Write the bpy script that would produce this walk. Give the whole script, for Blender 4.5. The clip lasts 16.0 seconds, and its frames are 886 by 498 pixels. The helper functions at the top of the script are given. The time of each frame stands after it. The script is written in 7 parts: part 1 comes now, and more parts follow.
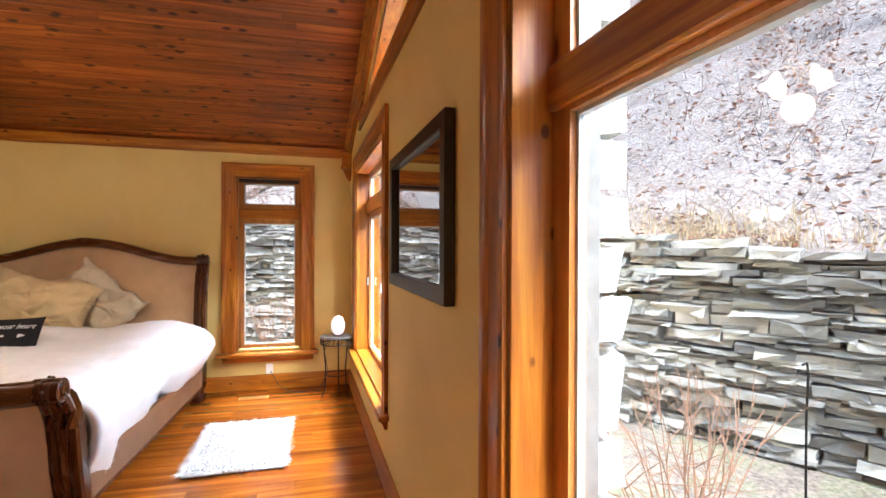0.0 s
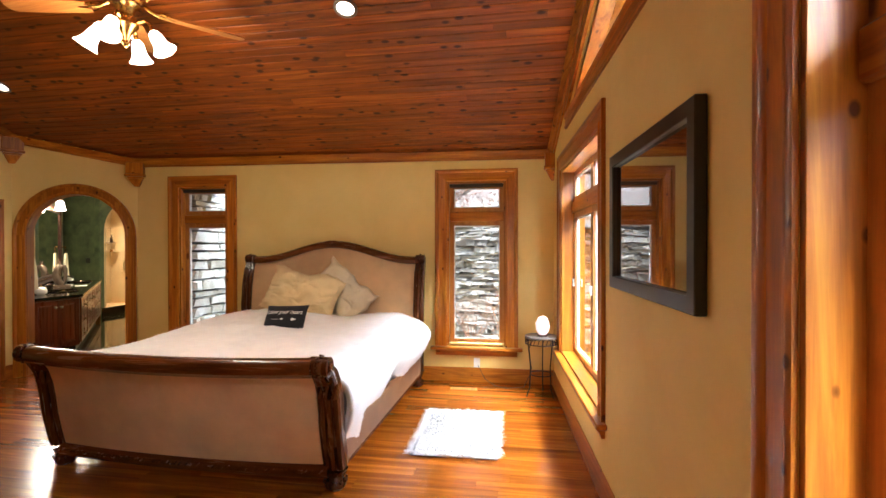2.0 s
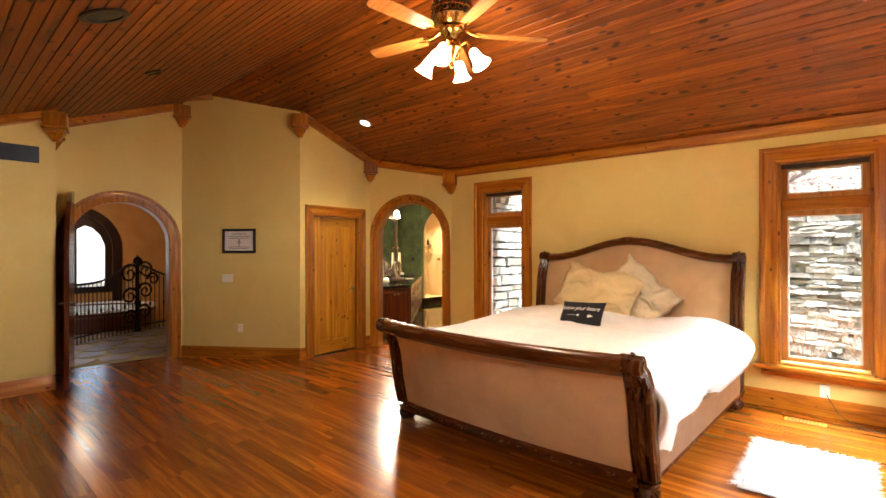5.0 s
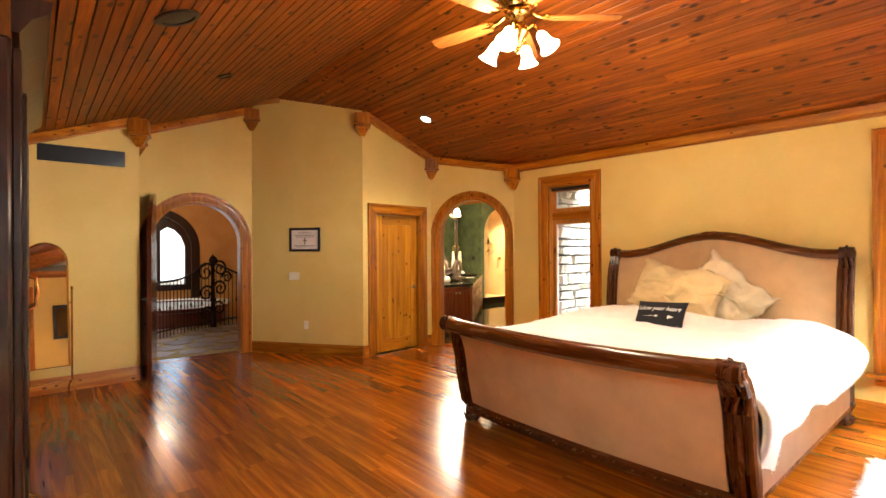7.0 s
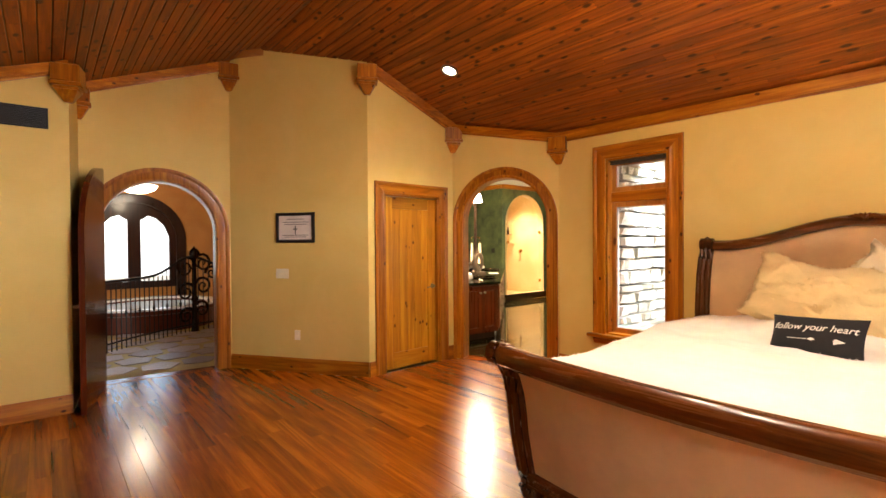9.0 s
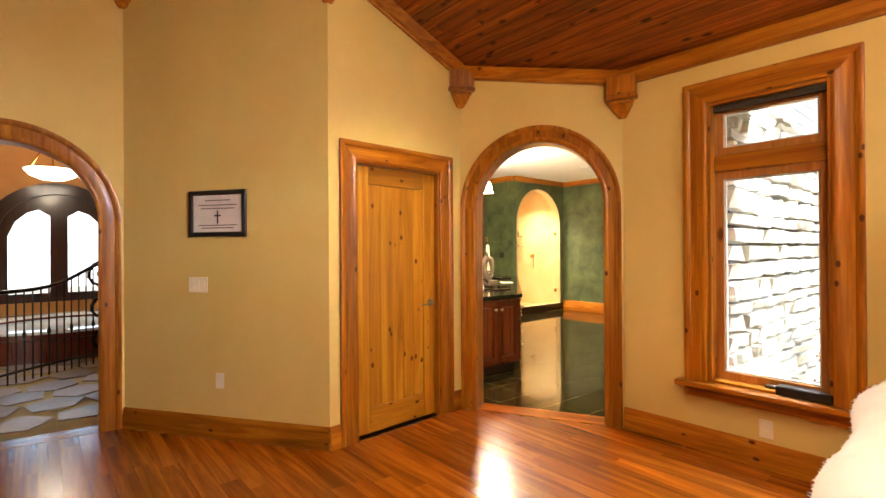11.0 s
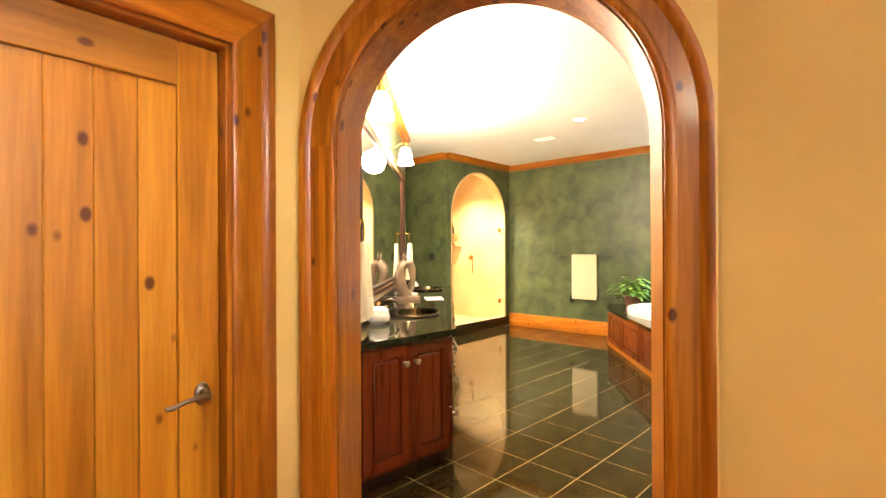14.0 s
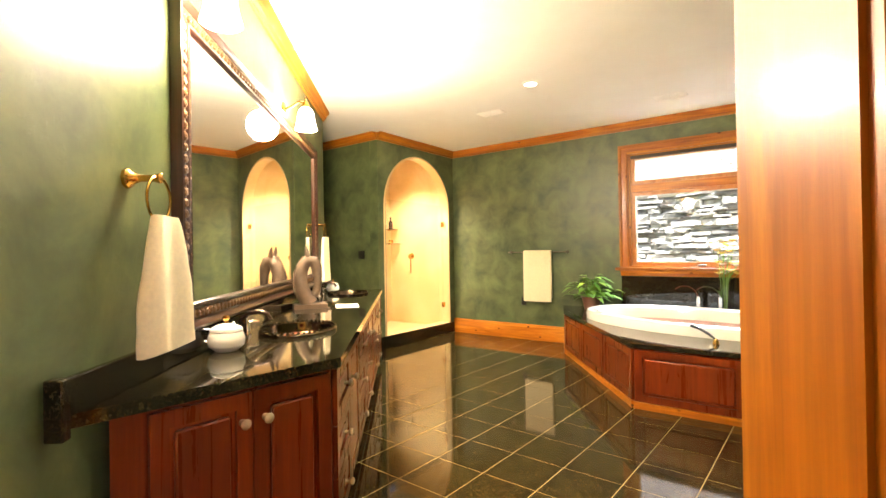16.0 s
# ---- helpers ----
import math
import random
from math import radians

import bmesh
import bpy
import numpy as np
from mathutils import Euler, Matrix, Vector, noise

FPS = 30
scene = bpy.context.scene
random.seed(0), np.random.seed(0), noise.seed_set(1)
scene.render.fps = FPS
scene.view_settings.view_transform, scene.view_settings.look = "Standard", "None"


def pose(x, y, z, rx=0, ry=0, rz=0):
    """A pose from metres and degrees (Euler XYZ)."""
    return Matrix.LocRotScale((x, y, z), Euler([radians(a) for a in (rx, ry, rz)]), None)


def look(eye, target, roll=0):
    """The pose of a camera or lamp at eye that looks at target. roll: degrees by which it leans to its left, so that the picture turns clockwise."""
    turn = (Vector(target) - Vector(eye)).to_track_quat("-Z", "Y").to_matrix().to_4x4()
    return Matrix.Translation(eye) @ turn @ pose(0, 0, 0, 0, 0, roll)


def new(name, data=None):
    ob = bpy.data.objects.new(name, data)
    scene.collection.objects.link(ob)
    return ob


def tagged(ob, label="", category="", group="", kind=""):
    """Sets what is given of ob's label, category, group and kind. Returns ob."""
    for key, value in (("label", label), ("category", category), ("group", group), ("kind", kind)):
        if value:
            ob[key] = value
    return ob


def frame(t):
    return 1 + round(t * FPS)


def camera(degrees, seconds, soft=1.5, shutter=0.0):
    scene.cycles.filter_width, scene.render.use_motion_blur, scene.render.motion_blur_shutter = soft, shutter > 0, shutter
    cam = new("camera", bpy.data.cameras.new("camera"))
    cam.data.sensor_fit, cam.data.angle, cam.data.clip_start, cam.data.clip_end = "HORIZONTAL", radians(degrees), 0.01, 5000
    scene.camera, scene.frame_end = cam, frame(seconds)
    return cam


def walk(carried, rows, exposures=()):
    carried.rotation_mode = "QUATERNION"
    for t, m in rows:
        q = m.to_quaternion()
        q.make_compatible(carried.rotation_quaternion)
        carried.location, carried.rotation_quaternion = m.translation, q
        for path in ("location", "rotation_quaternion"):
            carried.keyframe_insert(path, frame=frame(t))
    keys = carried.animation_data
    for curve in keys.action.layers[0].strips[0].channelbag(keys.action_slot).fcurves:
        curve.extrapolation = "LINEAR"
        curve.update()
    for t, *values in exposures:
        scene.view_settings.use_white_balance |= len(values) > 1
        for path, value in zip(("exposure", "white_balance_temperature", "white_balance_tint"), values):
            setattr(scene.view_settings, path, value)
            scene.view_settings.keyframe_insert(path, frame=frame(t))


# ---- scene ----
cam = camera(86.2, 16.0)
PATH = [
    (0, (1.168, 0.351, 1.605), (1.629, 2.297, 1.595), 0.2),
    (0.5, (1.112, 0.352, 1.604), (1.383, 2.334, 1.592), 0.2),
    (1, (1.077, 0.36, 1.61), (1.152, 2.359, 1.6), 0.1),
    (1.5, (1.046, 0.361, 1.616), (0.924, 2.357, 1.604), 0.0),
    (2, (1.006, 0.366, 1.62), (0.685, 2.341, 1.605), -0.1),
    (2.5, (0.959, 0.36, 1.623), (0.444, 2.292, 1.61), -0.2),
    (3, (0.933, 0.367, 1.622), (0.23, 2.239, 1.612), -0.3),
    (3.5, (0.904, 0.376, 1.611), (0.022, 2.172, 1.603), -0.1),
    (4, (0.857, 0.379, 1.58), (-0.199, 2.077, 1.577), -0.0),
    (4.5, (0.818, 0.382, 1.553), (-0.398, 1.969, 1.556), 0.0),
    (5, (0.8, 0.381, 1.535), (-0.536, 1.869, 1.54), -0.1),
    (5.2, (0.788, 0.384, 1.533), (-0.582, 1.841, 1.536), -0.1),
    (7.3, (0.581, 0.498, 1.495), (-0.936, 1.803, 1.497), -0.3),
    (7.5, (0.508, 0.541, 1.494), (-1.01, 1.843, 1.489), -0.2),
    (8, (0.202, 0.731, 1.498), (-1.325, 2.022, 1.486), -0.3),
    (8.5, (-0.172, 0.977, 1.497), (-1.704, 2.262, 1.474), -0.4),
    (9, (-0.585, 1.238, 1.485), (-2.114, 2.526, 1.459), -0.4),
    (9.2, (-0.744, 1.352, 1.482), (-2.274, 2.64, 1.454), -0.6),
    (11.3, (-2.298, 2.642, 1.383), (-3.813, 3.948, 1.394), -0.4),
    (11.5, (-2.42, 2.779, 1.383), (-3.925, 4.096, 1.392), -0.4),
    (12, (-2.691, 3.135, 1.394), (-4.174, 4.477, 1.403), -0.4),
    (12.5, (-2.975, 3.466, 1.386), (-4.43, 4.837, 1.394), -0.4),
    (13, (-3.233, 3.773, 1.378), (-4.656, 5.179, 1.384), -0.3),
    (13.5, (-3.469, 4.071, 1.385), (-4.854, 5.514, 1.388), -0.2),
    (14, (-3.663, 4.359, 1.391), (-5.003, 5.844, 1.395), -0.3),
    (14.5, (-3.813, 4.65, 1.398), (-5.111, 6.171, 1.406), -0.5),
    (15, (-3.955, 4.935, 1.388), (-5.217, 6.487, 1.394), -0.6),
    (15.5, (-4.075, 5.164, 1.344), (-5.299, 6.745, 1.351), -0.7),
    (16, (-4.159, 5.383, 1.305), (-5.352, 6.988, 1.317), -0.9),
]
walk(cam, [(t, look(eye, target, roll)) for t, eye, target, roll in PATH], ((0, 0.88, 5350, 10), (2.5, 1.05, 5700, 10), (5, 1.5, 6250, 10), (7.3, 1.9, 6500, 11), (9, 1.9, 6500, 11), (11.5, 2.15, 6350, 10), (12.5, 2.4, 6250, 10), (14, 2.3, 6200, 10), (16, 2.1, 6250, 10)))

def rgb(r, g, b):
    """sRGB 0-255 to linear."""
    return tuple(((c / 255 + 0.055) / 1.055) ** 2.4 if c > 10 else c / 255 / 12.92 for c in (r, g, b)) + (1.0,)


# ---- world and light ----
world = bpy.data.worlds.new("sky")
scene.world = world
world.use_nodes = True
wn = world.node_tree.nodes
sky = wn.new("ShaderNodeTexSky")
sky.sky_type = "NISHITA"
sky.sun_disc = False
sky.sun_elevation = radians(54)
sky.sun_rotation = radians(157)
wn["Background"].inputs["Strength"].default_value = 0.15
world.node_tree.links.new(sky.outputs[0], wn["Background"].inputs["Color"])


def lamp(name, kind, energy, color, m, **more):
    data = bpy.data.lights.new(name, kind)
    data.energy, data.color = energy, color
    for key, value in more.items():
        if key == "size":
            data.shape, data.size = "RECTANGLE", value[0]
            data.size_y = value[1]
        elif key == "radius":
            data.shadow_soft_size = value
        elif key == "angle":
            data.angle = value
        elif key == "spot":
            data.spot_size, data.spot_blend = value
    ob = new(name, data)
    ob.matrix_world = m
    return ob


lamp("sun", "SUN", 5.0, (1.0, 0.96, 0.91), look((2.5, -5.5, 9), (0, 0.5, 0)), angle=radians(10))

# ---- materials ----
def material(name):
    m = bpy.data.materials.new(name)
    m.use_nodes = True
    nt = m.node_tree
    return m, nt, nt.nodes["Principled BSDF"]


def ramp(nt, fac, stops):
    r = nt.nodes.new("ShaderNodeValToRGB")
    while len(r.color_ramp.elements) < len(stops):
        r.color_ramp.elements.new(0.5)
    for e, (p, c) in zip(r.color_ramp.elements, stops):
        e.position, e.color = p, c
    nt.links.new(fac, r.inputs[0])
    return r.outputs[0]


def coords(nt, scale=(1, 1, 1), rot=(0, 0, 0), kind="Object", shift=False):
    tc = nt.nodes.new("ShaderNodeTexCoord")
    mp = nt.nodes.new("ShaderNodeMapping")
    mp.inputs["Scale"].default_value = scale
    mp.inputs["Rotation"].default_value = rot
    nt.links.new(tc.outputs[kind], mp.inputs[0])
    if shift:
        info = nt.nodes.new("ShaderNodeObjectInfo")
        geo = nt.nodes.new("ShaderNodeNewGeometry")
        add = nt.nodes.new("ShaderNodeMath")
        add.operation = "ADD"
        nt.links.new(info.outputs["Random"], add.inputs[0])
        nt.links.new(geo.outputs["Random Per Island"], add.inputs[1])
        mul = nt.nodes.new("ShaderNodeVectorMath")
        mul.operation = "SCALE"
        mul.inputs[0].default_value = (37, 53, 71)
        nt.links.new(add.outputs[0], mul.inputs["Scale"])
        ad = nt.nodes.new("ShaderNodeVectorMath")
        nt.links.new(mp.outputs[0], ad.inputs[0])
        nt.links.new(mul.outputs[0], ad.inputs[1])
        return ad.outputs[0], add.outputs[0]
    return mp.outputs[0]


def noise_tex(nt, vec, scale, detail=4, rough=0.55, dist=0.0):
    n = nt.nodes.new("ShaderNodeTexNoise")
    n.inputs["Scale"].default_value, n.inputs["Detail"].default_value = scale, detail
    n.inputs["Roughness"].default_value, n.inputs["Distortion"].default_value = rough, dist
    nt.links.new(vec, n.inputs["Vector"])
    return n.outputs["Fac"]


def blend(nt, fac, a, b, mode="MIX"):
    x = nt.nodes.new("ShaderNodeMix")
    x.data_type, x.blend_type = "RGBA", mode
    for sock, v in ((x.inputs["Factor"], fac), (x.inputs[6], a), (x.inputs[7], b)):
        if isinstance(v, (tuple, float, int)):
            sock.default_value = v
        else:
            nt.links.new(v, sock)
    return x.outputs[2]


def bump(nt, bsdf, height, strength, distance=0.01):
    b = nt.nodes.new("ShaderNodeBump")
    b.inputs["Strength"].default_value, b.inputs["Distance"].default_value = strength, distance
    nt.links.new(height, b.inputs["Height"])
    nt.links.new(b.outputs[0], bsdf.inputs["Normal"])


def plain(name, color, rough=0.5, metal=0.0, vary=0.12, scale=6.0, relief=0.0, coat=0.0):
    """Paint, metal or cloth with a mild two-scale variation."""
    m, nt, b = material(name)
    v = coords(nt)
    f = noise_tex(nt, v, scale, 6)
    dark = tuple(c * (1 - vary) for c in color[:3]) + (1,)
    light = tuple(min(1, c * (1 + vary)) for c in color[:3]) + (1,)
    nt.links.new(ramp(nt, f, [(0.3, dark), (0.7, light)]), b.inputs["Base Color"])
    b.inputs["Roughness"].default_value, b.inputs["Metallic"].default_value = rough, metal
    b.inputs["Coat Weight"].default_value = coat
    if relief:
        bump(nt, b, noise_tex(nt, v, scale * 12, 4), relief, 0.004)
    return m


def wood(name, dark, mid, light, axis=0, rough=0.35, knots=None, gloss=0.0, grain=1.0, piece=True):
    """Stained timber with grain along an axis, knots and a shade of its own for each piece."""
    m, nt, b = material(name)
    sc = [14.0 * grain] * 3
    sc[axis] = 0.9 * grain
    v, rnd = coords(nt, tuple(sc), shift=True)
    f = noise_tex(nt, v, 1.0, 6, 0.62, 1.3)
    col = ramp(nt, f, [(0.25, dark), (0.5, mid), (0.78, light)])
    fine = [90.0] * 3
    fine[axis] = 4.0
    g = noise_tex(nt, coords(nt, tuple(fine)), 1.0, 3)
    col = blend(nt, 0.35, col, ramp(nt, g, [(0.35, dark), (0.65, light)]), "SOFT_LIGHT")
    if piece:
        hs = nt.nodes.new("ShaderNodeHueSaturation")
        fr = nt.nodes.new("ShaderNodeMath")
        fr.operation = "FRACT"
        nt.links.new(rnd, fr.inputs[0])
        mr = nt.nodes.new("ShaderNodeMapRange")
        mr.inputs["To Min"].default_value, mr.inputs["To Max"].default_value = 0.78, 1.2
        nt.links.new(fr.outputs[0], mr.inputs["Value"])
        nt.links.new(mr.outputs[0], hs.inputs["Value"])
        nt.links.new(col, hs.inputs["Color"])
        col = hs.outputs[0]
    if knots:
        across, down, r0, r1 = knots
        ks = [across] * 3
        ks[axis] = down
        kv, _ = coords(nt, tuple(ks), shift=True)
        vo = nt.nodes.new("ShaderNodeTexVoronoi")
        vo.inputs["Scale"].default_value = 1.0
        nt.links.new(kv, vo.inputs["Vector"])
        spot = ramp(nt, vo.outputs["Distance"], [(r0, (1, 1, 1, 1)), (r1, (0, 0, 0, 1))])
        col = blend(nt, spot, col, (dark[0] * 0.45, dark[1] * 0.28, dark[2] * 0.3, 1))
    nt.links.new(col, b.inputs["Base Color"])
    rr = nt.nodes.new("ShaderNodeMapRange")
    rr.inputs["To Min"].default_value, rr.inputs["To Max"].default_value = rough - 0.07, rough + 0.09
    nt.links.new(f, rr.inputs["Value"])
    nt.links.new(rr.outputs[0], b.inputs["Roughness"])
    b.inputs["Coat Weight"].default_value, b.inputs["Coat Roughness"].default_value = gloss, 0.12
    b.inputs["Specular IOR Level"].default_value = 0.35
    bump(nt, b, g, 0.06, 0.002)
    return m


def plaster(name, color, second, rough=0.75, mottle=1.6, relief=0.25, size=0.003):
    m, nt, b = material(name)
    v = coords(nt)
    f = noise_tex(nt, v, mottle, 7, 0.6, 0.4)
    nt.links.new(ramp(nt, f, [(0.32, second), (0.68, color)]), b.inputs["Base Color"])
    b.inputs["Roughness"].default_value = rough
    bump(nt, b, noise_tex(nt, v, 45, 5), relief, size)
    return m


M_WALL = plaster("cream_plaster", rgb(226, 194, 112), rgb(218, 184, 98))
M_WHITE_CEIL = plaster("white_ceiling_paint", rgb(243, 238, 226), rgb(238, 232, 218))
M_GREEN = plaster("green_venetian_plaster", rgb(102, 110, 68), rgb(58, 70, 44), 0.42, 3.4, 0.3, 0.006)
gn = M_GREEN.node_tree
ridge = ramp(gn, noise_tex(gn, coords(gn, (1, 1, 1.4)), 8.5, 7, 0.72, 0.4), [(0.56, (0, 0, 0, 1)), (0.61, (1, 1, 1, 1)), (0.66, (0.6, 0.6, 0.6, 1)), (0.8, (0.5, 0.5, 0.5, 1))])
bump(gn, gn.nodes["Principled BSDF"], ridge, 0.13, 0.006)
M_HALL = plaster("ochre_plaster", rgb(196, 140, 74), rgb(180, 122, 60))
M_CEIL = wood("stained_pine_boards", rgb(92, 45, 5), rgb(146, 80, 13), rgb(190, 117, 31), 0, 0.46, (10.0, 5.0, 0.13, 0.24), 0.0)
M_FLOOR = wood("cherry_floor_boards", rgb(104, 53, 7), rgb(146, 82, 13), rgb(192, 121, 31), 0, 0.21, None, 0.12, 0.55)
M_TRIM = wood("stained_pine_trim", rgb(120, 66, 5), rgb(166, 103, 15), rgb(204, 145, 36), 2, 0.34, (9.0, 5.5, 0.08, 0.14), 0.12)
M_TRIM_H = wood("stained_pine_rail", rgb(120, 66, 5), rgb(166, 103, 15), rgb(204, 145, 36), 0, 0.34, (9.0, 5.5, 0.08, 0.14), 0.12)
M_DOOR = wood("knotty_alder_door", rgb(138, 88, 13), rgb(180, 123, 27), rgb(214, 163, 54), 2, 0.36, (10.0, 6.5, 0.1, 0.17), 0.1, 0.5)
# rails paler than the posts: the top roll's window reflection is in the colour
M_BED = wood("walnut_lit_rail", rgb(62, 30, 9), rgb(98, 53, 17), rgb(138, 84, 33), 0, 0.25, None, 0.4, 1.0, False)
M_BED_V = wood("dark_walnut_post", rgb(52, 25, 8), rgb(82, 43, 15), rgb(112, 65, 27), 2, 0.25, None, 0.4, 1.0, False)
M_ENTRY = wood("dark_cherry_entry_door", rgb(58, 22, 7), rgb(86, 36, 12), rgb(112, 54, 20), 2, 0.22, None, 0.4)
M_DARKWOOD = wood("dark_stained_wood", rgb(34, 18, 12), rgb(52, 29, 19), rgb(76, 44, 28), 2, 0.3, None, 0.3)
M_CHERRY = wood("cherry_cabinet", rgb(94, 35, 9), rgb(116, 48, 13), rgb(140, 64, 21), 2, 0.28, None, 0.35)
M_SUEDE = plain("tan_suede", rgb(204, 166, 118), 0.9, 0, 0.14, 3.0, 0.35)
M_SIDE = plain("brown_leather", rgb(132, 92, 58), 0.5, 0, 0.14, 5.0, 0.2)
M_FLEECE = plain("white_fleece_cover", rgb(247, 242, 236), 0.95, 0, 0.04, 9.0, 0.6)
M_RUG = plain("white_shag", rgb(250, 247, 242), 0.95, 0, 0.06, 30.0, 0.8)
M_BLACK = plain("black_paint", rgb(24, 20, 18), 0.35)


# ---- mesh tools ----
def box(bm, x0, x1, y0, y1, z0, z1, m=None):
    vs = [bm.verts.new((x, y, z)) for z in (z0, z1) for x, y in ((x0, y0), (x1, y0), (x1, y1), (x0, y1))]
    for f in ((3, 2, 1, 0), (4, 5, 6, 7), (0, 1, 5, 4), (1, 2, 6, 5), (2, 3, 7, 6), (3, 0, 4, 7)):
        bm.faces.new([vs[i] for i in f])
    if m:
        bmesh.ops.transform(bm, matrix=m, verts=vs)
    return vs


def cbox(x0, x1, y0, y1, z0, z1, bev=0.004, m=None, seg=1):
    """A box with softened edges, as a bmesh of its own."""
    bm = bmesh.new()
    box(bm, x0, x1, y0, y1, z0, z1)
    if bev:
        bmesh.ops.bevel(bm, geom=bm.edges[:], offset=bev, segments=seg, affect="EDGES", profile=0.6)
    if m:
        bmesh.ops.transform(bm, matrix=m, verts=bm.verts)
    return bm


def prism(bm, pts, z0, z1):
    lo, hi = [bm.verts.new((*p, z0)) for p in pts], [bm.verts.new((*p, z1)) for p in pts]
    bm.faces.new(lo[::-1])
    bm.faces.new(hi)
    for i in range(len(pts)):
        j = (i + 1) % len(pts)
        bm.faces.new((lo[i], lo[j], hi[j], hi[i]))
    return lo + hi


def slab(bm, loops, y0, y1):
    """A flat panel in x and z with holes: loops[0] is the outline, the others are holes; it reaches from y0 to y1."""
    edges = []
    for loop in loops:
        vs = [bm.verts.new((x, y0, z)) for x, z in loop]
        edges += [bm.edges.new((vs[i], vs[(i + 1) % len(vs)])) for i in range(len(vs))]
    got = bmesh.ops.triangle_fill(bm, use_beauty=True, use_dissolve=False, edges=edges)
    faces = [f for f in got["geom"] if isinstance(f, bmesh.types.BMFace)]
    ext = bmesh.ops.extrude_face_region(bm, geom=faces)
    bmesh.ops.translate(bm, vec=(0, y1 - y0, 0), verts=[v for v in ext["geom"] if isinstance(v, bmesh.types.BMVert)])
    bmesh.ops.recalc_face_normals(bm, faces=bm.faces)


def sweep(bm, profile, path, close=False, caps=True):
    """Carries a profile of (out, up) along a path of (point, out axis, up axis)."""
    rings = [[bm.verts.new(Vector(p) + a * Vector(o) + b * Vector(u)) for a, b in profile] for p, o, u in path]
    n = len(profile)
    for i in range(len(rings) - (0 if close else 1)):
        r, s = rings[i], rings[(i + 1) % len(rings)]
        for j in range(n):
            bm.faces.new((r[j], r[(j + 1) % n], s[(j + 1) % n], s[j]))
    if caps and not close:
        bm.faces.new(rings[0][::-1])
        bm.faces.new(rings[-1])
    bmesh.ops.recalc_face_normals(bm, faces=bm.faces)


def tube(bm, pts, radius, sides=8, close=False):
    """A round bar along points; radius may be a list."""
    pts = [Vector(p) for p in pts]
    path, n = [], len(pts)
    rs = radius if isinstance(radius, (list, tuple)) else [radius] * n
    rings = []
    up = Vector((0, 0, 1))
    for i, p in enumerate(pts):
        a, b = (pts[i - 1], pts[(i + 1) % n]) if close else (pts[max(i - 1, 0)], pts[min(i + 1, n - 1)])
        d = (b - a).normalized()
        ref = up if abs(d.dot(up)) < 0.95 else Vector((1, 0, 0))
        o = d.cross(ref).normalized()
        if path and o.dot(path[-1]) < 0:
            o = -o
        path.append(o)
        q = d.cross(o)
        rings.append([bm.verts.new(p + rs[i] * (math.cos(k) * o + math.sin(k) * q)) for k in (2 * math.pi * j / sides for j in range(sides))])
    for i in range(n - (0 if close else 1)):
        r, s = rings[i], rings[(i + 1) % n]
        for j in range(sides):
            bm.faces.new((r[j], r[(j + 1) % sides], s[(j + 1) % sides], s[j]))
    if not close:
        bm.faces.new(rings[0][::-1])
        bm.faces.new(rings[-1])
    bmesh.ops.recalc_face_normals(bm, faces=bm.faces)


def lathe(bm, prof, sides=24, m=None, sx=1.0, sy=1.0):
    """Turns a profile of (radius, height) about z."""
    rings, made = [], []
    for r, z in prof:
        if r < 1e-5:
            rings.append([bm.verts.new((0, 0, z))])
        else:
            rings.append([bm.verts.new((sx * r * math.cos(k), sy * r * math.sin(k), z)) for k in (2 * math.pi * j / sides for j in range(sides))])
        made += rings[-1]
    for r, s in zip(rings, rings[1:]):
        for j in range(sides):
            k = (j + 1) % sides
            q = [r[j % len(r)], r[k % len(r)], s[k % len(s)], s[j % len(s)]]
            q = [v for i, v in enumerate(q) if v not in q[:i]]
            if len(q) > 2:
                bm.faces.new(q)
    if m:
        bmesh.ops.transform(bm, matrix=m, verts=made)
    bmesh.ops.recalc_face_normals(bm, faces=bm.faces)


def mesh_of(bm, name, smooth=True):
    data = bpy.data.meshes.new(name)
    bm.to_mesh(data)
    bm.free()
    if smooth:
        data.shade_smooth()
        data.set_sharp_from_angle(angle=radians(38))
    return data


def part(name, bm, mat, parent=None, label="", smooth=True):
    ob = new(name, mesh_of(bm, name, smooth))
    ob.data.materials.append(mat)
    if parent is not None:
        ob.parent = parent
    if label:
        ob["label"] = label
    return ob


def thing(name, m, label, category, group=""):
    ob = new(name)
    ob.empty_display_size = 0.1
    ob.matrix_world = m
    return tagged(ob, label, category, group)


def solo(name, bm, mat, label, category, m=None, group="", kind=""):
    ob = part(name, bm, mat)
    if m:
        ob.matrix_world = m
    return tagged(ob, label, category, group, kind)


def structure(name, bm, mat, m=None, label="", category=""):
    ob = part(name, bm, mat, None, "", False)
    if m:
        ob.matrix_world = m
    return tagged(ob, label, category, "", "structure")


def along(p, q):
    """A wall's own frame: x from p to q, y out of the room, z up; and its length."""
    d = Vector((q[0] - p[0], q[1] - p[1], 0))
    n = d.length
    d.normalize()
    m = Matrix(((d.x, -d.y, 0, p[0]), (d.y, d.x, 0, p[1]), (0, 0, 1, 0), (0, 0, 0, 1)))
    return m, n


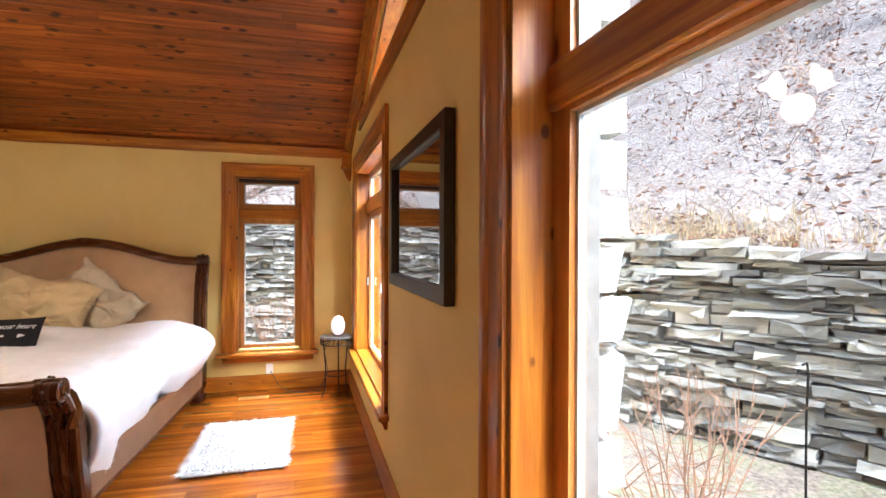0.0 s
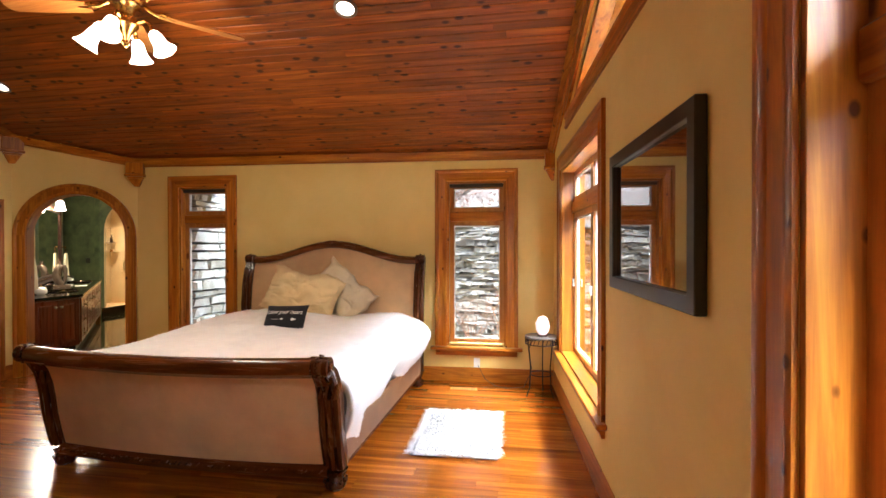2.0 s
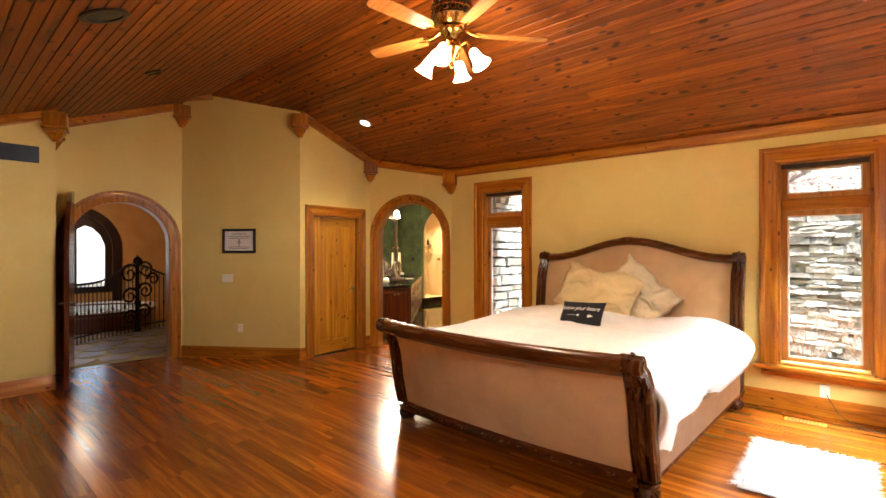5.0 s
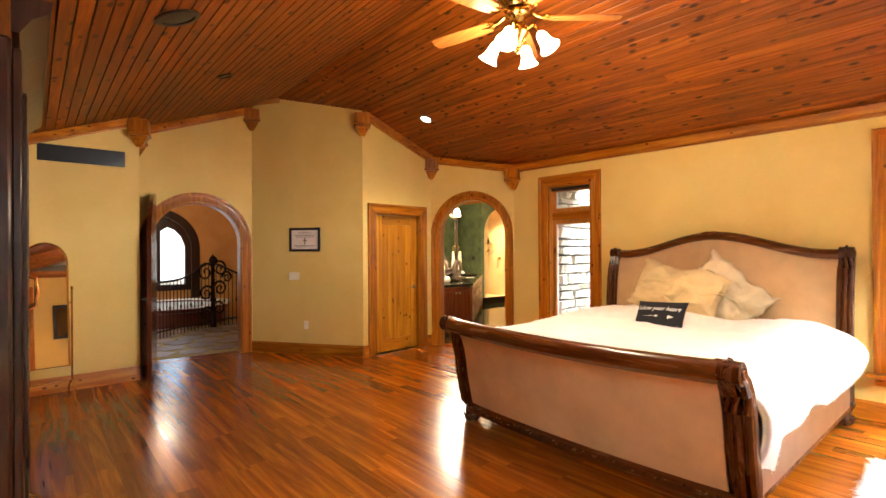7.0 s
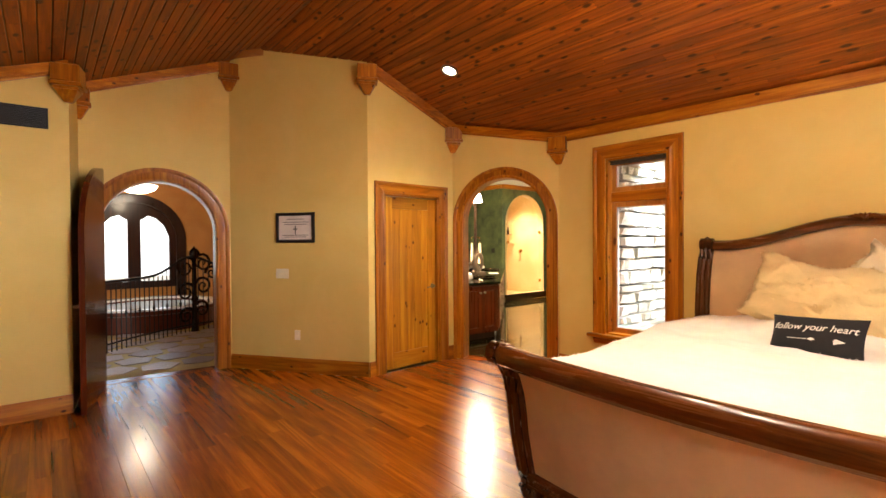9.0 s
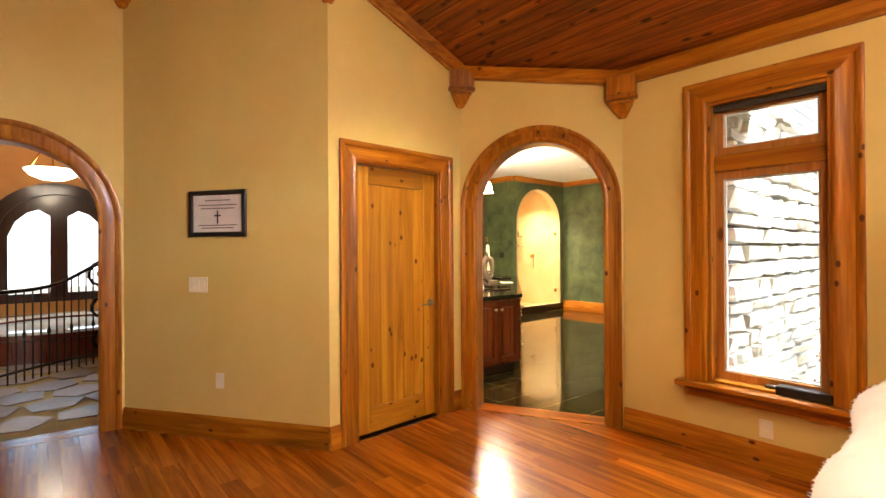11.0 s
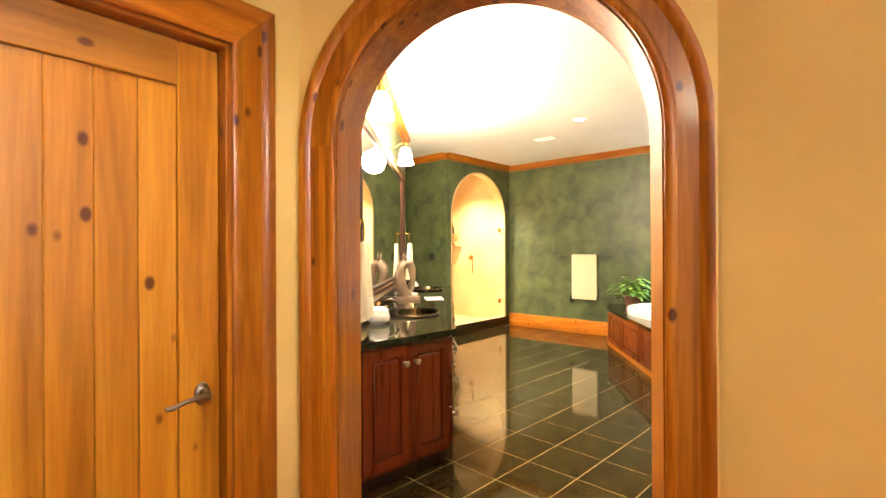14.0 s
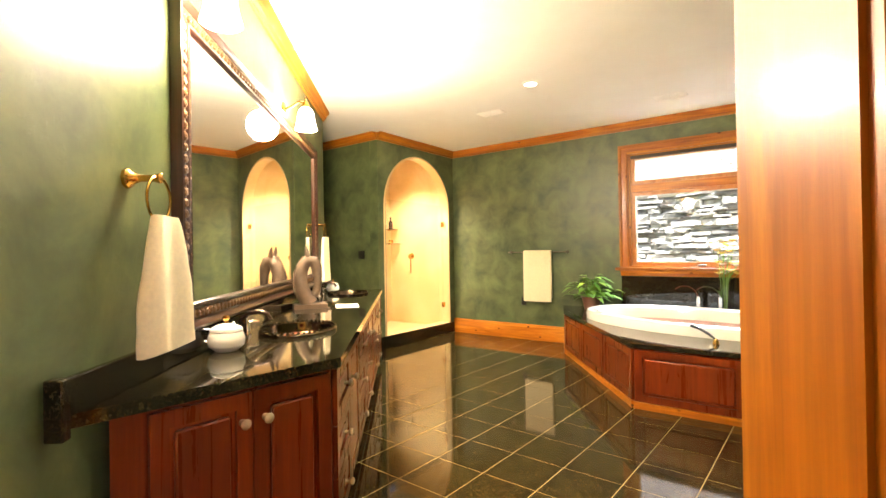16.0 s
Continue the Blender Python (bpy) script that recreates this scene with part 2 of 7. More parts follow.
# ---- plan ----
RIDGE_Y, RIDGE_Z, SLOPE, SOUTH = 3.2, 3.77, 0.372, -0.28
C3, C25, C2, C1, C0 = (-3.987, 5.907), (-5.175, 5.275), (-5.12, 3.98), (-6.60, 2.96), (-5.92, 1.42)
CE = (-6.74, 1.52)
NE, SE, SW = (1.395, 6.0), (1.741, SOUTH), (-5.95, SOUTH)


def roof(y):
    return RIDGE_Z - SLOPE * abs(y - RIDGE_Y)


def rect(x0, x1, z0, z1):
    return [(x0, z0), (x1, z0), (x1, z1), (x0, z1)]


def arch_loop(x0, x1, z0, top, n=24):
    r, c = (x1 - x0) / 2, (x0 + x1) / 2
    s = top - r
    return [(x0, z0), (x1, z0)] + [(c + r * math.cos(math.pi * k / n), s + r * math.sin(math.pi * k / n)) for k in range(n + 1)]


def gable_wall(name, p, q, holes, mat=M_WALL, thick=0.2, label="", low=0.0):
    """A wall whose top follows the ceiling."""
    m, n = along(p, q)
    ys = [p[1], q[1]]
    top = [(n, roof(q[1]) + 0.02)]
    if min(ys) < RIDGE_Y < max(ys):
        top.append((n * (RIDGE_Y - p[1]) / (q[1] - p[1]), RIDGE_Z + 0.02))
    top.append((0, roof(p[1]) + 0.02))
    bm = bmesh.new()
    slab(bm, [[(0, low), (n, low)] + top] + holes, 0, thick)
    return structure(name, bm, mat, m, label, "wall"), m, n


# bedroom walls and their openings
W1, W2 = (-3.53, -2.57), (0.0, 0.985)
WZ0, WZ1 = 0.36, 2.525
CAS = 0.145
bed_holes = [rect(a - C3[0] + CAS, b - C3[0] - CAS, WZ0 + 0.09, WZ1 - CAS) for a, b in (W1, W2)]
wall_bed, m_bed, n_bed = gable_wall("wall_north", C3, NE, bed_holes, label="cream plastered wall behind the bed")
_, n_right = along(NE, SE)
UY = n_right / (NE[1] - SE[1])
WA, WB = ((6.0 - 5.55) * UY, (6.0 - 3.45) * UY), ((6.0 - 1.72) * UY, (6.0 + 0.15) * UY)
AZ0, AZ1 = 0.42, 2.54
RC = 0.15
TRI_Z0 = 2.86
tri = [((6.0 - 5.0) * UY, TRI_Z0), ((6.0 - 1.4) * UY, TRI_Z0), ((6.0 - 3.2) * UY, TRI_Z0 + 1.8 * SLOPE)]
right_holes = [rect(WA[0] + RC, WA[1] - RC, AZ0 + 0.06, AZ1 - RC), rect(WB[0] + RC, WB[1] - RC, AZ0 + 0.06, AZ1 - RC), tri]
wall_right, m_right, n_right = gable_wall("wall_east", NE, SE, right_holes, label="cream plastered gable wall with windows", thick=0.24)
wall_arch, m_arch, n_arch = gable_wall("wall_bath_arch", C25, C3, [arch_loop(0.125, 1.215, 0.0, 2.30)], thick=0.19, label="cream plastered wall around the arched bath opening")
wall_door, m_door, n_door = gable_wall("wall_closet", C2, C25, [rect(0.218, 1.048, 0.0, 2.05)], label="cream plastered wall around the closet door")
wall_cert, m_cert, n_cert = gable_wall("wall_certificate", C1, C2, [], label="plain cream plastered wall")
wall_entry, m_entry, n_entry = gable_wall("wall_entry", CE, C1, [arch_loop(0.14, 1.30, 0.0, 2.21)], label="cream plastered wall around the entry arch")
gable_wall("wall_return", C0, CE, [], label="short cream plastered return wall")
wall_vent, m_vent, n_vent = gable_wall("wall_west", SW, C0, [], label="cream plastered wall below an air grille")
wall_south, m_south, n_south = gable_wall("wall_south", SE, SW, [], label="cream plastered wall")

# floor under the boards
bm = bmesh.new()
PLAN = [SE, NE, C3, C25, C2, C1, CE, C0, SW]
prism(bm, PLAN, -0.12, -0.012)
structure("floor", bm, M_FLOOR, None, "polished cherry plank floor", "floor")

# ceiling boards, one mesh
bm = bmesh.new()
rng = random.Random(3)
BOARD = 0.088
for side in (1, -1):
    run = 0.0
    hyp = math.sqrt(1 + SLOPE * SLOPE)
    far = (6.05 - RIDGE_Y) if side > 0 else (RIDGE_Y - SOUTH + 0.1)
    k = 0
    while run < far:
        ya, yb = run + 0.0025, run + BOARD / hyp - 0.0025
        ym = RIDGE_Y + side * (ya + yb) / 2
        x = -7.2 + rng.uniform(-0.5, 0) if ym < 5.2 else C25[0] - 0.06 + max(0, ym - C25[1]) * 1.88
        while x < 1.45:
            x2 = min(x + rng.uniform(1.8, 3.4), 1.80)
            pts = []
            for (yy, dz) in ((ya, 0.006), (ya + 0.005, 0.0), (yb - 0.005, 0.0), (yb, 0.006)):
                pts.append((RIDGE_Y + side * yy, RIDGE_Z - SLOPE * yy + dz))
            v = [bm.verts.new((xx, y, z)) for xx in (x + 0.0007, x2 - 0.0007) for y, z in pts]
            for j in range(3):
                f = (v[j], v[j + 1], v[j + 5], v[j + 4])
                bm.faces.new(f)
            x = x2
        run += BOARD / hyp
        k += 1
tagged(part("ceiling", bm, M_CEIL, None, "", False), "knotty stained pine board vaulted ceiling", "ceiling", "", "structure")
bm = bmesh.new()
for side in (1, -1):
    far = 3.4 if side > 0 else 4.2
    y2, z2 = RIDGE_Y + side * far, RIDGE_Z - SLOPE * far
    edge = [(-8.6, RIDGE_Y), (2.05, RIDGE_Y), (2.05, y2), (-8.6, y2)]
    if side > 0:
        edge = edge[:3] + [(-3.91, y2), (-3.91, 5.975), (-5.20, 5.30), (-8.6, 5.30)]
    v = [bm.verts.new((x, y, RIDGE_Z - SLOPE * abs(y - RIDGE_Y) + 0.012)) for x, y in edge]
    w = [bm.verts.new(c.co + Vector((0, 0, 0.15))) for c in v]
    bm.faces.new(v)
    bm.faces.new(w[::-1])
    for i in range(len(v)):
        k = (i + 1) % len(v)
        bm.faces.new((v[i], w[i], w[k], v[k]))
bmesh.ops.recalc_face_normals(bm, faces=bm.faces)
structure("roof_deck", bm, M_DARKWOOD, None, "dark roof deck over the ceiling boards", "roof")

# ---- bathroom shell ----
VW0, VW1 = (-5.339, 5.339), (-9.41, 9.97)
SHX, FARY, BANGY, BX1, BZ = -8.65, 11.72, 9.97, -3.62, 2.93
_vd = (Vector(VW1) - Vector(VW0)).normalized()
VWE = tuple(Vector(VW0) + _vd * 4.8)
ALC1, ALC2, ALC3 = (VWE[0] - 0.751 * 1.5, VWE[1] - 0.66 * 1.5), (-10.9, 9.1), (-10.9, BANGY)
bm = bmesh.new()
slab(bm, [rect(-0.1, n_arch + 0.25, 2.62, BZ + 0.02)], 0.192, 0.24)
structure("wall_bath_header", bm, M_GREEN, m_arch, "green plaster header over the bath arch", "wall")


def flat_wall(name, p, q, holes, mat, thick=0.15, z1=BZ, label=""):
    m, n = along(p, q)
    bm = bmesh.new()
    slab(bm, [rect(0, n, 0, z1 + 0.02)] + holes, 0, thick)
    return structure(name, bm, mat, m, label, "wall"), m, n


wall_van, m_van, n_van = flat_wall("wall_vanity", VW0, VWE, [], M_GREEN, label="mottled green plaster wall behind the vanity")
for _p, _q in ((VWE, ALC1), (ALC1, ALC2), (ALC2, ALC3)):
    flat_wall("wall_alcove", _p, _q, [], M_GREEN, 0.1, label="mottled green plaster wall of the alcove")
wall_switch, m_switch, _ = flat_wall("wall_switch", ALC3, (SHX - 0.003, BANGY + 0.002), [], M_GREEN, label="mottled green plaster wall with a dark switch plate")
wall_shower, m_shower, n_shower = flat_wall("wall_shower", (SHX, BANGY), (SHX, FARY), [arch_loop(0.11, 1.63, 0.16, 2.72)], M_GREEN, label="mottled green plaster wall around the shower arch")
BWX = (-5.99, -4.15)
wall_far, m_far, n_far = flat_wall("wall_tub", (SHX, FARY), (BX1, FARY), [rect(BWX[0] - SHX + 0.12, BWX[1] - SHX - 0.12, 1.07, 2.52)], M_GREEN, label="mottled green plaster wall behind the tub")
flat_wall("wall_bath_east", (BX1, FARY), (BX1, 6.2), [], M_GREEN, label="mottled green plaster wall")
bm = bmesh.new()
prism(bm, [(-5.1, 5.36), VW0, VWE, ALC1, ALC2, ALC3, (SHX - 1.3, BANGY), (SHX - 1.3, FARY), (BX1, FARY), (BX1, 6.2), (-4.05, 6.06)], BZ, BZ + 0.1)
structure("bath_ceiling", bm, M_WHITE_CEIL, None, "white painted bathroom ceiling", "ceiling")
bm = bmesh.new()
prism(bm, [(-5.25, 5.43), VW0, VWE, ALC1, ALC2, ALC3, (SHX - 1.3, BANGY), (SHX - 1.3, FARY), (BX1, FARY), (BX1, 6.2), (-4.06, 6.06)], -0.12, -0.0015)
M_GROUT = plain("tile_grout", rgb(176, 154, 92), 0.8)
structure("bath_floor", bm, M_GROUT, None, "polished dark granite tile floor", "floor")


# ---- more materials ----
def glass(name, tint=(0.92, 0.96, 0.96, 1), rough=0.0):
    m, nt, b = material(name)
    b.inputs["Base Color"].default_value = tint
    b.inputs["Roughness"].default_value, b.inputs["Transmission Weight"].default_value, b.inputs["IOR"].default_value = rough, 1.0, 1.45
    return m


def glow(name, color, strength):
    m, nt, b = material(name)
    b.inputs["Base Color"].default_value = color
    b.inputs["Emission Color"].default_value, b.inputs["Emission Strength"].default_value = color, strength
    b.inputs["Roughness"].default_value = 0.4
    return m


def stone(name, a, b_, c, rough=0.85, relief=0.8):
    """Split stone; each piece has a shade of its own."""
    m, nt, b = material(name)
    v, rnd = coords(nt, shift=True)
    fr = nt.nodes.new("ShaderNodeMath")
    fr.operation = "FRACT"
    nt.links.new(rnd, fr.inputs[0])
    base = ramp(nt, fr.outputs[0], [(0.0, a), (0.5, b_), (1.0, c)])
    f = noise_tex(nt, v, 13, 8, 0.72)
    col = blend(nt, 0.55, base, ramp(nt, f, [(0.3, a), (0.7, c)]), "OVERLAY")
    nt.links.new(col, b.inputs["Base Color"])
    b.inputs["Roughness"].default_value = rough
    bump(nt, b, noise_tex(nt, v, 22, 6), relief, 0.02)
    return m


def granite(name, dark, speck, rough=0.05):
    m, nt, b = material(name)
    v, rnd = coords(nt, shift=True)
    f = noise_tex(nt, v, 90, 4, 0.7)
    g = noise_tex(nt, v, 9, 4)
    col = blend(nt, ramp(nt, f, [(0.52, (0, 0, 0, 1)), (0.66, (1, 1, 1, 1))]), dark, speck)
    col = blend(nt, 0.3, col, ramp(nt, g, [(0.3, dark), (0.7, speck)]))
    nt.links.new(col, b.inputs["Base Color"])
    b.inputs["Roughness"].default_value = rough
    return m


def leaves(name, a, c):
    m, nt, b = material(name)
    v, rnd = coords(nt, shift=True)
    fr = nt.nodes.new("ShaderNodeMath")
    fr.operation = "FRACT"
    nt.links.new(rnd, fr.inputs[0])
    nt.links.new(ramp(nt, fr.outputs[0], [(0.0, a), (1.0, c)]), b.inputs["Base Color"])
    b.inputs["Roughness"].default_value = 0.5
    return m


M_PANE = glass("window_glass")
M_CLEAR = glass("clear_glass", (0.97, 0.98, 0.97, 1))
M_SASH = wood("light_pine_sash", rgb(150, 96, 42), rgb(178, 124, 62), rgb(202, 152, 88), 2, 0.3, (6.0, 2.6, 0.09, 0.16), 0.3)
M_DOOR_H = wood("knotty_alder_rail", rgb(138, 88, 13), rgb(178, 122, 27), rgb(208, 158, 54), 0, 0.36, (10.0, 6.5, 0.1, 0.17), 0.1, 0.5)
M_SHADE = plain("dark_pleated_fabric", rgb(64, 54, 44), 0.9, 0, 0.3, 60)
M_VINYL = plain("white_window_bead", rgb(214, 214, 208), 0.4)
M_BRASS = plain("polished_brass", rgb(205, 160, 84), 0.22, 1.0, 0.08)
M_NICKEL = plain("antique_nickel", rgb(132, 120, 104), 0.3, 1.0, 0.12)
M_CHROME = plain("chrome", rgb(212, 212, 212), 0.08, 1.0, 0.03)
M_IRON = plain("wrought_iron", rgb(30, 26, 24), 0.45, 0.6, 0.2)
M_PORCELAIN = plain("white_porcelain", rgb(240, 236, 226), 0.12, 0, 0.02, 3, 0, 0.5)
M_IVORY = plain("ivory_plastic", rgb(236, 222, 192), 0.4)
M_TOWEL = plain("cream_towel", rgb(238, 224, 186), 0.95, 0, 0.06, 60, 0.9)
M_BLACKGRAN = granite("black_granite", rgb(18, 16, 11), rgb(62, 54, 34))
M_TILE = granite("dark_granite_tile", rgb(24, 18, 8), rgb(92, 74, 36), 0.06)
M_TILE.node_tree.nodes["Principled BSDF"].inputs["Specular IOR Level"].default_value = 0.42
M_TRAV = plaster("travertine", rgb(226, 198, 146), rgb(206, 172, 116), 0.35, 1.6, 0.15)
M_FLAG = stone("flagstone", rgb(128, 112, 94), rgb(158, 142, 122), rgb(186, 172, 152), 0.35, 0.3)
M_STONE = stone("grey_ledge_stone", rgb(122, 117, 110), rgb(168, 163, 154), rgb(208, 203, 194))
M_LIME = stone("pale_limestone", rgb(184, 179, 168), rgb(212, 207, 197), rgb(230, 226, 217))
M_MIRROR, _nt, _b = material("mirror_silver")
_b.inputs["Base Color"].default_value, _b.inputs["Metallic"].default_value, _b.inputs["Roughness"].default_value = (0.9, 0.9, 0.88, 1), 1.0, 0.015
M_BULB = glow("lit_frosted_glass", (1.0, 0.84, 0.64, 1), 6.0)
M_CAN = glow("lit_reflector_bulb", (1.0, 0.86, 0.70, 1), 4.0)
M_SALT = glow("lit_salt_crystal", (1.0, 0.80, 0.72, 1), 0.4)

# ---- light from the lamps and the openings ----
WARM = (1.0, 0.80, 0.55)
for x, y, z, e in ((-1.66, 3.23, 2.80, 16), (*(m_van @ Vector((3.0, -0.2, 0)))[:2], 2.3, 72), (*(m_van @ Vector((1.29, -0.2, 0)))[:2], 2.3, 40)):
    lamp("lamp_light", "POINT", e, WARM, pose(x, y, z), radius=0.12)
for x, y, e in ((-0.35, 3.94, 60), (-2.3, 4.04, 42), (-4.33, 4.5, 38)):
    lamp("downlight", "SPOT", e, (1.0, 0.82, 0.58), look((x, y, roof(y) - 0.03), (x, y, 0)), spot=(radians(95), 0.6), radius=0.11)
for x, y, e in ((-9.3, 10.85, 110), (-6.2, 9.6, 32), (-4.6, 7.6, 20)):
    lamp("bath_downlight", "SPOT", e, (1.0, 0.86, 0.66), look((x, y, 2.86), (x, y, 0)), spot=(radians(120), 0.7), radius=0.05)
lamp("hall_light", "POINT", 5, WARM, pose(-11.2, 2.61, 2.42), radius=0.12)
SKY = (0.90, 0.96, 1.0)
# added fill lamps, out of sight above the window heads, strengthen the daylight indoors
for mw, xa, xb, e in ((m_bed, W1[0] - C3[0], W1[1] - C3[0], 200), (m_bed, W2[0] - C3[0], W2[1] - C3[0], 380), (m_right, WA[0], WA[1], 330), (m_right, WB[0], WB[1], 140), (m_far, BWX[0] - SHX, BWX[1] - SHX, 120)):
    ahead, down = (-1.2, 0.9) if mw is m_bed else (-0.8, 0.2)
    out, high = (1.3, 3.3) if xa == WA[0] else (1.3, 3.0) if xa == WB[0] else (0.72, 2.98)
    lamp("window_sky", "AREA", e, SKY, mw @ look(((xa + xb) / 2, out, high), ((xa + xb) / 2, ahead, down)), size=(xb - xa - 0.2, 0.5))


# ---- trim ----
def moulding(w, d):
    """Cross-section of a stepped casing: across its width and out of the wall."""
    return [(0, 0), (w, 0), (w, -d * 0.55), (w * 0.93, -d * 0.75), (w * 0.80, -d * 0.72), (w * 0.74, -d * 0.5), (w * 0.30, -d * 0.5), (w * 0.22, -d * 0.85), (w * 0.08, -d), (0, -d * 0.92)]


def frame_bar(bm, a, b, side, w, d, y, m0=0.0, m1=0.0):
    """One side of a casing in the wall's x and z: from a to b, its width growing to `side`; m0 and m1 draw its ends in along the mitre."""
    ax, bx = Vector((a[0], 0, a[1])), Vector((b[0], 0, b[1]))
    t = (bx - ax).normalized()
    s = Vector((side[0], 0, side[1]))
    rings = []
    for p, k in ((ax, m0), (bx, -m1)):
        rings.append([bm.verts.new(p + s * u + t * (k * u) + Vector((0, y + v, 0))) for u, v in moulding(w, d)])
    n = len(rings[0])
    for j in range(n):
        bm.faces.new((rings[0][j], rings[0][(j + 1) % n], rings[1][(j + 1) % n], rings[1][j]))
    bm.faces.new(rings[0][::-1])
    bm.faces.new(rings[1])
    bmesh.ops.recalc_face_normals(bm, faces=bm.faces)


def casing(parent, x0, x1, z0, z1, w, d=0.028, floor=True, y=-0.001, mat_v=M_TRIM, mat_h=M_TRIM_H):
    """A mitred casing, each board a part; x0..x1 and z1 are its outside."""
    b = bmesh.new()
    frame_bar(b, (x0, z0), (x0, z1), (1, 0), w, d, y, 0, 1)
    part("side_casing", b, mat_v, parent)
    b = bmesh.new()
    frame_bar(b, (x1, z0), (x1, z1), (-1, 0), w, d, y, 0, 1)
    part("side_casing", b, mat_v, parent)
    b = bmesh.new()
    frame_bar(b, (x0, z1), (x1, z1), (0, -1), w, d, y, 1, 1)
    part("head_casing", b, mat_h, parent)


def window_unit(name, m, x0, x1, z0, z1, w, wall, transom, lights, sill_out, label, sash=0.05, rail=None):
    """Casing, jamb, sill, sashes and panes of a window in a wall's frame."""
    u = thing(name, m, label, "window")
    u["kind"] = "structure"
    casing(u, x0, x1, z0 + 0.05, z1, w)
    part("window_sill", cbox(x0 - 0.05, x1 + 0.05, -sill_out, 0.0, z0 + 0.05, z0 + 0.088, 0.008), M_TRIM_H, u)
    b = bmesh.new()
    sweep(b, [(0, 0), (0.022, 0), (0.03, 0.03), (0.05, 0.055), (0.05, 0.07), (0, 0.07)], [((x, -0.001, z0 - 0.02), (0, -1, 0), (0, 0, 1)) for x in (x0 + 0.01, x1 - 0.01)])
    part("apron", b, M_TRIM_H, u)
    a0, a1, c0, c1 = x0 + w, x1 - w, z0 + 0.09, z1 - w
    jt = 0.022
    depth = wall - 0.002
    part("jamb", cbox(a0, a0 + jt, 0, depth, c0, c1, 0.002), M_TRIM, u)
    part("jamb", cbox(a1 - jt, a1, 0, depth, c0, c1, 0.002), M_TRIM, u)
    part("jamb_head", cbox(a0 + jt, a1 - jt, 0, depth, c1 - jt, c1, 0.002), M_TRIM_H, u)
    part("stool", cbox(a0 + jt, a1 - jt, 0.0, depth, c0 - 0.002, c0 + 0.016, 0.002), M_TRIM_H, u)
    yy = depth - 0.085
    i0, i1, k0, k1 = a0 + jt, a1 - jt, c0 + 0.016, c1 - jt
    t0, t1 = transom
    part("transom_bar", cbox(i0, i1, yy - 0.05, yy + 0.05, t0, t1, 0.008), M_TRIM_H, u)
    n = lights
    rail = rail or sash
    for row, (r0, r1) in enumerate(((k0, t0), (t1, k1))):
        cols = n if row == 0 else max(1, n // 1)
        step = (i1 - i0) / cols
        for j in range(cols):
            s0, s1 = i0 + j * step + (0.002 if j else 0), i0 + (j + 1) * step - (0.002 if j < cols - 1 else 0)
            b = bmesh.new()
            slab(b, [rect(s0, s1, r0, r1), rect(s0 + sash, s1 - sash, r0 + rail, r1 - rail)], yy - 0.025, yy + 0.03)
            sa = part("sash", b, M_SASH, u)
            b = bmesh.new()
            slab(b, [rect(s0 + sash - 0.001, s1 - sash + 0.001, r0 + rail - 0.001, r1 - rail + 0.001), rect(s0 + sash + 0.012, s1 - sash - 0.012, r0 + rail + 0.012, r1 - rail - 0.012)], yy - 0.005, yy + 0.02)
            part("glazing_bead", b, M_VINYL, sa)
            g = part("pane", cbox(s0 + sash + 0.002, s1 - sash - 0.002, yy + 0.004, yy + 0.010, r0 + rail + 0.002, r1 - rail - 0.002, 0), M_PANE, sa)
            g.visible_shadow = False
            if row == 0 and n > 1:
                part("latch", cbox(s0 + 0.01, s0 + 0.03, yy - 0.045, yy - 0.025, (r0 + r1) / 2 - 0.04, (r0 + r1) / 2 + 0.04, 0.004), M_VINYL, sa)
    if n == 1 and sash < 0.06:
        b = bmesh.new()
        for k in range(3):
            box(b, i0 + 0.006, i1 - 0.006, yy - 0.072 + 0.004 * (k % 2), yy - 0.036 - 0.004 * (k % 2), k1 - 0.013 * (k + 1), k1 - 0.013 * k - 0.002)
        part("folded_shade", b, M_SHADE, u, "dark pleated shade folded up")
    if n == 1:
        part("window_crank", cbox((i0 + i1) / 2 - 0.02, (i0 + i1) / 2 + 0.07, yy - 0.075, yy - 0.03, k0 + 0.001, k0 + 0.022, 0.006), M_NICKEL, u)
    return u


XB = -C3[0]
window_unit("window_1", m_bed, W1[0] + XB, W1[1] + XB, WZ0 + 0.03, WZ1, CAS, 0.2, (1.91, 2.025), 1, 0.085, "narrow pine window beside the bed with a transom")
window_unit("window_2", m_bed, W2[0] + XB, W2[1] + XB, WZ0 - 0.03, WZ1, CAS, 0.2, (1.91, 2.025), 1, 0.085, "narrow pine window between the bed and the corner")
window_unit("window_3", m_right, WA[0], WA[1], AZ0, AZ1, RC, 0.24, (1.95, 2.06), 2, 0.07, "wide pine window over the low sill, two casements and transoms")
window_unit("window_4", m_right, WB[0], WB[1], AZ0, AZ1, RC, 0.24, (1.975, 2.10), 1, 0.07, "wide pine window with a large fixed pane", 0.08, 0.014)

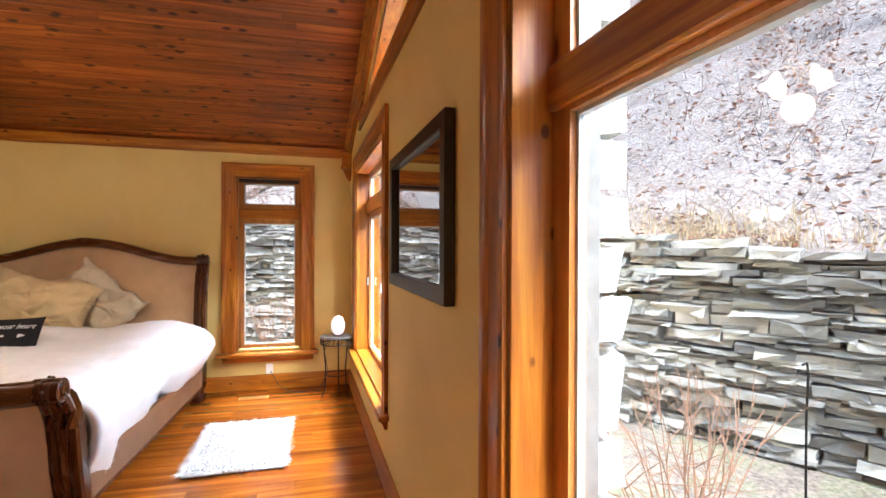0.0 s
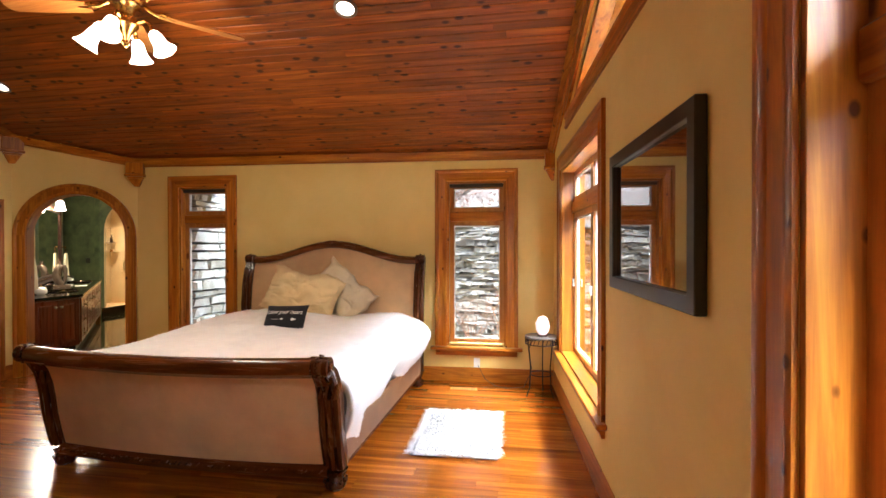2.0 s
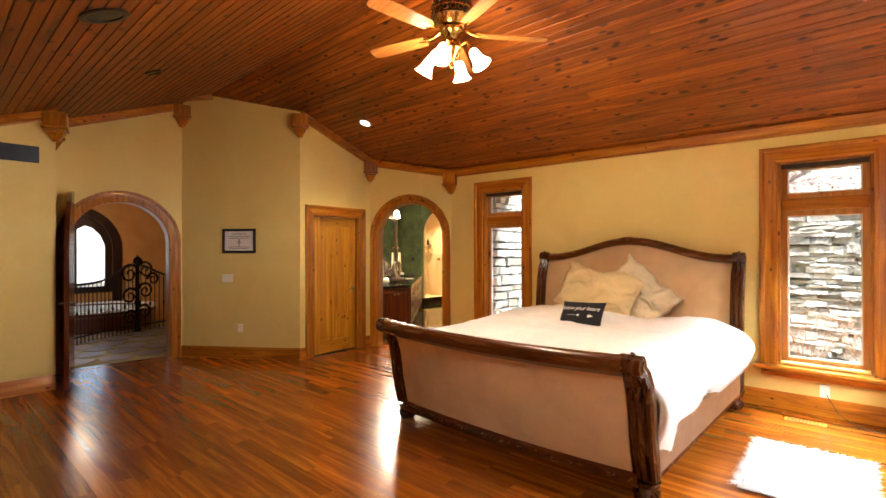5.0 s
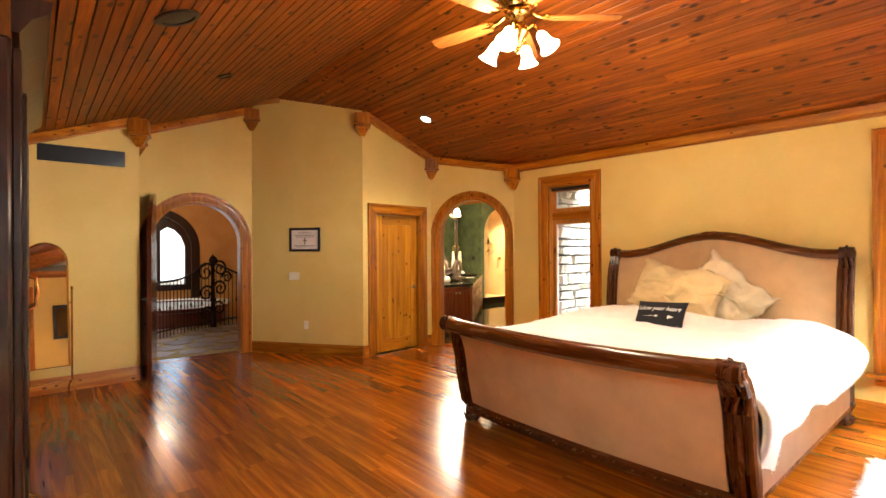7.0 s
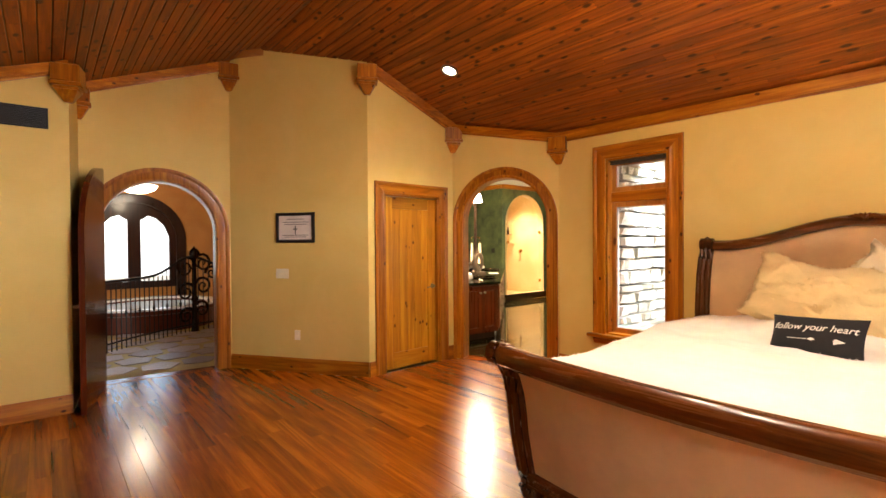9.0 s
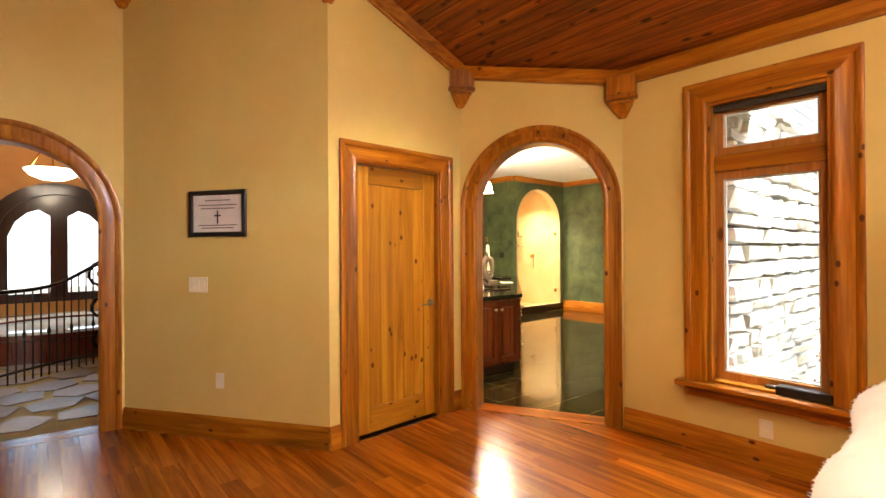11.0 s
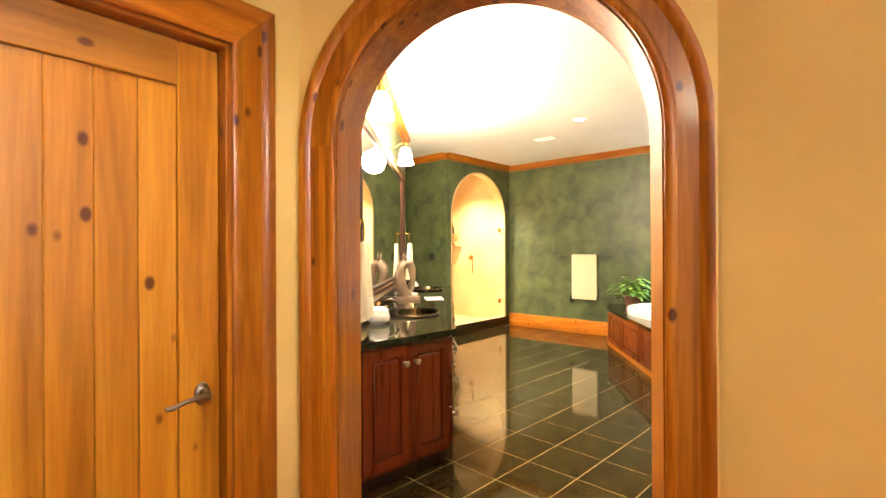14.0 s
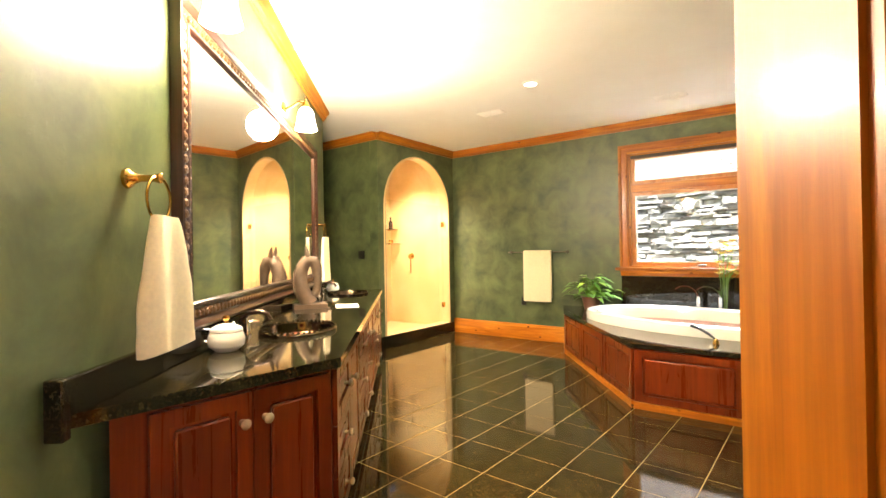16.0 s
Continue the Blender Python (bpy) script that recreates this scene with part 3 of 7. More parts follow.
# gable window
u = thing("window_5", m_right, "triangular pine gable window under the ceiling slope", "window")
u["kind"] = "structure"
ta, tb, tc = (Vector((x, 0, z)) for x, z in tri)
for pa, pb, nm in ((ta, tb, "sill_casing"), (tb, tc, "rake_casing"), (tc, ta, "rake_casing")):
    b = bmesh.new()
    d = (pb - pa).normalized()
    o = Vector((d.z, 0, -d.x))
    sweep(b, [(q - 0.004, -r) for q, r in moulding(0.13, 0.028)], [(pa - d * 0.05, o, (0, 1, 0)), (pb + d * 0.05, o, (0, 1, 0))] if nm == "sill_casing" else [(pa, o, (0, 1, 0)), (pb, o, (0, 1, 0))])
    for v in b.verts:
        v.co.y = -abs(v.co.y) - (0.002 if nm == "rake_casing" else 0)
    part(nm, b, M_TRIM_H, u)
mid = (ta + tb + tc) / 3
inner = [mid + (p - mid) * 0.86 for p in (ta, tb, tc)]
b = bmesh.new()
slab(b, [[(p.x, p.z) for p in (ta, tb, tc)], [(p.x, p.z) for p in inner]], 0.02, 0.235)
part("frame", b, M_TRIM_H, u)
b = bmesh.new()
slab(b, [[(p.x, p.z) for p in inner]], 0.13, 0.136)
part("pane", b, M_PANE, u).visible_shadow = False


def arch_casing(parent, x0, x1, top, w, d, y, mat, n=36, sgn=1):
    """A casing round an arched opening, in three lengths: two legs and a bow."""
    r, c = (x1 - x0) / 2, (x0 + x1) / 2
    s = top - r
    prof = [(u - w, v * sgn) for u, v in moulding(w, d)]
    prof = [(-p - w + w, v) for p, v in prof]
    for nm, pts in (("leg_casing", [(x0, 0, (-1, 0)), (x0, s, (-1, 0))]), ("leg_casing", [(x1, 0, (1, 0)), (x1, s, (1, 0))]), ("arch_casing", [(c + r * math.cos(k), s + r * math.sin(k), (math.cos(k), math.sin(k))) for k in (math.pi * i / n for i in range(n + 1))])):
        b = bmesh.new()
        sweep(b, [(p, v) for p, v in prof], [((px, y, pz), (o[0], 0, o[1]), (0, 1, 0)) for px, pz, o in pts])
        part(nm, b, mat, parent)


def arch_lining(parent, x0, x1, top, t, depth, mat, y0=0.0, n=36):
    r, c = (x1 - x0) / 2, (x0 + x1) / 2
    s = top - r
    b = bmesh.new()
    pts = [((x0, y0, 0), (1, 0, 0))] + [((c - r * math.cos(k), y0, s + r * math.sin(k)), (math.cos(k), 0, -math.sin(k))) for k in (math.pi * i / n for i in range(n + 1))] + [((x1, y0, 0), (-1, 0, 0))]
    sweep(b, [(0, 0), (t, 0), (t, depth), (0, depth)], [(p, o, (0, 1, 0)) for p, o in pts])
    return part("jamb", b, mat, parent)


u = thing("archway", m_arch, "knotty pine arched casing of the bathroom opening", "archway")
u["kind"] = "structure"
arch_casing(u, 0.14, 1.20, 2.285, 0.13, 0.03, -0.001, M_TRIM)
arch_lining(u, 0.125, 1.215, 2.30, 0.02, 0.19, M_TRIM, 0.0)
arch_casing(u, 0.14, 1.20, 2.285, 0.09, 0.02, 0.191, M_TRIM, sgn=-1)
u = thing("entry_arch", m_entry, "stained arched casing of the bedroom entry", "archway")
u["kind"] = "structure"
arch_casing(u, 0.155, 1.285, 2.195, 0.145, 0.03, -0.001, M_TRIM)
arch_lining(u, 0.14, 1.30, 2.21, 0.02, 0.2, M_TRIM)

# closet door
u = thing("door_1", m_door @ pose(0.028, 0, 0), "closed knotty alder plank door with a nickel lever", "door")
u["kind"] = "structure"
casing(u, 0.055, 1.155, 0.0, 2.185, 0.14)
for x in (0.19, 1.0):
    part("jamb", cbox(x, x + 0.02, 0.0, 0.15, 0.0, 2.05, 0.002), M_TRIM, u)
part("jamb_head", cbox(0.21, 1.0, 0.0, 0.15, 2.03, 2.05, 0.002), M_TRIM_H, u)
D0, D1, DY = 0.213, 0.997, 0.045
leaf = part("leaf", cbox(D0, D1, DY + 0.018, DY + 0.036, 0.012, 2.027, 0.001), M_DOOR, u)
for a, c in ((D0, D0 + 0.12), (D1 - 0.12, D1)):
    part("stile", cbox(a, c, DY, DY + 0.0175, 0.012, 2.027, 0.003), M_DOOR, leaf)
part("rail", cbox(D0 + 0.1205, D1 - 0.1205, DY, DY + 0.0175, 1.89, 2.027, 0.003), M_DOOR_H, leaf)
part("rail", cbox(D0 + 0.1205, D1 - 0.1205, DY, DY + 0.0175, 0.012, 0.20, 0.003), M_DOOR_H, leaf)
edges = [D0 + 0.121, D0 + 0.235, D0 + 0.35, D0 + 0.455, D0 + 0.56, D1 - 0.121]
for a, c in zip(edges, edges[1:]):
    part("plank", cbox(a + 0.0008, c - 0.0008, DY + 0.009, DY + 0.0179, 0.2005, 1.8895, 0.0025), M_DOOR, leaf)
for z in (0.28, 1.05, 1.8):
    b = bmesh.new()
    lathe(b, [(0, -0.05), (0.007, -0.05), (0.007, 0.05), (0, 0.05)], 10, pose(D0 - 0.002, DY - 0.006, z))
    part("hinge", b, M_NICKEL, u)


def lever(parent, x, z, y, flip=1):
    b = bmesh.new()
    lathe(b, [(0, 0.0), (0.024, 0.0), (0.022, 0.008), (0.014, 0.012), (0.010, 0.05), (0, 0.05)], 20, pose(x, y, z, 90, 0, 0) @ Matrix.Diagonal((1, 1.5, 1, 1)))
    h = part("lever_handle", b, M_NICKEL, parent, "dark nickel lever handle")
    b = bmesh.new()
    tube(b, [(x, y - 0.045, z), (x - flip * 0.03, y - 0.052, z + 0.004), (x - flip * 0.07, y - 0.05, z - 0.002), (x - flip * 0.105, y - 0.046, z - 0.012), (x - flip * 0.12, y - 0.044, z - 0.010)], [0.011, 0.009, 0.007, 0.008, 0.006], 10)
    part("lever", b, M_NICKEL, h)


lever(leaf, D1 - 0.055, 0.95, DY - 0.001)

# crown, corbels and baseboards
CROWN = [(0.0, 0.0), (0.018, 0.0), (0.022, 0.018), (0.04, 0.03), (0.046, 0.055), (0.07, 0.078), (0.078, 0.10), (0.0, 0.10)]
BASE = [(0.0, 0.0), (0.02, 0.0), (0.02, 0.11), (0.016, 0.118), (0.018, 0.128), (0.012, 0.145), (0.006, 0.165), (0.0, 0.165)]


def run(name, prof, p, q, zp, zq, mat, label, inset=0.0):
    """A moulding on a wall from p to q, into the room."""
    m, n = along(p, q)
    b = bmesh.new()
    sweep(b, prof, [((inset, -0.001, zp), (0, -1, 0), (0, 0, 1)), ((n - inset, -0.001, zq), (0, -1, 0), (0, 0, 1))])
    ob = part(name, b, mat)
    ob.matrix_world = m
    return tagged(ob, label, "trim", "", "structure")


def crown_run(p, q):
    run("crown", CROWN, p, q, roof(p[1]) - 0.108, roof(q[1]) - 0.108, M_TRIM_H, "stained pine crown moulding under the ceiling")


for p, q in ((C3, NE), (C25, C3), (C2, C25), (CE, C1), (C0, CE), (SW, C0), (SE, SW)):
    crown_run(p, q)
mp = (NE[0] + (SE[0] - NE[0]) * (6.0 - RIDGE_Y) / (6.0 - SOUTH), RIDGE_Y)
crown_run(NE, mp)
crown_run(mp, SE)
for p, q in ((C3, NE), (C1, C2), (SW, C0), (NE, SE), (SE, SW)):
    run("baseboard", BASE, p, q, 0.0, 0.0, M_TRIM_H, "stained pine baseboard along the wall")


def base_piece(m, a, c):
    b = bmesh.new()
    sweep(b, BASE, [((a, -0.001, 0), (0, -1, 0), (0, 0, 1)), ((c, -0.001, 0), (0, -1, 0), (0, 0, 1))])
    ob = part("baseboard", b, M_TRIM_H)
    ob.matrix_world = m
    tagged(ob, "short stained pine baseboard beside a casing", "trim", "", "structure")


base_piece(m_door, 0.0, 0.082)
base_piece(m_door, 1.185, n_door)


def corbel(p, ang, top):
    """A stepped timber corbel that ends in a pointed drop."""
    b = bmesh.new()
    for hw, z0, z1 in ((0.105, top - 0.10, top + 0.05), (0.115, top - 0.135, top - 0.101), (0.09, top - 0.16, top - 0.136)):
        box(b, -hw, hw, -hw, hw, z0, z1)
    tip = [b.verts.new((sx * 0.085, sy * 0.085, top - 0.1605)) for sx, sy in ((-1, -1), (1, -1), (1, 1), (-1, 1))]
    low = [b.verts.new((sx * 0.03, sy * 0.03, top - 0.262)) for sx, sy in ((-1, -1), (1, -1), (1, 1), (-1, 1))]
    b.faces.new(tip)
    b.faces.new(low[::-1])
    for i in range(4):
        b.faces.new((tip[i], low[i], low[(i + 1) % 4], tip[(i + 1) % 4]))
    bmesh.ops.recalc_face_normals(b, faces=b.faces)
    bmesh.ops.bevel(b, geom=b.edges[:], offset=0.006, segments=1, affect="EDGES")
    ob = part("corbel", b, M_TRIM)
    ob.matrix_world = pose(p[0], p[1], 0, 0, 0, ang)
    return tagged(ob, "stained pine corbel with a pointed drop under the ceiling", "corbel", "corbels", "structure")


for p, ang in ((C3, 20), (C25, 60), (C2, 60), (C1, 75), (CE, 85), (C0, 75), (NE, 0)):
    corbel((p[0], p[1]), ang, roof(p[1]) - 0.10)

# ---- entry door leaf and the hall beyond ----
def arch_leaf(parent, w, spring, top, t, mat):
    n = 14
    r = w
    pts = [(0, 0.012), (w, 0.012), (w, spring)] + [(w * math.cos(k), spring + (top - spring) * math.sin(k)) for k in (math.pi / 2 * i / n for i in range(1, n + 1))]
    b = bmesh.new()
    slab(b, [pts], 0, t)
    return part("leaf", b, mat, parent)


hinge = m_entry @ Vector((0.165, -0.03, 0))
tip = Vector((-5.72, 1.46, 0))
d = (tip - hinge).normalized()
mleaf = Matrix(((d.x, -d.y, 0, hinge.x), (d.y, d.x, 0, hinge.y), (0, 0, 1, 0), (0, 0, 0, 1)))
u = thing("entry_door", mleaf, "open dark-stained arched wooden entry door with a lever", "door")
lf = arch_leaf(u, (tip - hinge).length, 1.55, 2.28, 0.045, M_ENTRY)
lever(lf, (tip - hinge).length - 0.06, 0.95, 0.0)
b = bmesh.new()
lathe(b, [(0, 0), (0.02, 0), (0.016, 0.01), (0.024, 0.045), (0, 0.06)], 14, pose((tip - hinge).length - 0.06, 0.045, 0.95, -90, 0, 0))
part("door_knob", b, M_NICKEL, lf)

bm = bmesh.new()
prism(bm, [(-6.62, 3.0), (-6.76, 1.45), (-8.1, 0.9), (-10.2, 1.8), (-10.6, 5.0), (-8.0, 5.0)], -0.2, -0.012)
structure("hall_floor", bm, M_GROUT, None, "irregular flagstone hall floor", "floor")
bm = bmesh.new()
prism(bm, [(-15.0, -4.0), (-6.9, -4.0), (-6.9, 6.5), (-15.0, 6.5)], -1.45, -1.25)
structure("foyer_floor", bm, M_FLAG, None, "pale stone foyer floor below", "floor")
HW = -12.6
mh, nh = along((HW, -3.0), (HW, 6.5))
bm = bmesh.new()
slab(bm, [rect(0, nh, -1.25, 3.7), arch_loop(4.92, 6.52, 0.55, 2.40)], 0, 0.2)
structure("wall_hall_west", bm, M_HALL, mh, "ochre plastered hall wall around arched doors", "wall")
for nm, p, q in (("wall_hall_north", (-14.0, 5.0), (-6.9, 5.0)), ("wall_hall_south", (-6.9, -3.0), (-14.0, -3.0))):
    m, n = along(p, q)
    bm = bmesh.new()
    slab(bm, [rect(0, n, -1.25, 3.7)], 0, 0.2)
    structure(nm, bm, M_HALL, m, "ochre plastered hall wall", "wall")
bm = bmesh.new()
prism(bm, [(-14.0, -3.0), (-6.2, -3.0), (-6.2, 5.2), (-14.0, 5.2)], 3.7, 3.8)
structure("hall_ceiling", bm, M_HALL, None, "ochre hall ceiling", "ceiling")
u = thing("arched_doors", mh, "dark arched double doors with bright glass across the hall", "door")
u["kind"] = "structure"
b = bmesh.new()
lp = arch_loop(4.92, 6.52, 0.55, 2.40)
slab(b, [lp, arch_loop(5.06, 5.60, 0.70, 2.20, 12)[:2] + [(5.60, 2.02), (5.45, 2.12), (5.30, 2.06), (5.15, 1.90), (5.06, 1.66)], [(5.84, 0.70), (6.38, 0.70), (6.38, 1.66), (6.29, 1.90), (6.14, 2.06), (5.99, 2.12), (5.84, 2.02)]], 0.05, 0.13)
part("door_frame", b, M_DARKWOOD, u)
for a in (5.06, 5.84):
    g = part("pane", cbox(a, a + 0.54, 0.085, 0.092, 0.7, 2.14, 0), M_PANE, u)
    g.visible_shadow = False
b = bmesh.new()
slab(b, [arch_loop(4.74, 6.70, 0.35, 2.58), arch_loop(4.93, 6.51, 0.36, 2.39)], -0.05, 0.0)
part("surround", b, M_DARKWOOD, u)
# added area lamp behind the panes: whitens the glass and brightens the hall
lamp("hall_sky", "AREA", 4, SKY, look((HW - 0.35, 2.72, 1.6), (-6, 2.6, 0.2)), size=(1.5, 1.7))

# spa with a timber skirt below the railing
u = thing("round_spa", pose(-11.0, 2.75, -0.62), "round spa with pale blue water and a timber skirt", "spa")
b = bmesh.new()
lathe(b, [(0, 0), (1.12, 0), (1.12, 0.9), (1.18, 0.92), (1.18, 0.98), (1.0, 1.0), (0.98, 0.93), (0, 0.93)], 40)
part("skirt", b, M_CHERRY, u)
b = bmesh.new()
lathe(b, [(0, 0.945), (0.97, 0.945), (0.97, 0.955), (0, 0.955)], 40)
part("water", b, plain("pale_blue_water", rgb(196, 214, 224), 0.06, 0, 0.1, 2), u)
b = bmesh.new()
lathe(b, [(0.99, 0.98), (1.17, 0.985), (1.17, 1.02), (0.99, 1.02), (0.99, 0.98)], 40)
part("rim", b, M_PORCELAIN, u)

# wrought-iron railing
RAIL = [(-7.75, 1.25), (-8.15, 1.55), (-8.55, 1.92), (-8.95, 2.32), (-9.3, 2.75), (-9.55, 3.2), (-9.75, 3.75), (-9.85, 4.4)]
u = thing("stair_railing", Matrix(), "black wrought-iron railing with scrolled newel in the hall", "railing")


def rail_at(t):
    k = min(int(t), len(RAIL) - 2)
    f = t - k
    return Vector((RAIL[k][0] * (1 - f) + RAIL[k + 1][0] * f, RAIL[k][1] * (1 - f) + RAIL[k + 1][1] * f, 0))


ts = [i * 0.25 for i in range(4 * (len(RAIL) - 1) + 1)]
for z, r in ((0.12, 0.014), (0.98, 0.022)):
    b = bmesh.new()
    tube(b, [rail_at(t) + Vector((0, 0, z + (0.30 * math.exp(-((t - 4.9) / 0.9) ** 2) if z > 0.5 else 0))) for t in ts], r, 8)
    part("hand_rail" if z > 0.5 else "bottom_rail", b, M_IRON, u)
for i in range(42):
    t = 0.1 + i * (len(RAIL) - 1.2) / 42
    p = rail_at(t)
    b = bmesh.new()
    tube(b, [p + Vector((0, 0, z)) for z in (0.0, 0.45, 0.5, 0.55, 1.0 + 0.28 * math.exp(-((t - 4.9) / 0.9) ** 2))], [0.008, 0.008, 0.02 if i % 3 == 0 else 0.009, 0.008, 0.008], 6)
    part("baluster", b, M_IRON, u)
M_GLINT = plain("burnished_iron", rgb(58, 48, 40), 0.25, 0.9, 0.3, 20)
p = rail_at(5.0)
ax = (rail_at(5.4) - rail_at(4.6)).normalized()
for k, (cx, cz, r0, turn) in enumerate(((-0.16, 1.10, 0.20, 1), (0.17, 1.16, 0.18, -1), (0.17, 0.76, 0.17, -1), (-0.15, 0.68, 0.17, 1), (0.14, 0.36, 0.16, -1), (-0.15, 0.28, 0.15, 1), (0.34, 0.98, 0.13, -1), (0.0, 1.32, 0.09, 1))):
    b = bmesh.new()
    tube(b, [p + ax * (cx + turn * r0 * (1 - s / 22) * math.cos(s * 0.55)) + Vector((0, 0, cz + r0 * (1 - s / 22) * math.sin(s * 0.55))) for s in range(20)], [0.026 - 0.0008 * s for s in range(20)], 7)
    part("scroll", b, M_GLINT, u)
b = bmesh.new()
lathe(b, [(0, 0), (0.07, 0), (0.05, 0.06), (0.04, 0.5), (0.06, 0.55), (0.04, 0.6), (0.036, 1.25), (0.06, 1.3), (0.045, 1.4), (0, 1.46)], 12, pose(p.x, p.y, 0))
part("newel", b, M_GLINT, u)

# hall ceiling light and hall picture
u = thing("hall_pendant", pose(-11.2, 2.61, 0) @ Matrix.Diagonal((1.23, 1.23, 1.06, 1)), "lit alabaster bowl light hanging in the hall", "ceiling light")
b = bmesh.new()
lathe(b, [(0, 2.32), (0.12, 2.335), (0.22, 2.39), (0.27, 2.46), (0.26, 2.47), (0.2, 2.41), (0, 2.36)], 28)
part("bowl", b, M_BULB, u)
for k in range(3):
    b = bmesh.new()
    a = k * 2.094
    tube(b, [(0.25 * math.cos(a), 0.25 * math.sin(a), 2.46), (0, 0, 3.0)], 0.006, 6)
    part("chain", b, M_BRASS, u)
b = bmesh.new()
tube(b, [(0, 0, 3.0), (0, 0, 3.7)], 0.01, 6)
part("rod", b, M_BRASS, u)


def framed(name, m, w, h, fw, depth, frame_mat, label, category):
    """A picture frame on a wall: its face looks along -y; the origin is its lower left corner."""
    u = thing(name, m, label, category)
    b = bmesh.new()
    slab(b, [rect(0, w, 0, h), rect(fw, w - fw, fw, h - fw)], -depth, -0.002)
    bmesh.ops.bevel(b, geom=[e for e in b.edges if e.calc_length() > 0.03 and len(e.link_faces) == 2 and e.calc_face_angle(0) > 1], offset=0.004, segments=1, affect="EDGES")
    part("picture_frame", b, frame_mat, u)
    return u


u = framed("hall_picture", pose(-9.9, 4.99, 1.3) @ pose(0, 0, 0), 0.4, 0.55, 0.05, 0.03, M_DARKWOOD, "small dark-framed picture on the hall wall", "picture")
part("print", cbox(0.05, 0.35, -0.012, -0.006, 0.05, 0.5, 0), plain("pale_print", rgb(210, 196, 170), 0.6, 0, 0.3, 5), u)

# ---- bedroom things on walls ----
def plate(m, x, z, w, h, mat, label, rockers):
    u = thing("switch_plate" if rockers else "outlet_plate", m @ pose(x, 0, z), label, "switch" if rockers else "outlet")
    part("cover", cbox(-w / 2, w / 2, -0.008, -0.001, -h / 2, h / 2, 0.003), mat, u)
    for k in range(rockers):
        c = (k - (rockers - 1) / 2) * 0.046
        part("rocker", cbox(c - 0.016, c + 0.016, -0.012, -0.0082, -0.033, 0.033, 0.002), mat, u)
    if not rockers:
        for s in (-1, 1):
            b = bmesh.new()
            lathe(b, [(0, 0), (0.016, 0), (0.016, 0.003), (0, 0.003)], 14, pose(0, -0.0081, s * 0.02, 90, 0, 0))
            part("socket", b, mat, u)
    return u


plate(m_cert, 0.71, 1.14, 0.17, 0.115, M_IVORY, "ivory triple light switch on the cream wall", 3)
plate(m_cert, 0.90, 0.43, 0.075, 0.115, M_IVORY, "ivory wall outlet above the baseboard", 0)
plate(m_bed, 0.50 + XB, 0.225, 0.075, 0.115, M_PORCELAIN, "white wall outlet with a plug under the window", 0)
plate(m_bed, -3.05 + XB, 0.25, 0.075, 0.115, M_IVORY, "ivory wall outlet below the narrow window", 0)
u = thing("air_grille", m_vent, "long black return-air grille high on the wall", "air vent")
G0, G1 = 0.5 - SOUTH, 1.28 - SOUTH
part("frame_plate", cbox(G0, G1, -0.006, -0.001, 2.49, 2.67, 0.002), M_BLACK, u)
for k in range(11):
    part("slat", cbox(G0 + 0.015, G1 - 0.015, -0.016, -0.0065, 2.505 + k * 0.0145, 2.511 + k * 0.0145, 0.001), M_BLACK, u)

# certificate
u = framed("certificate", m_cert @ pose(0.64, 0, 1.50), 0.5, 0.345, 0.035, 0.025, M_BLACK, "black-framed certificate with a small cross", "certificate")
part("paper", cbox(0.034, 0.466, -0.010, -0.006, 0.034, 0.311, 0), plain("cream_paper", rgb(222, 208, 196), 0.6), u)
M_INK = plain("grey_ink", rgb(120, 104, 96), 0.7)
for k, (w, z) in enumerate(((0.22, 0.27), (0.34, 0.235), (0.3, 0.21), (0.34, 0.085), (0.28, 0.065))):
    part("text_line", cbox(0.25 - w / 2, 0.25 + w / 2, -0.0112, -0.0102, z - 0.004, z + 0.004, 0), M_INK, u)
b = bmesh.new()
box(b, 0.244, 0.256, -0.0118, -0.0102, 0.095, 0.195)
box(b, 0.222, 0.278, -0.0122, -0.0102, 0.150, 0.162)
part("cross", b, M_BLACK, u)

# framed print behind glass on the window wall
PX0, PX1 = (6.0 - 3.17) * UY, (6.0 - 2.03) * UY
u = framed("framed_print", m_right @ pose(PX0, 0, 1.385), PX1 - PX0, 0.73, 0.065, 0.045, M_BLACK, "black-framed dark print behind reflective glass", "picture")
M_PRINT, nt, bb = material("dark_print")
v = coords(nt)
nt.links.new(ramp(nt, noise_tex(nt, v, 2.4, 5), [(0.3, rgb(40, 22, 16)), (0.7, rgb(96, 48, 30))]), bb.inputs["Base Color"])
bb.inputs["Roughness"].default_value, bb.inputs["Specular IOR Level"].default_value = 0.02, 1.0
bb.inputs["Coat Weight"].default_value, bb.inputs["Coat Roughness"].default_value, bb.inputs["Coat IOR"].default_value = 1.0, 0.0, 1.9
part("print", cbox(0.064, PX1 - PX0 - 0.064, -0.02, -0.012, 0.064, 0.666, 0), M_PRINT, u)

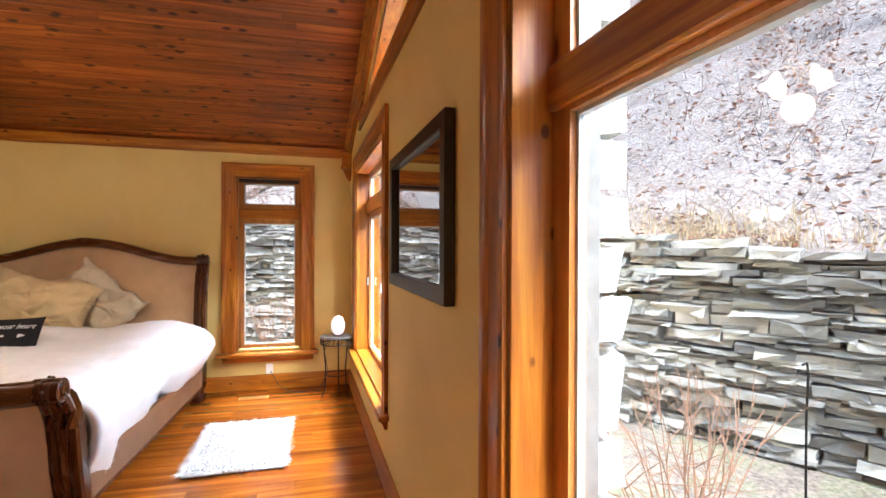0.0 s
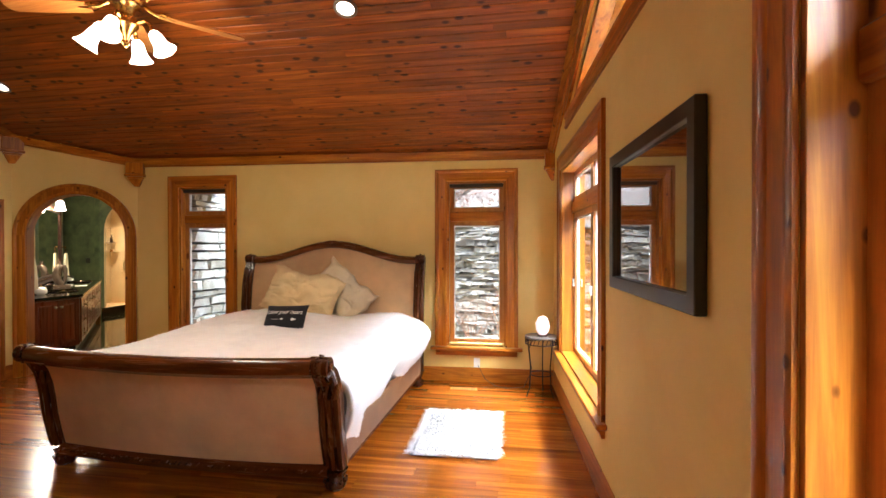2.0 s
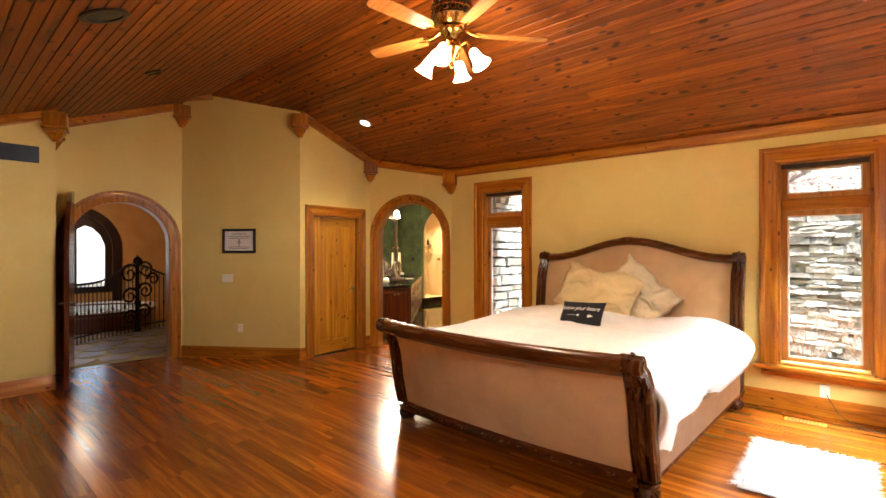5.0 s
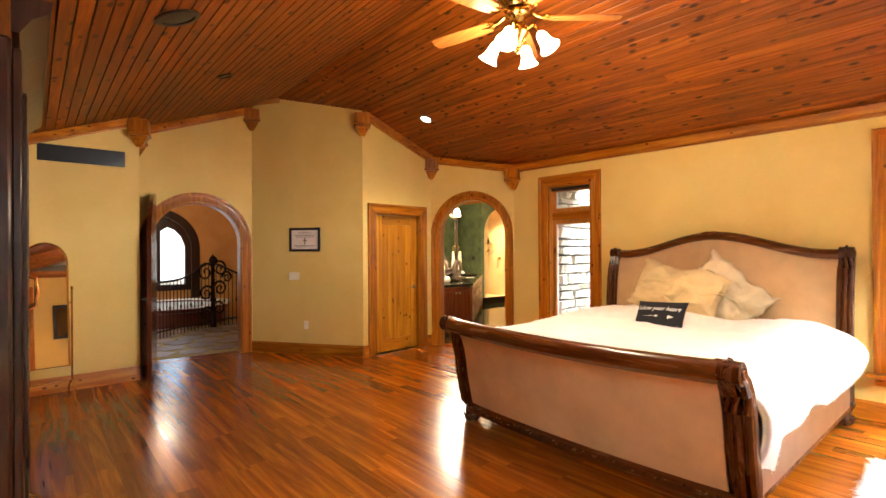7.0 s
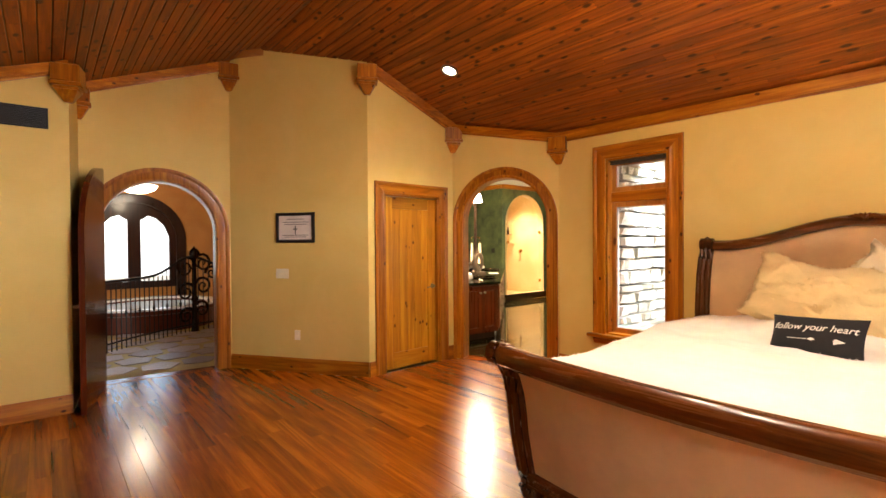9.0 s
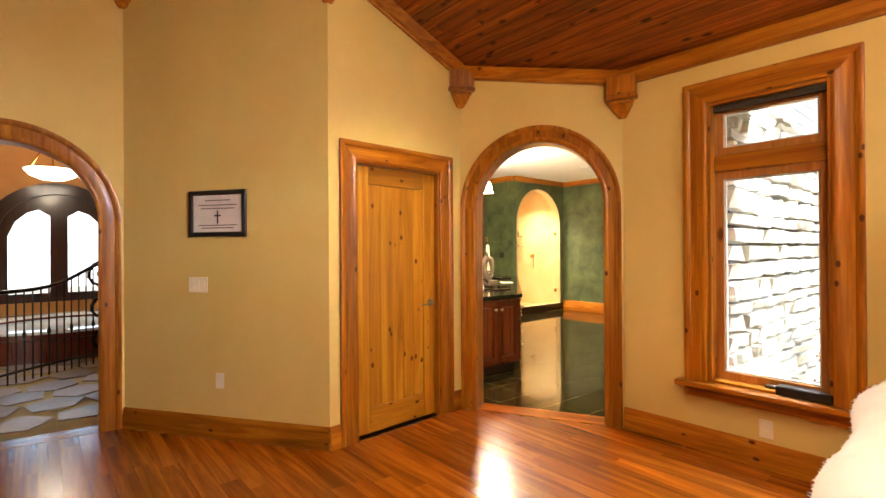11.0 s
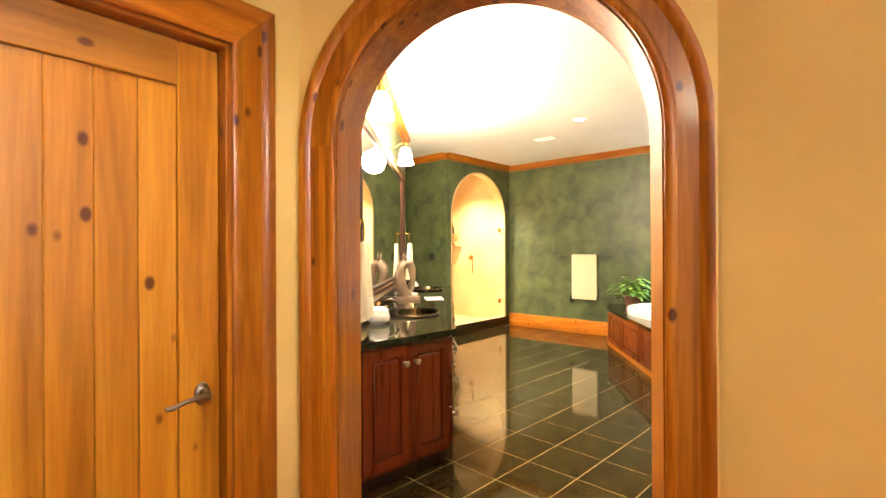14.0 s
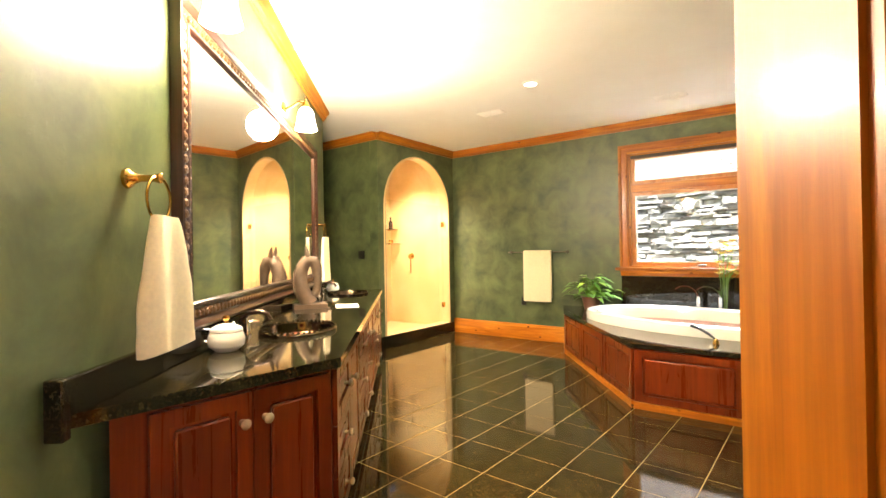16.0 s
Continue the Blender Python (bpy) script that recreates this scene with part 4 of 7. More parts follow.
# ---- ceiling fan ----
u = thing("ceiling_fan", pose(-1.66, 3.23, 0), "brass ceiling fan with oak blades and lit tulip shades", "ceiling fan")
b = bmesh.new()
lathe(b, [(0, 3.76), (0.07, 3.76), (0.075, 3.70), (0.05, 3.66), (0.02, 3.64), (0.02, 3.56), (0, 3.56)], 24)
part("canopy", b, M_BRASS, u)
b = bmesh.new()
lathe(b, [(0, 3.56), (0.09, 3.555), (0.13, 3.53), (0.145, 3.50), (0.14, 3.47), (0.15, 3.44), (0.14, 3.40), (0.15, 3.37), (0.12, 3.33), (0.10, 3.31), (0, 3.30)], 32)
for k in range(40):
    a = k * 2 * math.pi / 20
    z = 3.45 if k < 20 else 3.39
    lathe(b, [(0, 0), (0.012, 0.0), (0.008, 0.008), (0, 0.01)], 6, pose(0.145 * math.cos(a), 0.145 * math.sin(a), z, 0, 90, math.degrees(a)))
motor = part("motor", b, M_BRASS, u, "ornate antique brass motor housing")
b = bmesh.new()
lathe(b, [(0.146, 3.365), (0.156, 3.37), (0.156, 3.485), (0.146, 3.49)], 40)
part("dark_band", b, M_IRON, motor, "dark pierced band")
b = bmesh.new()
for k in range(16):
    a = k * math.pi / 8
    o, t = Vector((math.cos(a), math.sin(a), 0)), Vector((-math.sin(a), math.cos(a), 0))
    for zc, rr_ in ((3.455, 0.022), (3.40, 0.022)):
        tube(b, [o * 0.159 + t * (rr_ * math.cos(q)) + Vector((0, 0, zc + rr_ * math.sin(q))) for q in (j * math.pi / 5 for j in range(10))], 0.0045, 5, True)
for zc in (3.366, 3.428, 3.488):
    tube(b, [(0.158 * math.cos(q), 0.158 * math.sin(q), zc) for q in (j * math.pi / 16 for j in range(32))], 0.004, 5, True)
part("filigree", b, M_BRASS, motor)
b = bmesh.new()
lathe(b, [(0, 3.30), (0.085, 3.295), (0.09, 3.27), (0.06, 3.245), (0.05, 3.20), (0.075, 3.17), (0.08, 3.13), (0.05, 3.09), (0.03, 3.06), (0.018, 3.03), (0.024, 3.01), (0.012, 2.985), (0, 2.975)], 24)
part("light_kit", b, M_BRASS, u)
M_OAK = wood("golden_oak_blade", rgb(150, 92, 40), rgb(186, 126, 62), rgb(212, 158, 92), 0, 0.3, False, 0.2)
for k in range(5):
    mm = pose(0, 0, 3.25, 0, 0, 49 + 72 * k)
    b = bmesh.new()
    pts = [(0.24, -0.052), (0.30, -0.06), (0.55, -0.068), (0.74, -0.068), (0.775, -0.05), (0.785, 0.0), (0.775, 0.05), (0.74, 0.068), (0.55, 0.068), (0.30, 0.06), (0.24, 0.052)]
    prism(b, pts, -0.004, 0.004)
    bmesh.ops.transform(b, matrix=mm @ pose(0, 0, 0, 11, 0, 0), verts=b.verts)
    bl = part("blade", b, M_OAK, u)
    b = bmesh.new()
    tube(b, [(0.11, 0, 0.04), (0.17, 0.0, 0.012), (0.24, 0, 0.008), (0.31, 0, 0.007)], [0.012, 0.014, 0.02, 0.012], 8)
    tube(b, [(0.2, -0.04, 0.008), (0.25, -0.03, 0.008), (0.28, 0, 0.008), (0.25, 0.03, 0.008), (0.2, 0.04, 0.008)], 0.008, 6)
    bmesh.ops.transform(b, matrix=mm, verts=b.verts)
    part("bracket", b, M_BRASS, bl)
for k in range(4):
    a = radians(20 + 90 * k)
    c, s = math.cos(a), math.sin(a)
    b = bmesh.new()
    tube(b, [(0.06 * c, 0.06 * s, 3.15), (0.12 * c, 0.12 * s, 3.17), (0.155 * c, 0.155 * s, 3.14), (0.165 * c, 0.165 * s, 3.10)], 0.011, 8)
    arm = part("arm", b, M_BRASS, u)
    b = bmesh.new()
    lathe(b, [(0.02, 0.0), (0.034, -0.015), (0.042, -0.05), (0.046, -0.09), (0.062, -0.13), (0.078, -0.15), (0.076, -0.152), (0.058, -0.13), (0.042, -0.09), (0.038, -0.05), (0.03, -0.018), (0.02, -0.004)], 20, pose(0.168 * c, 0.168 * s, 3.10, 0, 0, math.degrees(a)) @ pose(0, 0, 0, 0, -32, 0))
    part("shade", b, M_BULB, arm, "lit frosted tulip glass shade").visible_shadow = False


def downlight(x, y, r, mat, ring, label):
    nrm = Vector((0, SLOPE if y > RIDGE_Y else -SLOPE, 1)).normalized()
    q = nrm.to_track_quat("Z", "Y").to_matrix().to_4x4()
    u = thing("recessed_light" if mat is not M_BLACK else "ceiling_speaker", Matrix.Translation((x, y, roof(y) - 0.001)) @ q, label, "ceiling light" if mat is not M_BLACK else "speaker")
    b = bmesh.new()
    lathe(b, [(r * 0.74, -0.004), (r, -0.002), (r * 1.01, -0.010), (r * 0.9, -0.016), (r * 0.74, -0.012), (r * 0.74, -0.004)], 30)
    part("trim_ring", b, ring, u)
    b = bmesh.new()
    lathe(b, [(0, -0.006), (r * 0.5, -0.008), (r * 0.735, -0.004)], 24)
    part("lamp" if mat is not M_BLACK else "cloth", b, mat, u)


for x, y in ((-0.35, 3.94), (-2.3, 4.04), (-4.33, 4.5)):
    downlight(x, y, 0.095, M_CAN, M_NICKEL, "lit recessed downlight in the pine ceiling")
downlight(-4.45, 1.95, 0.08, M_BLACK, M_BLACK, "small dark round fixture in the pine ceiling")
downlight(-2.76, 1.17, 0.14, M_BLACK, M_BLACK, "large dark round speaker in the pine ceiling")

# ---- sleigh bed ----
bed = thing("sleigh_bed", pose(-1.24, 5.75, 0, 0, 0, -1) @ pose(0, -5.75, 0), "dark walnut sleigh bed upholstered in tan suede", "bed")
HWD = 1.145
S_F = [(3.345, 0.16), (3.315, 0.28), (3.285, 0.42), (3.27, 0.54), (3.25, 0.65), (3.215, 0.75), (3.165, 0.825), (3.12, 0.86)]
S_H = [(5.74, 0.22), (5.75, 0.6), (5.755, 0.9), (5.78, 1.15), (5.82, 1.32), (5.86, 1.42)]


def bow(x):
    return -0.07 * (1 - (x / HWD) ** 2)


def crest(x):
    a = abs(x) / HWD
    return 0.19 * (0.5 + 0.5 * math.cos(math.pi * min(1, a / 0.86)))


def curved_panel(curve, x0, x1, t, lift, shift, nx=28):
    b = bmesh.new()
    rows = []
    for back in (0, 1):
        g = []
        for i in range(nx + 1):
            x = x0 + (x1 - x0) * i / nx
            col = []
            for j, (y, z) in enumerate(curve):
                f = j / (len(curve) - 1)
                puff = 0.018 * math.sin(math.pi * f) * (1 - ((2 * i / nx) - 1) ** 8)
                col.append(b.verts.new((x, y + shift(x) + (t if back else -puff), z + lift(x) * f ** 2)))
            g.append(col)
        rows.append(g)
    for back, g in enumerate(rows):
        for i in range(nx):
            for j in range(len(curve) - 1):
                q = [g[i][j], g[i + 1][j], g[i + 1][j + 1], g[i][j + 1]]
                b.faces.new(q if not back else q[::-1])
    f, k = rows
    m = len(curve) - 1
    for i in range(nx):
        b.faces.new((f[i][0], k[i][0], k[i + 1][0], f[i + 1][0]))
        b.faces.new((f[i][m], f[i + 1][m], k[i + 1][m], k[i][m]))
    for j in range(m):
        b.faces.new((f[0][j], f[0][j + 1], k[0][j + 1], k[0][j]))
        b.faces.new((f[nx][j], k[nx][j], k[nx][j + 1], f[nx][j + 1]))
    bmesh.ops.recalc_face_normals(b, faces=b.faces)
    return b


def zero(x):
    return 0.0


fb = part("footboard", curved_panel(S_F, -HWD + 0.14, HWD - 0.14, 0.05, zero, bow), M_SUEDE, bed, "tan suede footboard panel")
xs = [-HWD + 0.10 + (2 * HWD - 0.20) * i / 24 for i in range(25)]
ROLL = [(0.0, 0.062), (-0.035, 0.052), (-0.058, 0.03), (-0.066, 0.0), (-0.06, -0.03), (-0.03, -0.05), (-0.012, -0.062), (0.03, -0.075), (0.045, -0.03), (0.05, 0.02), (0.035, 0.05)]
b = bmesh.new()
sweep(b, ROLL, [((x, 3.13 + bow(x), 0.875 - 0.02 * (1 - (x / HWD) ** 2)), (0, 1, 0), (0, 0, 1)) for x in xs])
part("top_roll", b, M_BED, fb, "carved walnut top roll")
b = bmesh.new()
sweep(b, [(-0.03, -0.03), (0.05, -0.03), (0.05, 0.05), (0.02, 0.06), (-0.02, 0.045), (-0.036, 0.02)], [((x, 3.345 + bow(x) * 0.9, 0.128), (0, 1, 0), (0, 0, 1)) for x in xs])
br = part("bottom_rail", b, M_BED, fb)
b = bmesh.new()
for i in range(120):
    x = -HWD + 0.14 + (2 * HWD - 0.28) * i / 119
    tube(b, [(x - 0.012, 3.307 + bow(x) * 0.9, 0.131), (x + 0.012, 3.307 + bow(x) * 0.9, 0.153)], 0.007, 5)
part("rope_bead", b, M_BED, br)


def post(parent, curve, x, width, top_r, side):
    """A reeded S-shaped post with a scroll at the top."""
    p = None
    for k, off in enumerate((-0.36, 0.0, 0.36)):
        b = bmesh.new()
        pts = [(x + off * width, y + (-0.012 if k == 1 else 0), z) for y, z in curve]
        tube(b, pts, width * 0.25, 8)
        q = part("reed", b, M_BED_V, parent)
    b = bmesh.new()
    core = [(y + 0.045, z) for y, z in curve]
    rings = [[b.verts.new((x + sx * width * 0.5, y + sy * 0.045, z)) for sx, sy in ((-1, -1), (1, -1), (1, 1), (-1, 1))] for y, z in core]
    for r, s in zip(rings, rings[1:]):
        for j in range(4):
            b.faces.new((r[j], r[(j + 1) % 4], s[(j + 1) % 4], s[j]))
    b.faces.new(rings[0][::-1])
    b.faces.new(rings[-1])
    bmesh.ops.recalc_face_normals(b, faces=b.faces)
    part("post", b, M_BED_V, parent)
    b = bmesh.new()
    y, z = curve[-1]
    lathe(b, [(0, -width * 0.56), (top_r * 0.45, -width * 0.6), (top_r * 0.5, -width * 0.54), (top_r * 0.75, -width * 0.56), (top_r, -width * 0.5), (top_r, width * 0.5), (top_r * 0.75, width * 0.56), (top_r * 0.5, width * 0.54), (top_r * 0.45, width * 0.6), (0, width * 0.56)], 22, pose(x, y + 0.01, z + 0.015, 0, 90, 0))
    for i in range(9):
        a = i * 0.5
        lathe(b, [(0, 0), (0.011, 0.004), (0.007, 0.012), (0, 0.014)], 7, pose(x, y + 0.01 + top_r * math.cos(a), z + 0.015 + top_r * math.sin(a)) @ pose(0, 0, 0, -90 + math.degrees(a), 0, 0))
    part("scroll", b, M_BED_V, parent)


def foot(parent, x, y, h):
    b = bmesh.new()
    lathe(b, [(0, 0), (0.05, 0.0), (0.07, 0.02), (0.072, 0.05), (0.055, 0.075), (0.05, 0.1), (0.075, h - 0.03), (0.085, h), (0, h)], 14, pose(x, y, 0))
    for i in range(10):
        a = i * 0.628
        lathe(b, [(0, 0), (0.016, 0.0), (0.012, 0.012), (0, 0.018)], 7, pose(x + 0.068 * math.cos(a), y + 0.068 * math.sin(a), 0.06, 0, 75, math.degrees(a)))
    part("carved_foot", b, M_BED_V, parent)


for s in (-1, 1):
    post(bed, S_F, s * (HWD - 0.065), 0.125, 0.062, s)
    post(bed, [(5.70, 0.2), (5.71, 0.6), (5.715, 0.9), (5.74, 1.15), (5.78, 1.32), (5.82, 1.44)], s * (HWD - 0.055), 0.10, 0.055, s)
    foot(bed, s * (HWD - 0.075), 3.38, 0.135)
    foot(bed, s * (HWD - 0.065), 5.70, 0.19)
    b = bmesh.new()
    sweep(b, [(0, 0), (0.03, 0), (0.034, 0.02), (0.03, 0.04), (0.03, 0.2), (0.036, 0.22), (0.03, 0.24), (0, 0.24)], [((s * (HWD - 0.045), y, 0.145), (s, 0, 0), (0, 0, 1)) for y in (3.40, 5.66)])
    rl = part("side_rail", b, M_SIDE, bed, "brown leather side rail")
    b = bmesh.new()
    for i in range(90):
        y = 3.42 + 2.22 * i / 89
        tube(b, [(s * (HWD - 0.012), y - 0.012, 0.147), (s * (HWD - 0.012), y + 0.012, 0.167)], 0.007, 5)
    part("rope_bead", b, M_BED, rl)
hb = part("headboard", curved_panel(S_H, -HWD + 0.105, HWD - 0.105, 0.05, crest, zero), M_SUEDE, bed, "tan suede headboard panel")
b = bmesh.new()
xs = [-HWD + 0.08 + (2 * HWD - 0.16) * i / 40 for i in range(41)]
sweep(b, [(-0.055, -0.035), (-0.03, -0.045), (0.06, -0.04), (0.07, 0.0), (0.05, 0.03), (0.0, 0.045), (-0.04, 0.03), (-0.06, 0.0)], [((x, 5.865, 1.445 + crest(x)), (0, 1, 0), (0, 0, 1)) for x in xs])
tr = part("top_rail", b, M_BED, hb, "serpentine carved walnut top rail")
b = bmesh.new()
for k in range(9):
    a = (k - 4) * 0.33
    tube(b, [(0, 5.80, 1.63), (0.05 * math.sin(a), 5.79, 1.65 + 0.02 * math.cos(a)), (0.10 * math.sin(a), 5.795, 1.65 + 0.035 * math.cos(a))], [0.012, 0.012, 0.004], 6)
part("carved_shell", b, M_BED, tr)
part("mattress", cbox(-HWD + 0.08, HWD - 0.08, 3.36, 5.70, 0.30, 0.66, 0.05, None, 3), M_FLEECE, bed)


# ---- fleece bedding ----
def fuzz(spots, n_len, rng, lean=0.6, width=0.006):
    """Short tufts standing on sampled points (place, normal), and the surface normal of each vertex."""
    b, normals = bmesh.new(), []
    for p, n in spots:
        L = n_len * rng.uniform(0.6, 1.3)
        t = Vector((rng.uniform(-1, 1), rng.uniform(-1, 1), rng.uniform(-0.6, 0.3)))
        e = p + (n + t * lean).normalized() * L
        s = n.cross(t)
        if s.length < 1e-4:
            continue
        s = s.normalized() * width
        w = n.cross(s).normalized() * width
        v = [b.verts.new(p + s), b.verts.new(p - s * 0.5 + w), b.verts.new(p - s * 0.5 - w), b.verts.new(e)]
        normals += [n] * 4
        b.faces.new((v[0], v[1], v[3]))
        b.faces.new((v[1], v[2], v[3]))
        b.faces.new((v[2], v[0], v[3]))
    return b, normals


def fur(parent, data, count, length, rng, mat, lean=1.3, width=0.003):
    b, normals = fuzz(samples(data, count, rng), length, rng, lean, width)
    ob = part("fur", b, mat, parent)
    ob.data.normals_split_custom_set_from_vertices(normals)
    return ob


def samples(data, count, rng, m=None, keep=None):
    data.calc_loop_triangles()
    tris = data.loop_triangles
    areas = np.array([t.area for t in tris])
    pick = np.searchsorted(np.cumsum(areas), np.array([rng.random() for _ in range(count)]) * areas.sum())
    out = []
    for i in pick:
        t = tris[min(int(i), len(tris) - 1)]
        a, c, d = (data.vertices[k].co for k in t.vertices)
        r, s = rng.random(), rng.random()
        if r + s > 1:
            r, s = 1 - r, 1 - s
        p = a + (c - a) * r + (d - a) * s
        if keep is None or keep(p):
            out.append((p.copy(), t.normal.copy()))
    return out


cover = thing("fleece_coverlet", pose(-1.24, 5.75, 0, 0, 0, -1) @ pose(0, -5.75, 0), "thick white sheepskin coverlet draped over the bed", "bedspread")
b = bmesh.new()
NX, NY = 90, 64
grid = []
for j in range(NY + 1):
    v = j / NY
    y = 3.38 + 2.32 * v
    row = []
    dropR = 0.34 + 0.20 * max(0, 1 - v / 0.5) ** 1.2 + 0.05 * math.sin(10.0 * v + 0.6) + 0.03 * math.sin(23 * v) - 0.22 * max(0, 0.12 - v) / 0.12
    dropL = 0.24 + 0.06 * math.sin(6 * v)
    half, r = 1.06, 0.17
    total = dropL + 2 * half + dropR
    for i in range(NX + 1):
        s = -half - dropL + total * i / NX
        sg = 1 if s > 0 else -1
        a = abs(s)
        if a < half - r:
            x, z, nx, nz = a, 0.0, 0, 1
        elif a < half - r + r * math.pi / 2:
            k = (a - half + r) / r
            x, z, nx, nz = half - r + r * math.sin(k), -r + r * math.cos(k), math.sin(k), math.cos(k)
        else:
            x, z, nx, nz = half, -r - (a - half + r - r * math.pi / 2), 1, 0
        p = Vector((sg * x, y, 0.79 + z))
        puff = 0.05 * noise.noise(Vector((s * 1.6, y * 1.7, 1.0))) + 0.02 * noise.noise(Vector((s * 4.5, y * 4.2, 5.0))) + 0.008 * noise.noise(Vector((s * 12, y * 12, 9.0)))
        puff += 0.06 * math.sin(math.pi * min(1, max(0, (v - 0.62) / 0.38))) * (1 - nx) if a < half else 0
        edge = min(1, v / 0.05) * min(1, (1 - v) / 0.06)
        # the side falls in soft lobes that swell below the mattress edge and tuck in at the hem
        reach = min(1.0, max(0.0, (a - half + r) / ((dropR if sg > 0 else dropL) + r)))
        lobes = 0.5 + 0.5 * math.sin(y * 7.5 + 0.8) + 0.35 * noise.noise(Vector((y * 4, s * 2, 3.0)))
        swell = (0.045 + 0.14 * v ** 1.3 + 0.05 * lobes) * math.sin(math.pi * (0.08 + 0.86 * reach))
        p += Vector((sg * nx, 0, nz)) * (puff * (1 - 0.6 * nx) + 0.03) + Vector((sg * swell, 0, -0.06 * (1 - edge)))
        p.x *= 1 - 0.03 * (1 - min(1, (1 - v) / 0.06))
        row.append(b.verts.new(p))
    grid.append(row)
for j in range(NY):
    for i in range(NX):
        b.faces.new((grid[j][i], grid[j][i + 1], grid[j + 1][i + 1], grid[j + 1][i]))
cloth = part("fleece", b, M_FLEECE, cover)
sol = cloth.modifiers.new("thickness", "SOLIDIFY")
sol.thickness, sol.offset = 0.045, -1
rngf = random.Random(11)
fur(cover, cloth.data, 12000, 0.012, rngf, M_FLEECE)


def cushion(name, m, w, h, t, mat, label, rng_seed, fluffy, tip=0.10, n=26):
    u = thing(name, m, label, "pillow")
    b = bmesh.new()
    sides = []
    for sg in (1, -1):
        g = []
        for j in range(n + 1):
            row = []
            for i in range(n + 1):
                a, c = 2 * i / n - 1, 2 * j / n - 1
                dome = (max(0, 1 - a * a) * max(0, 1 - c * c)) ** 0.42
                x = a * w / 2 * (1 - tip * (1 - abs(c) ** 2) * abs(a) ** 3)
                z = c * h / 2 * (1 - tip * (1 - abs(a) ** 2) * abs(c) ** 3)
                wob = (0.05 if fluffy else 0.008) * noise.noise(Vector((a * 2.2 + rng_seed, c * 2.2, sg * 2.0)))
                if fluffy:
                    wob += 0.03 * noise.noise(Vector((a * 5.5, c * 5.5 + rng_seed, sg * 1.0)))
                    x += 0.05 * noise.noise(Vector((a * 2.0, c * 2.6, rng_seed))) + 0.02 * noise.noise(Vector((a * 6, c * 6, rng_seed)))
                    z += 0.07 * noise.noise(Vector((a * 2.4, c * 1.7, rng_seed + 5.0))) + 0.02 * noise.noise(Vector((a * 6, c * 6, rng_seed + 9)))
                row.append(b.verts.new((x, -sg * (t / 2 * dome + wob * dome), z)))
            g.append(row)
        sides.append(g)
        for j in range(n):
            for i in range(n):
                q = (g[j][i], g[j][i + 1], g[j + 1][i + 1], g[j + 1][i])
                b.faces.new(q if sg > 0 else q[::-1])
    bmesh.ops.remove_doubles(b, verts=b.verts, dist=0.0005)
    bmesh.ops.recalc_face_normals(b, faces=b.faces)
    c = part("cushion", b, mat, u)
    if fluffy:
        r = random.Random(rng_seed)
        fur(u, c.data, 9000, 0.018, r, mat, 1.2, 0.004)
    return u


M_CREAM = plain("cream_sheepskin", rgb(234, 206, 152), 0.95, 0, 0.10, 5.0, 0.7)
M_CREAM2 = plain("pale_sheepskin", rgb(238, 218, 180), 0.95, 0, 0.08, 5.0, 0.7)
cushion("sheepskin_pillow", pose(-1.05, 5.58, 1.05, -22, 40, 2), 0.72, 0.54, 0.20, M_CREAM2, "pale sheepskin pillow leaning on the headboard", 3, True)
cushion("sheepskin_pillow", pose(-1.42, 5.40, 1.07, -28, 11, -5), 0.92, 0.52, 0.24, M_CREAM, "cream sheepskin pillow leaning on another pillow", 8, True)
u = cushion("lumbar_pillow", pose(-1.32, 4.80, 0.895, -28, -3, -10), 0.50, 0.27, 0.11, plain("black_cotton", rgb(26, 24, 28), 0.9, 0, 0.1, 40, 0.3), "small black pillow with white script and an arrow", 5, False, 0.06)
M_WHITEINK = plain("white_print", rgb(230, 226, 220), 0.8)
fc = bpy.data.curves.new("script", "FONT")
fc.body, fc.size, fc.align_x, fc.shear, fc.extrude = "follow your heart", 0.060, "CENTER", 0.3, 0.0008
tmp = new("script", fc)
dep = bpy.context.evaluated_depsgraph_get()
tm = bpy.data.meshes.new_from_object(tmp.evaluated_get(dep))
bpy.data.objects.remove(tmp)
txt = new("script", tm)
tm.materials.append(M_WHITEINK)
txt.parent = u
for v in tm.vertices:
    x, z = v.co.x, v.co.y + 0.025
    a, c = x / 0.25, z / 0.135
    dm = (max(0, 1 - a * a) * max(0, 1 - c * c)) ** 0.42
    v.co = Vector((x, -0.055 * dm - 0.006 - v.co.z, z))
b = bmesh.new()
for x0, x1, z0, z1 in ((-0.13, 0.11, -0.032, -0.029),):
    for k in range(8):
        xa, xb = x0 + (x1 - x0) * k / 8, x0 + (x1 - x0) * (k + 1) / 8
        ya = -0.05 * (max(0, 1 - (xa / 0.22) ** 2) * 0.93) ** 0.42 - 0.006
        yb = -0.05 * (max(0, 1 - (xb / 0.22) ** 2) * 0.93) ** 0.42 - 0.006
        b.faces.new([b.verts.new(q) for q in ((xa, ya, z0), (xb, yb, z0), (xb, yb, z1), (xa, ya, z1))])
b.faces.new([b.verts.new(q) for q in ((0.11, -0.049, -0.05), (0.165, -0.041, -0.03), (0.11, -0.049, -0.01))])
b.faces.new([b.verts.new(q) for q in ((0.0, -0.056, -0.04), (0.02, -0.056, -0.03), (0.0, -0.056, -0.02), (-0.02, -0.056, -0.03))])
part("arrow", b, M_WHITEINK, u, "", False)

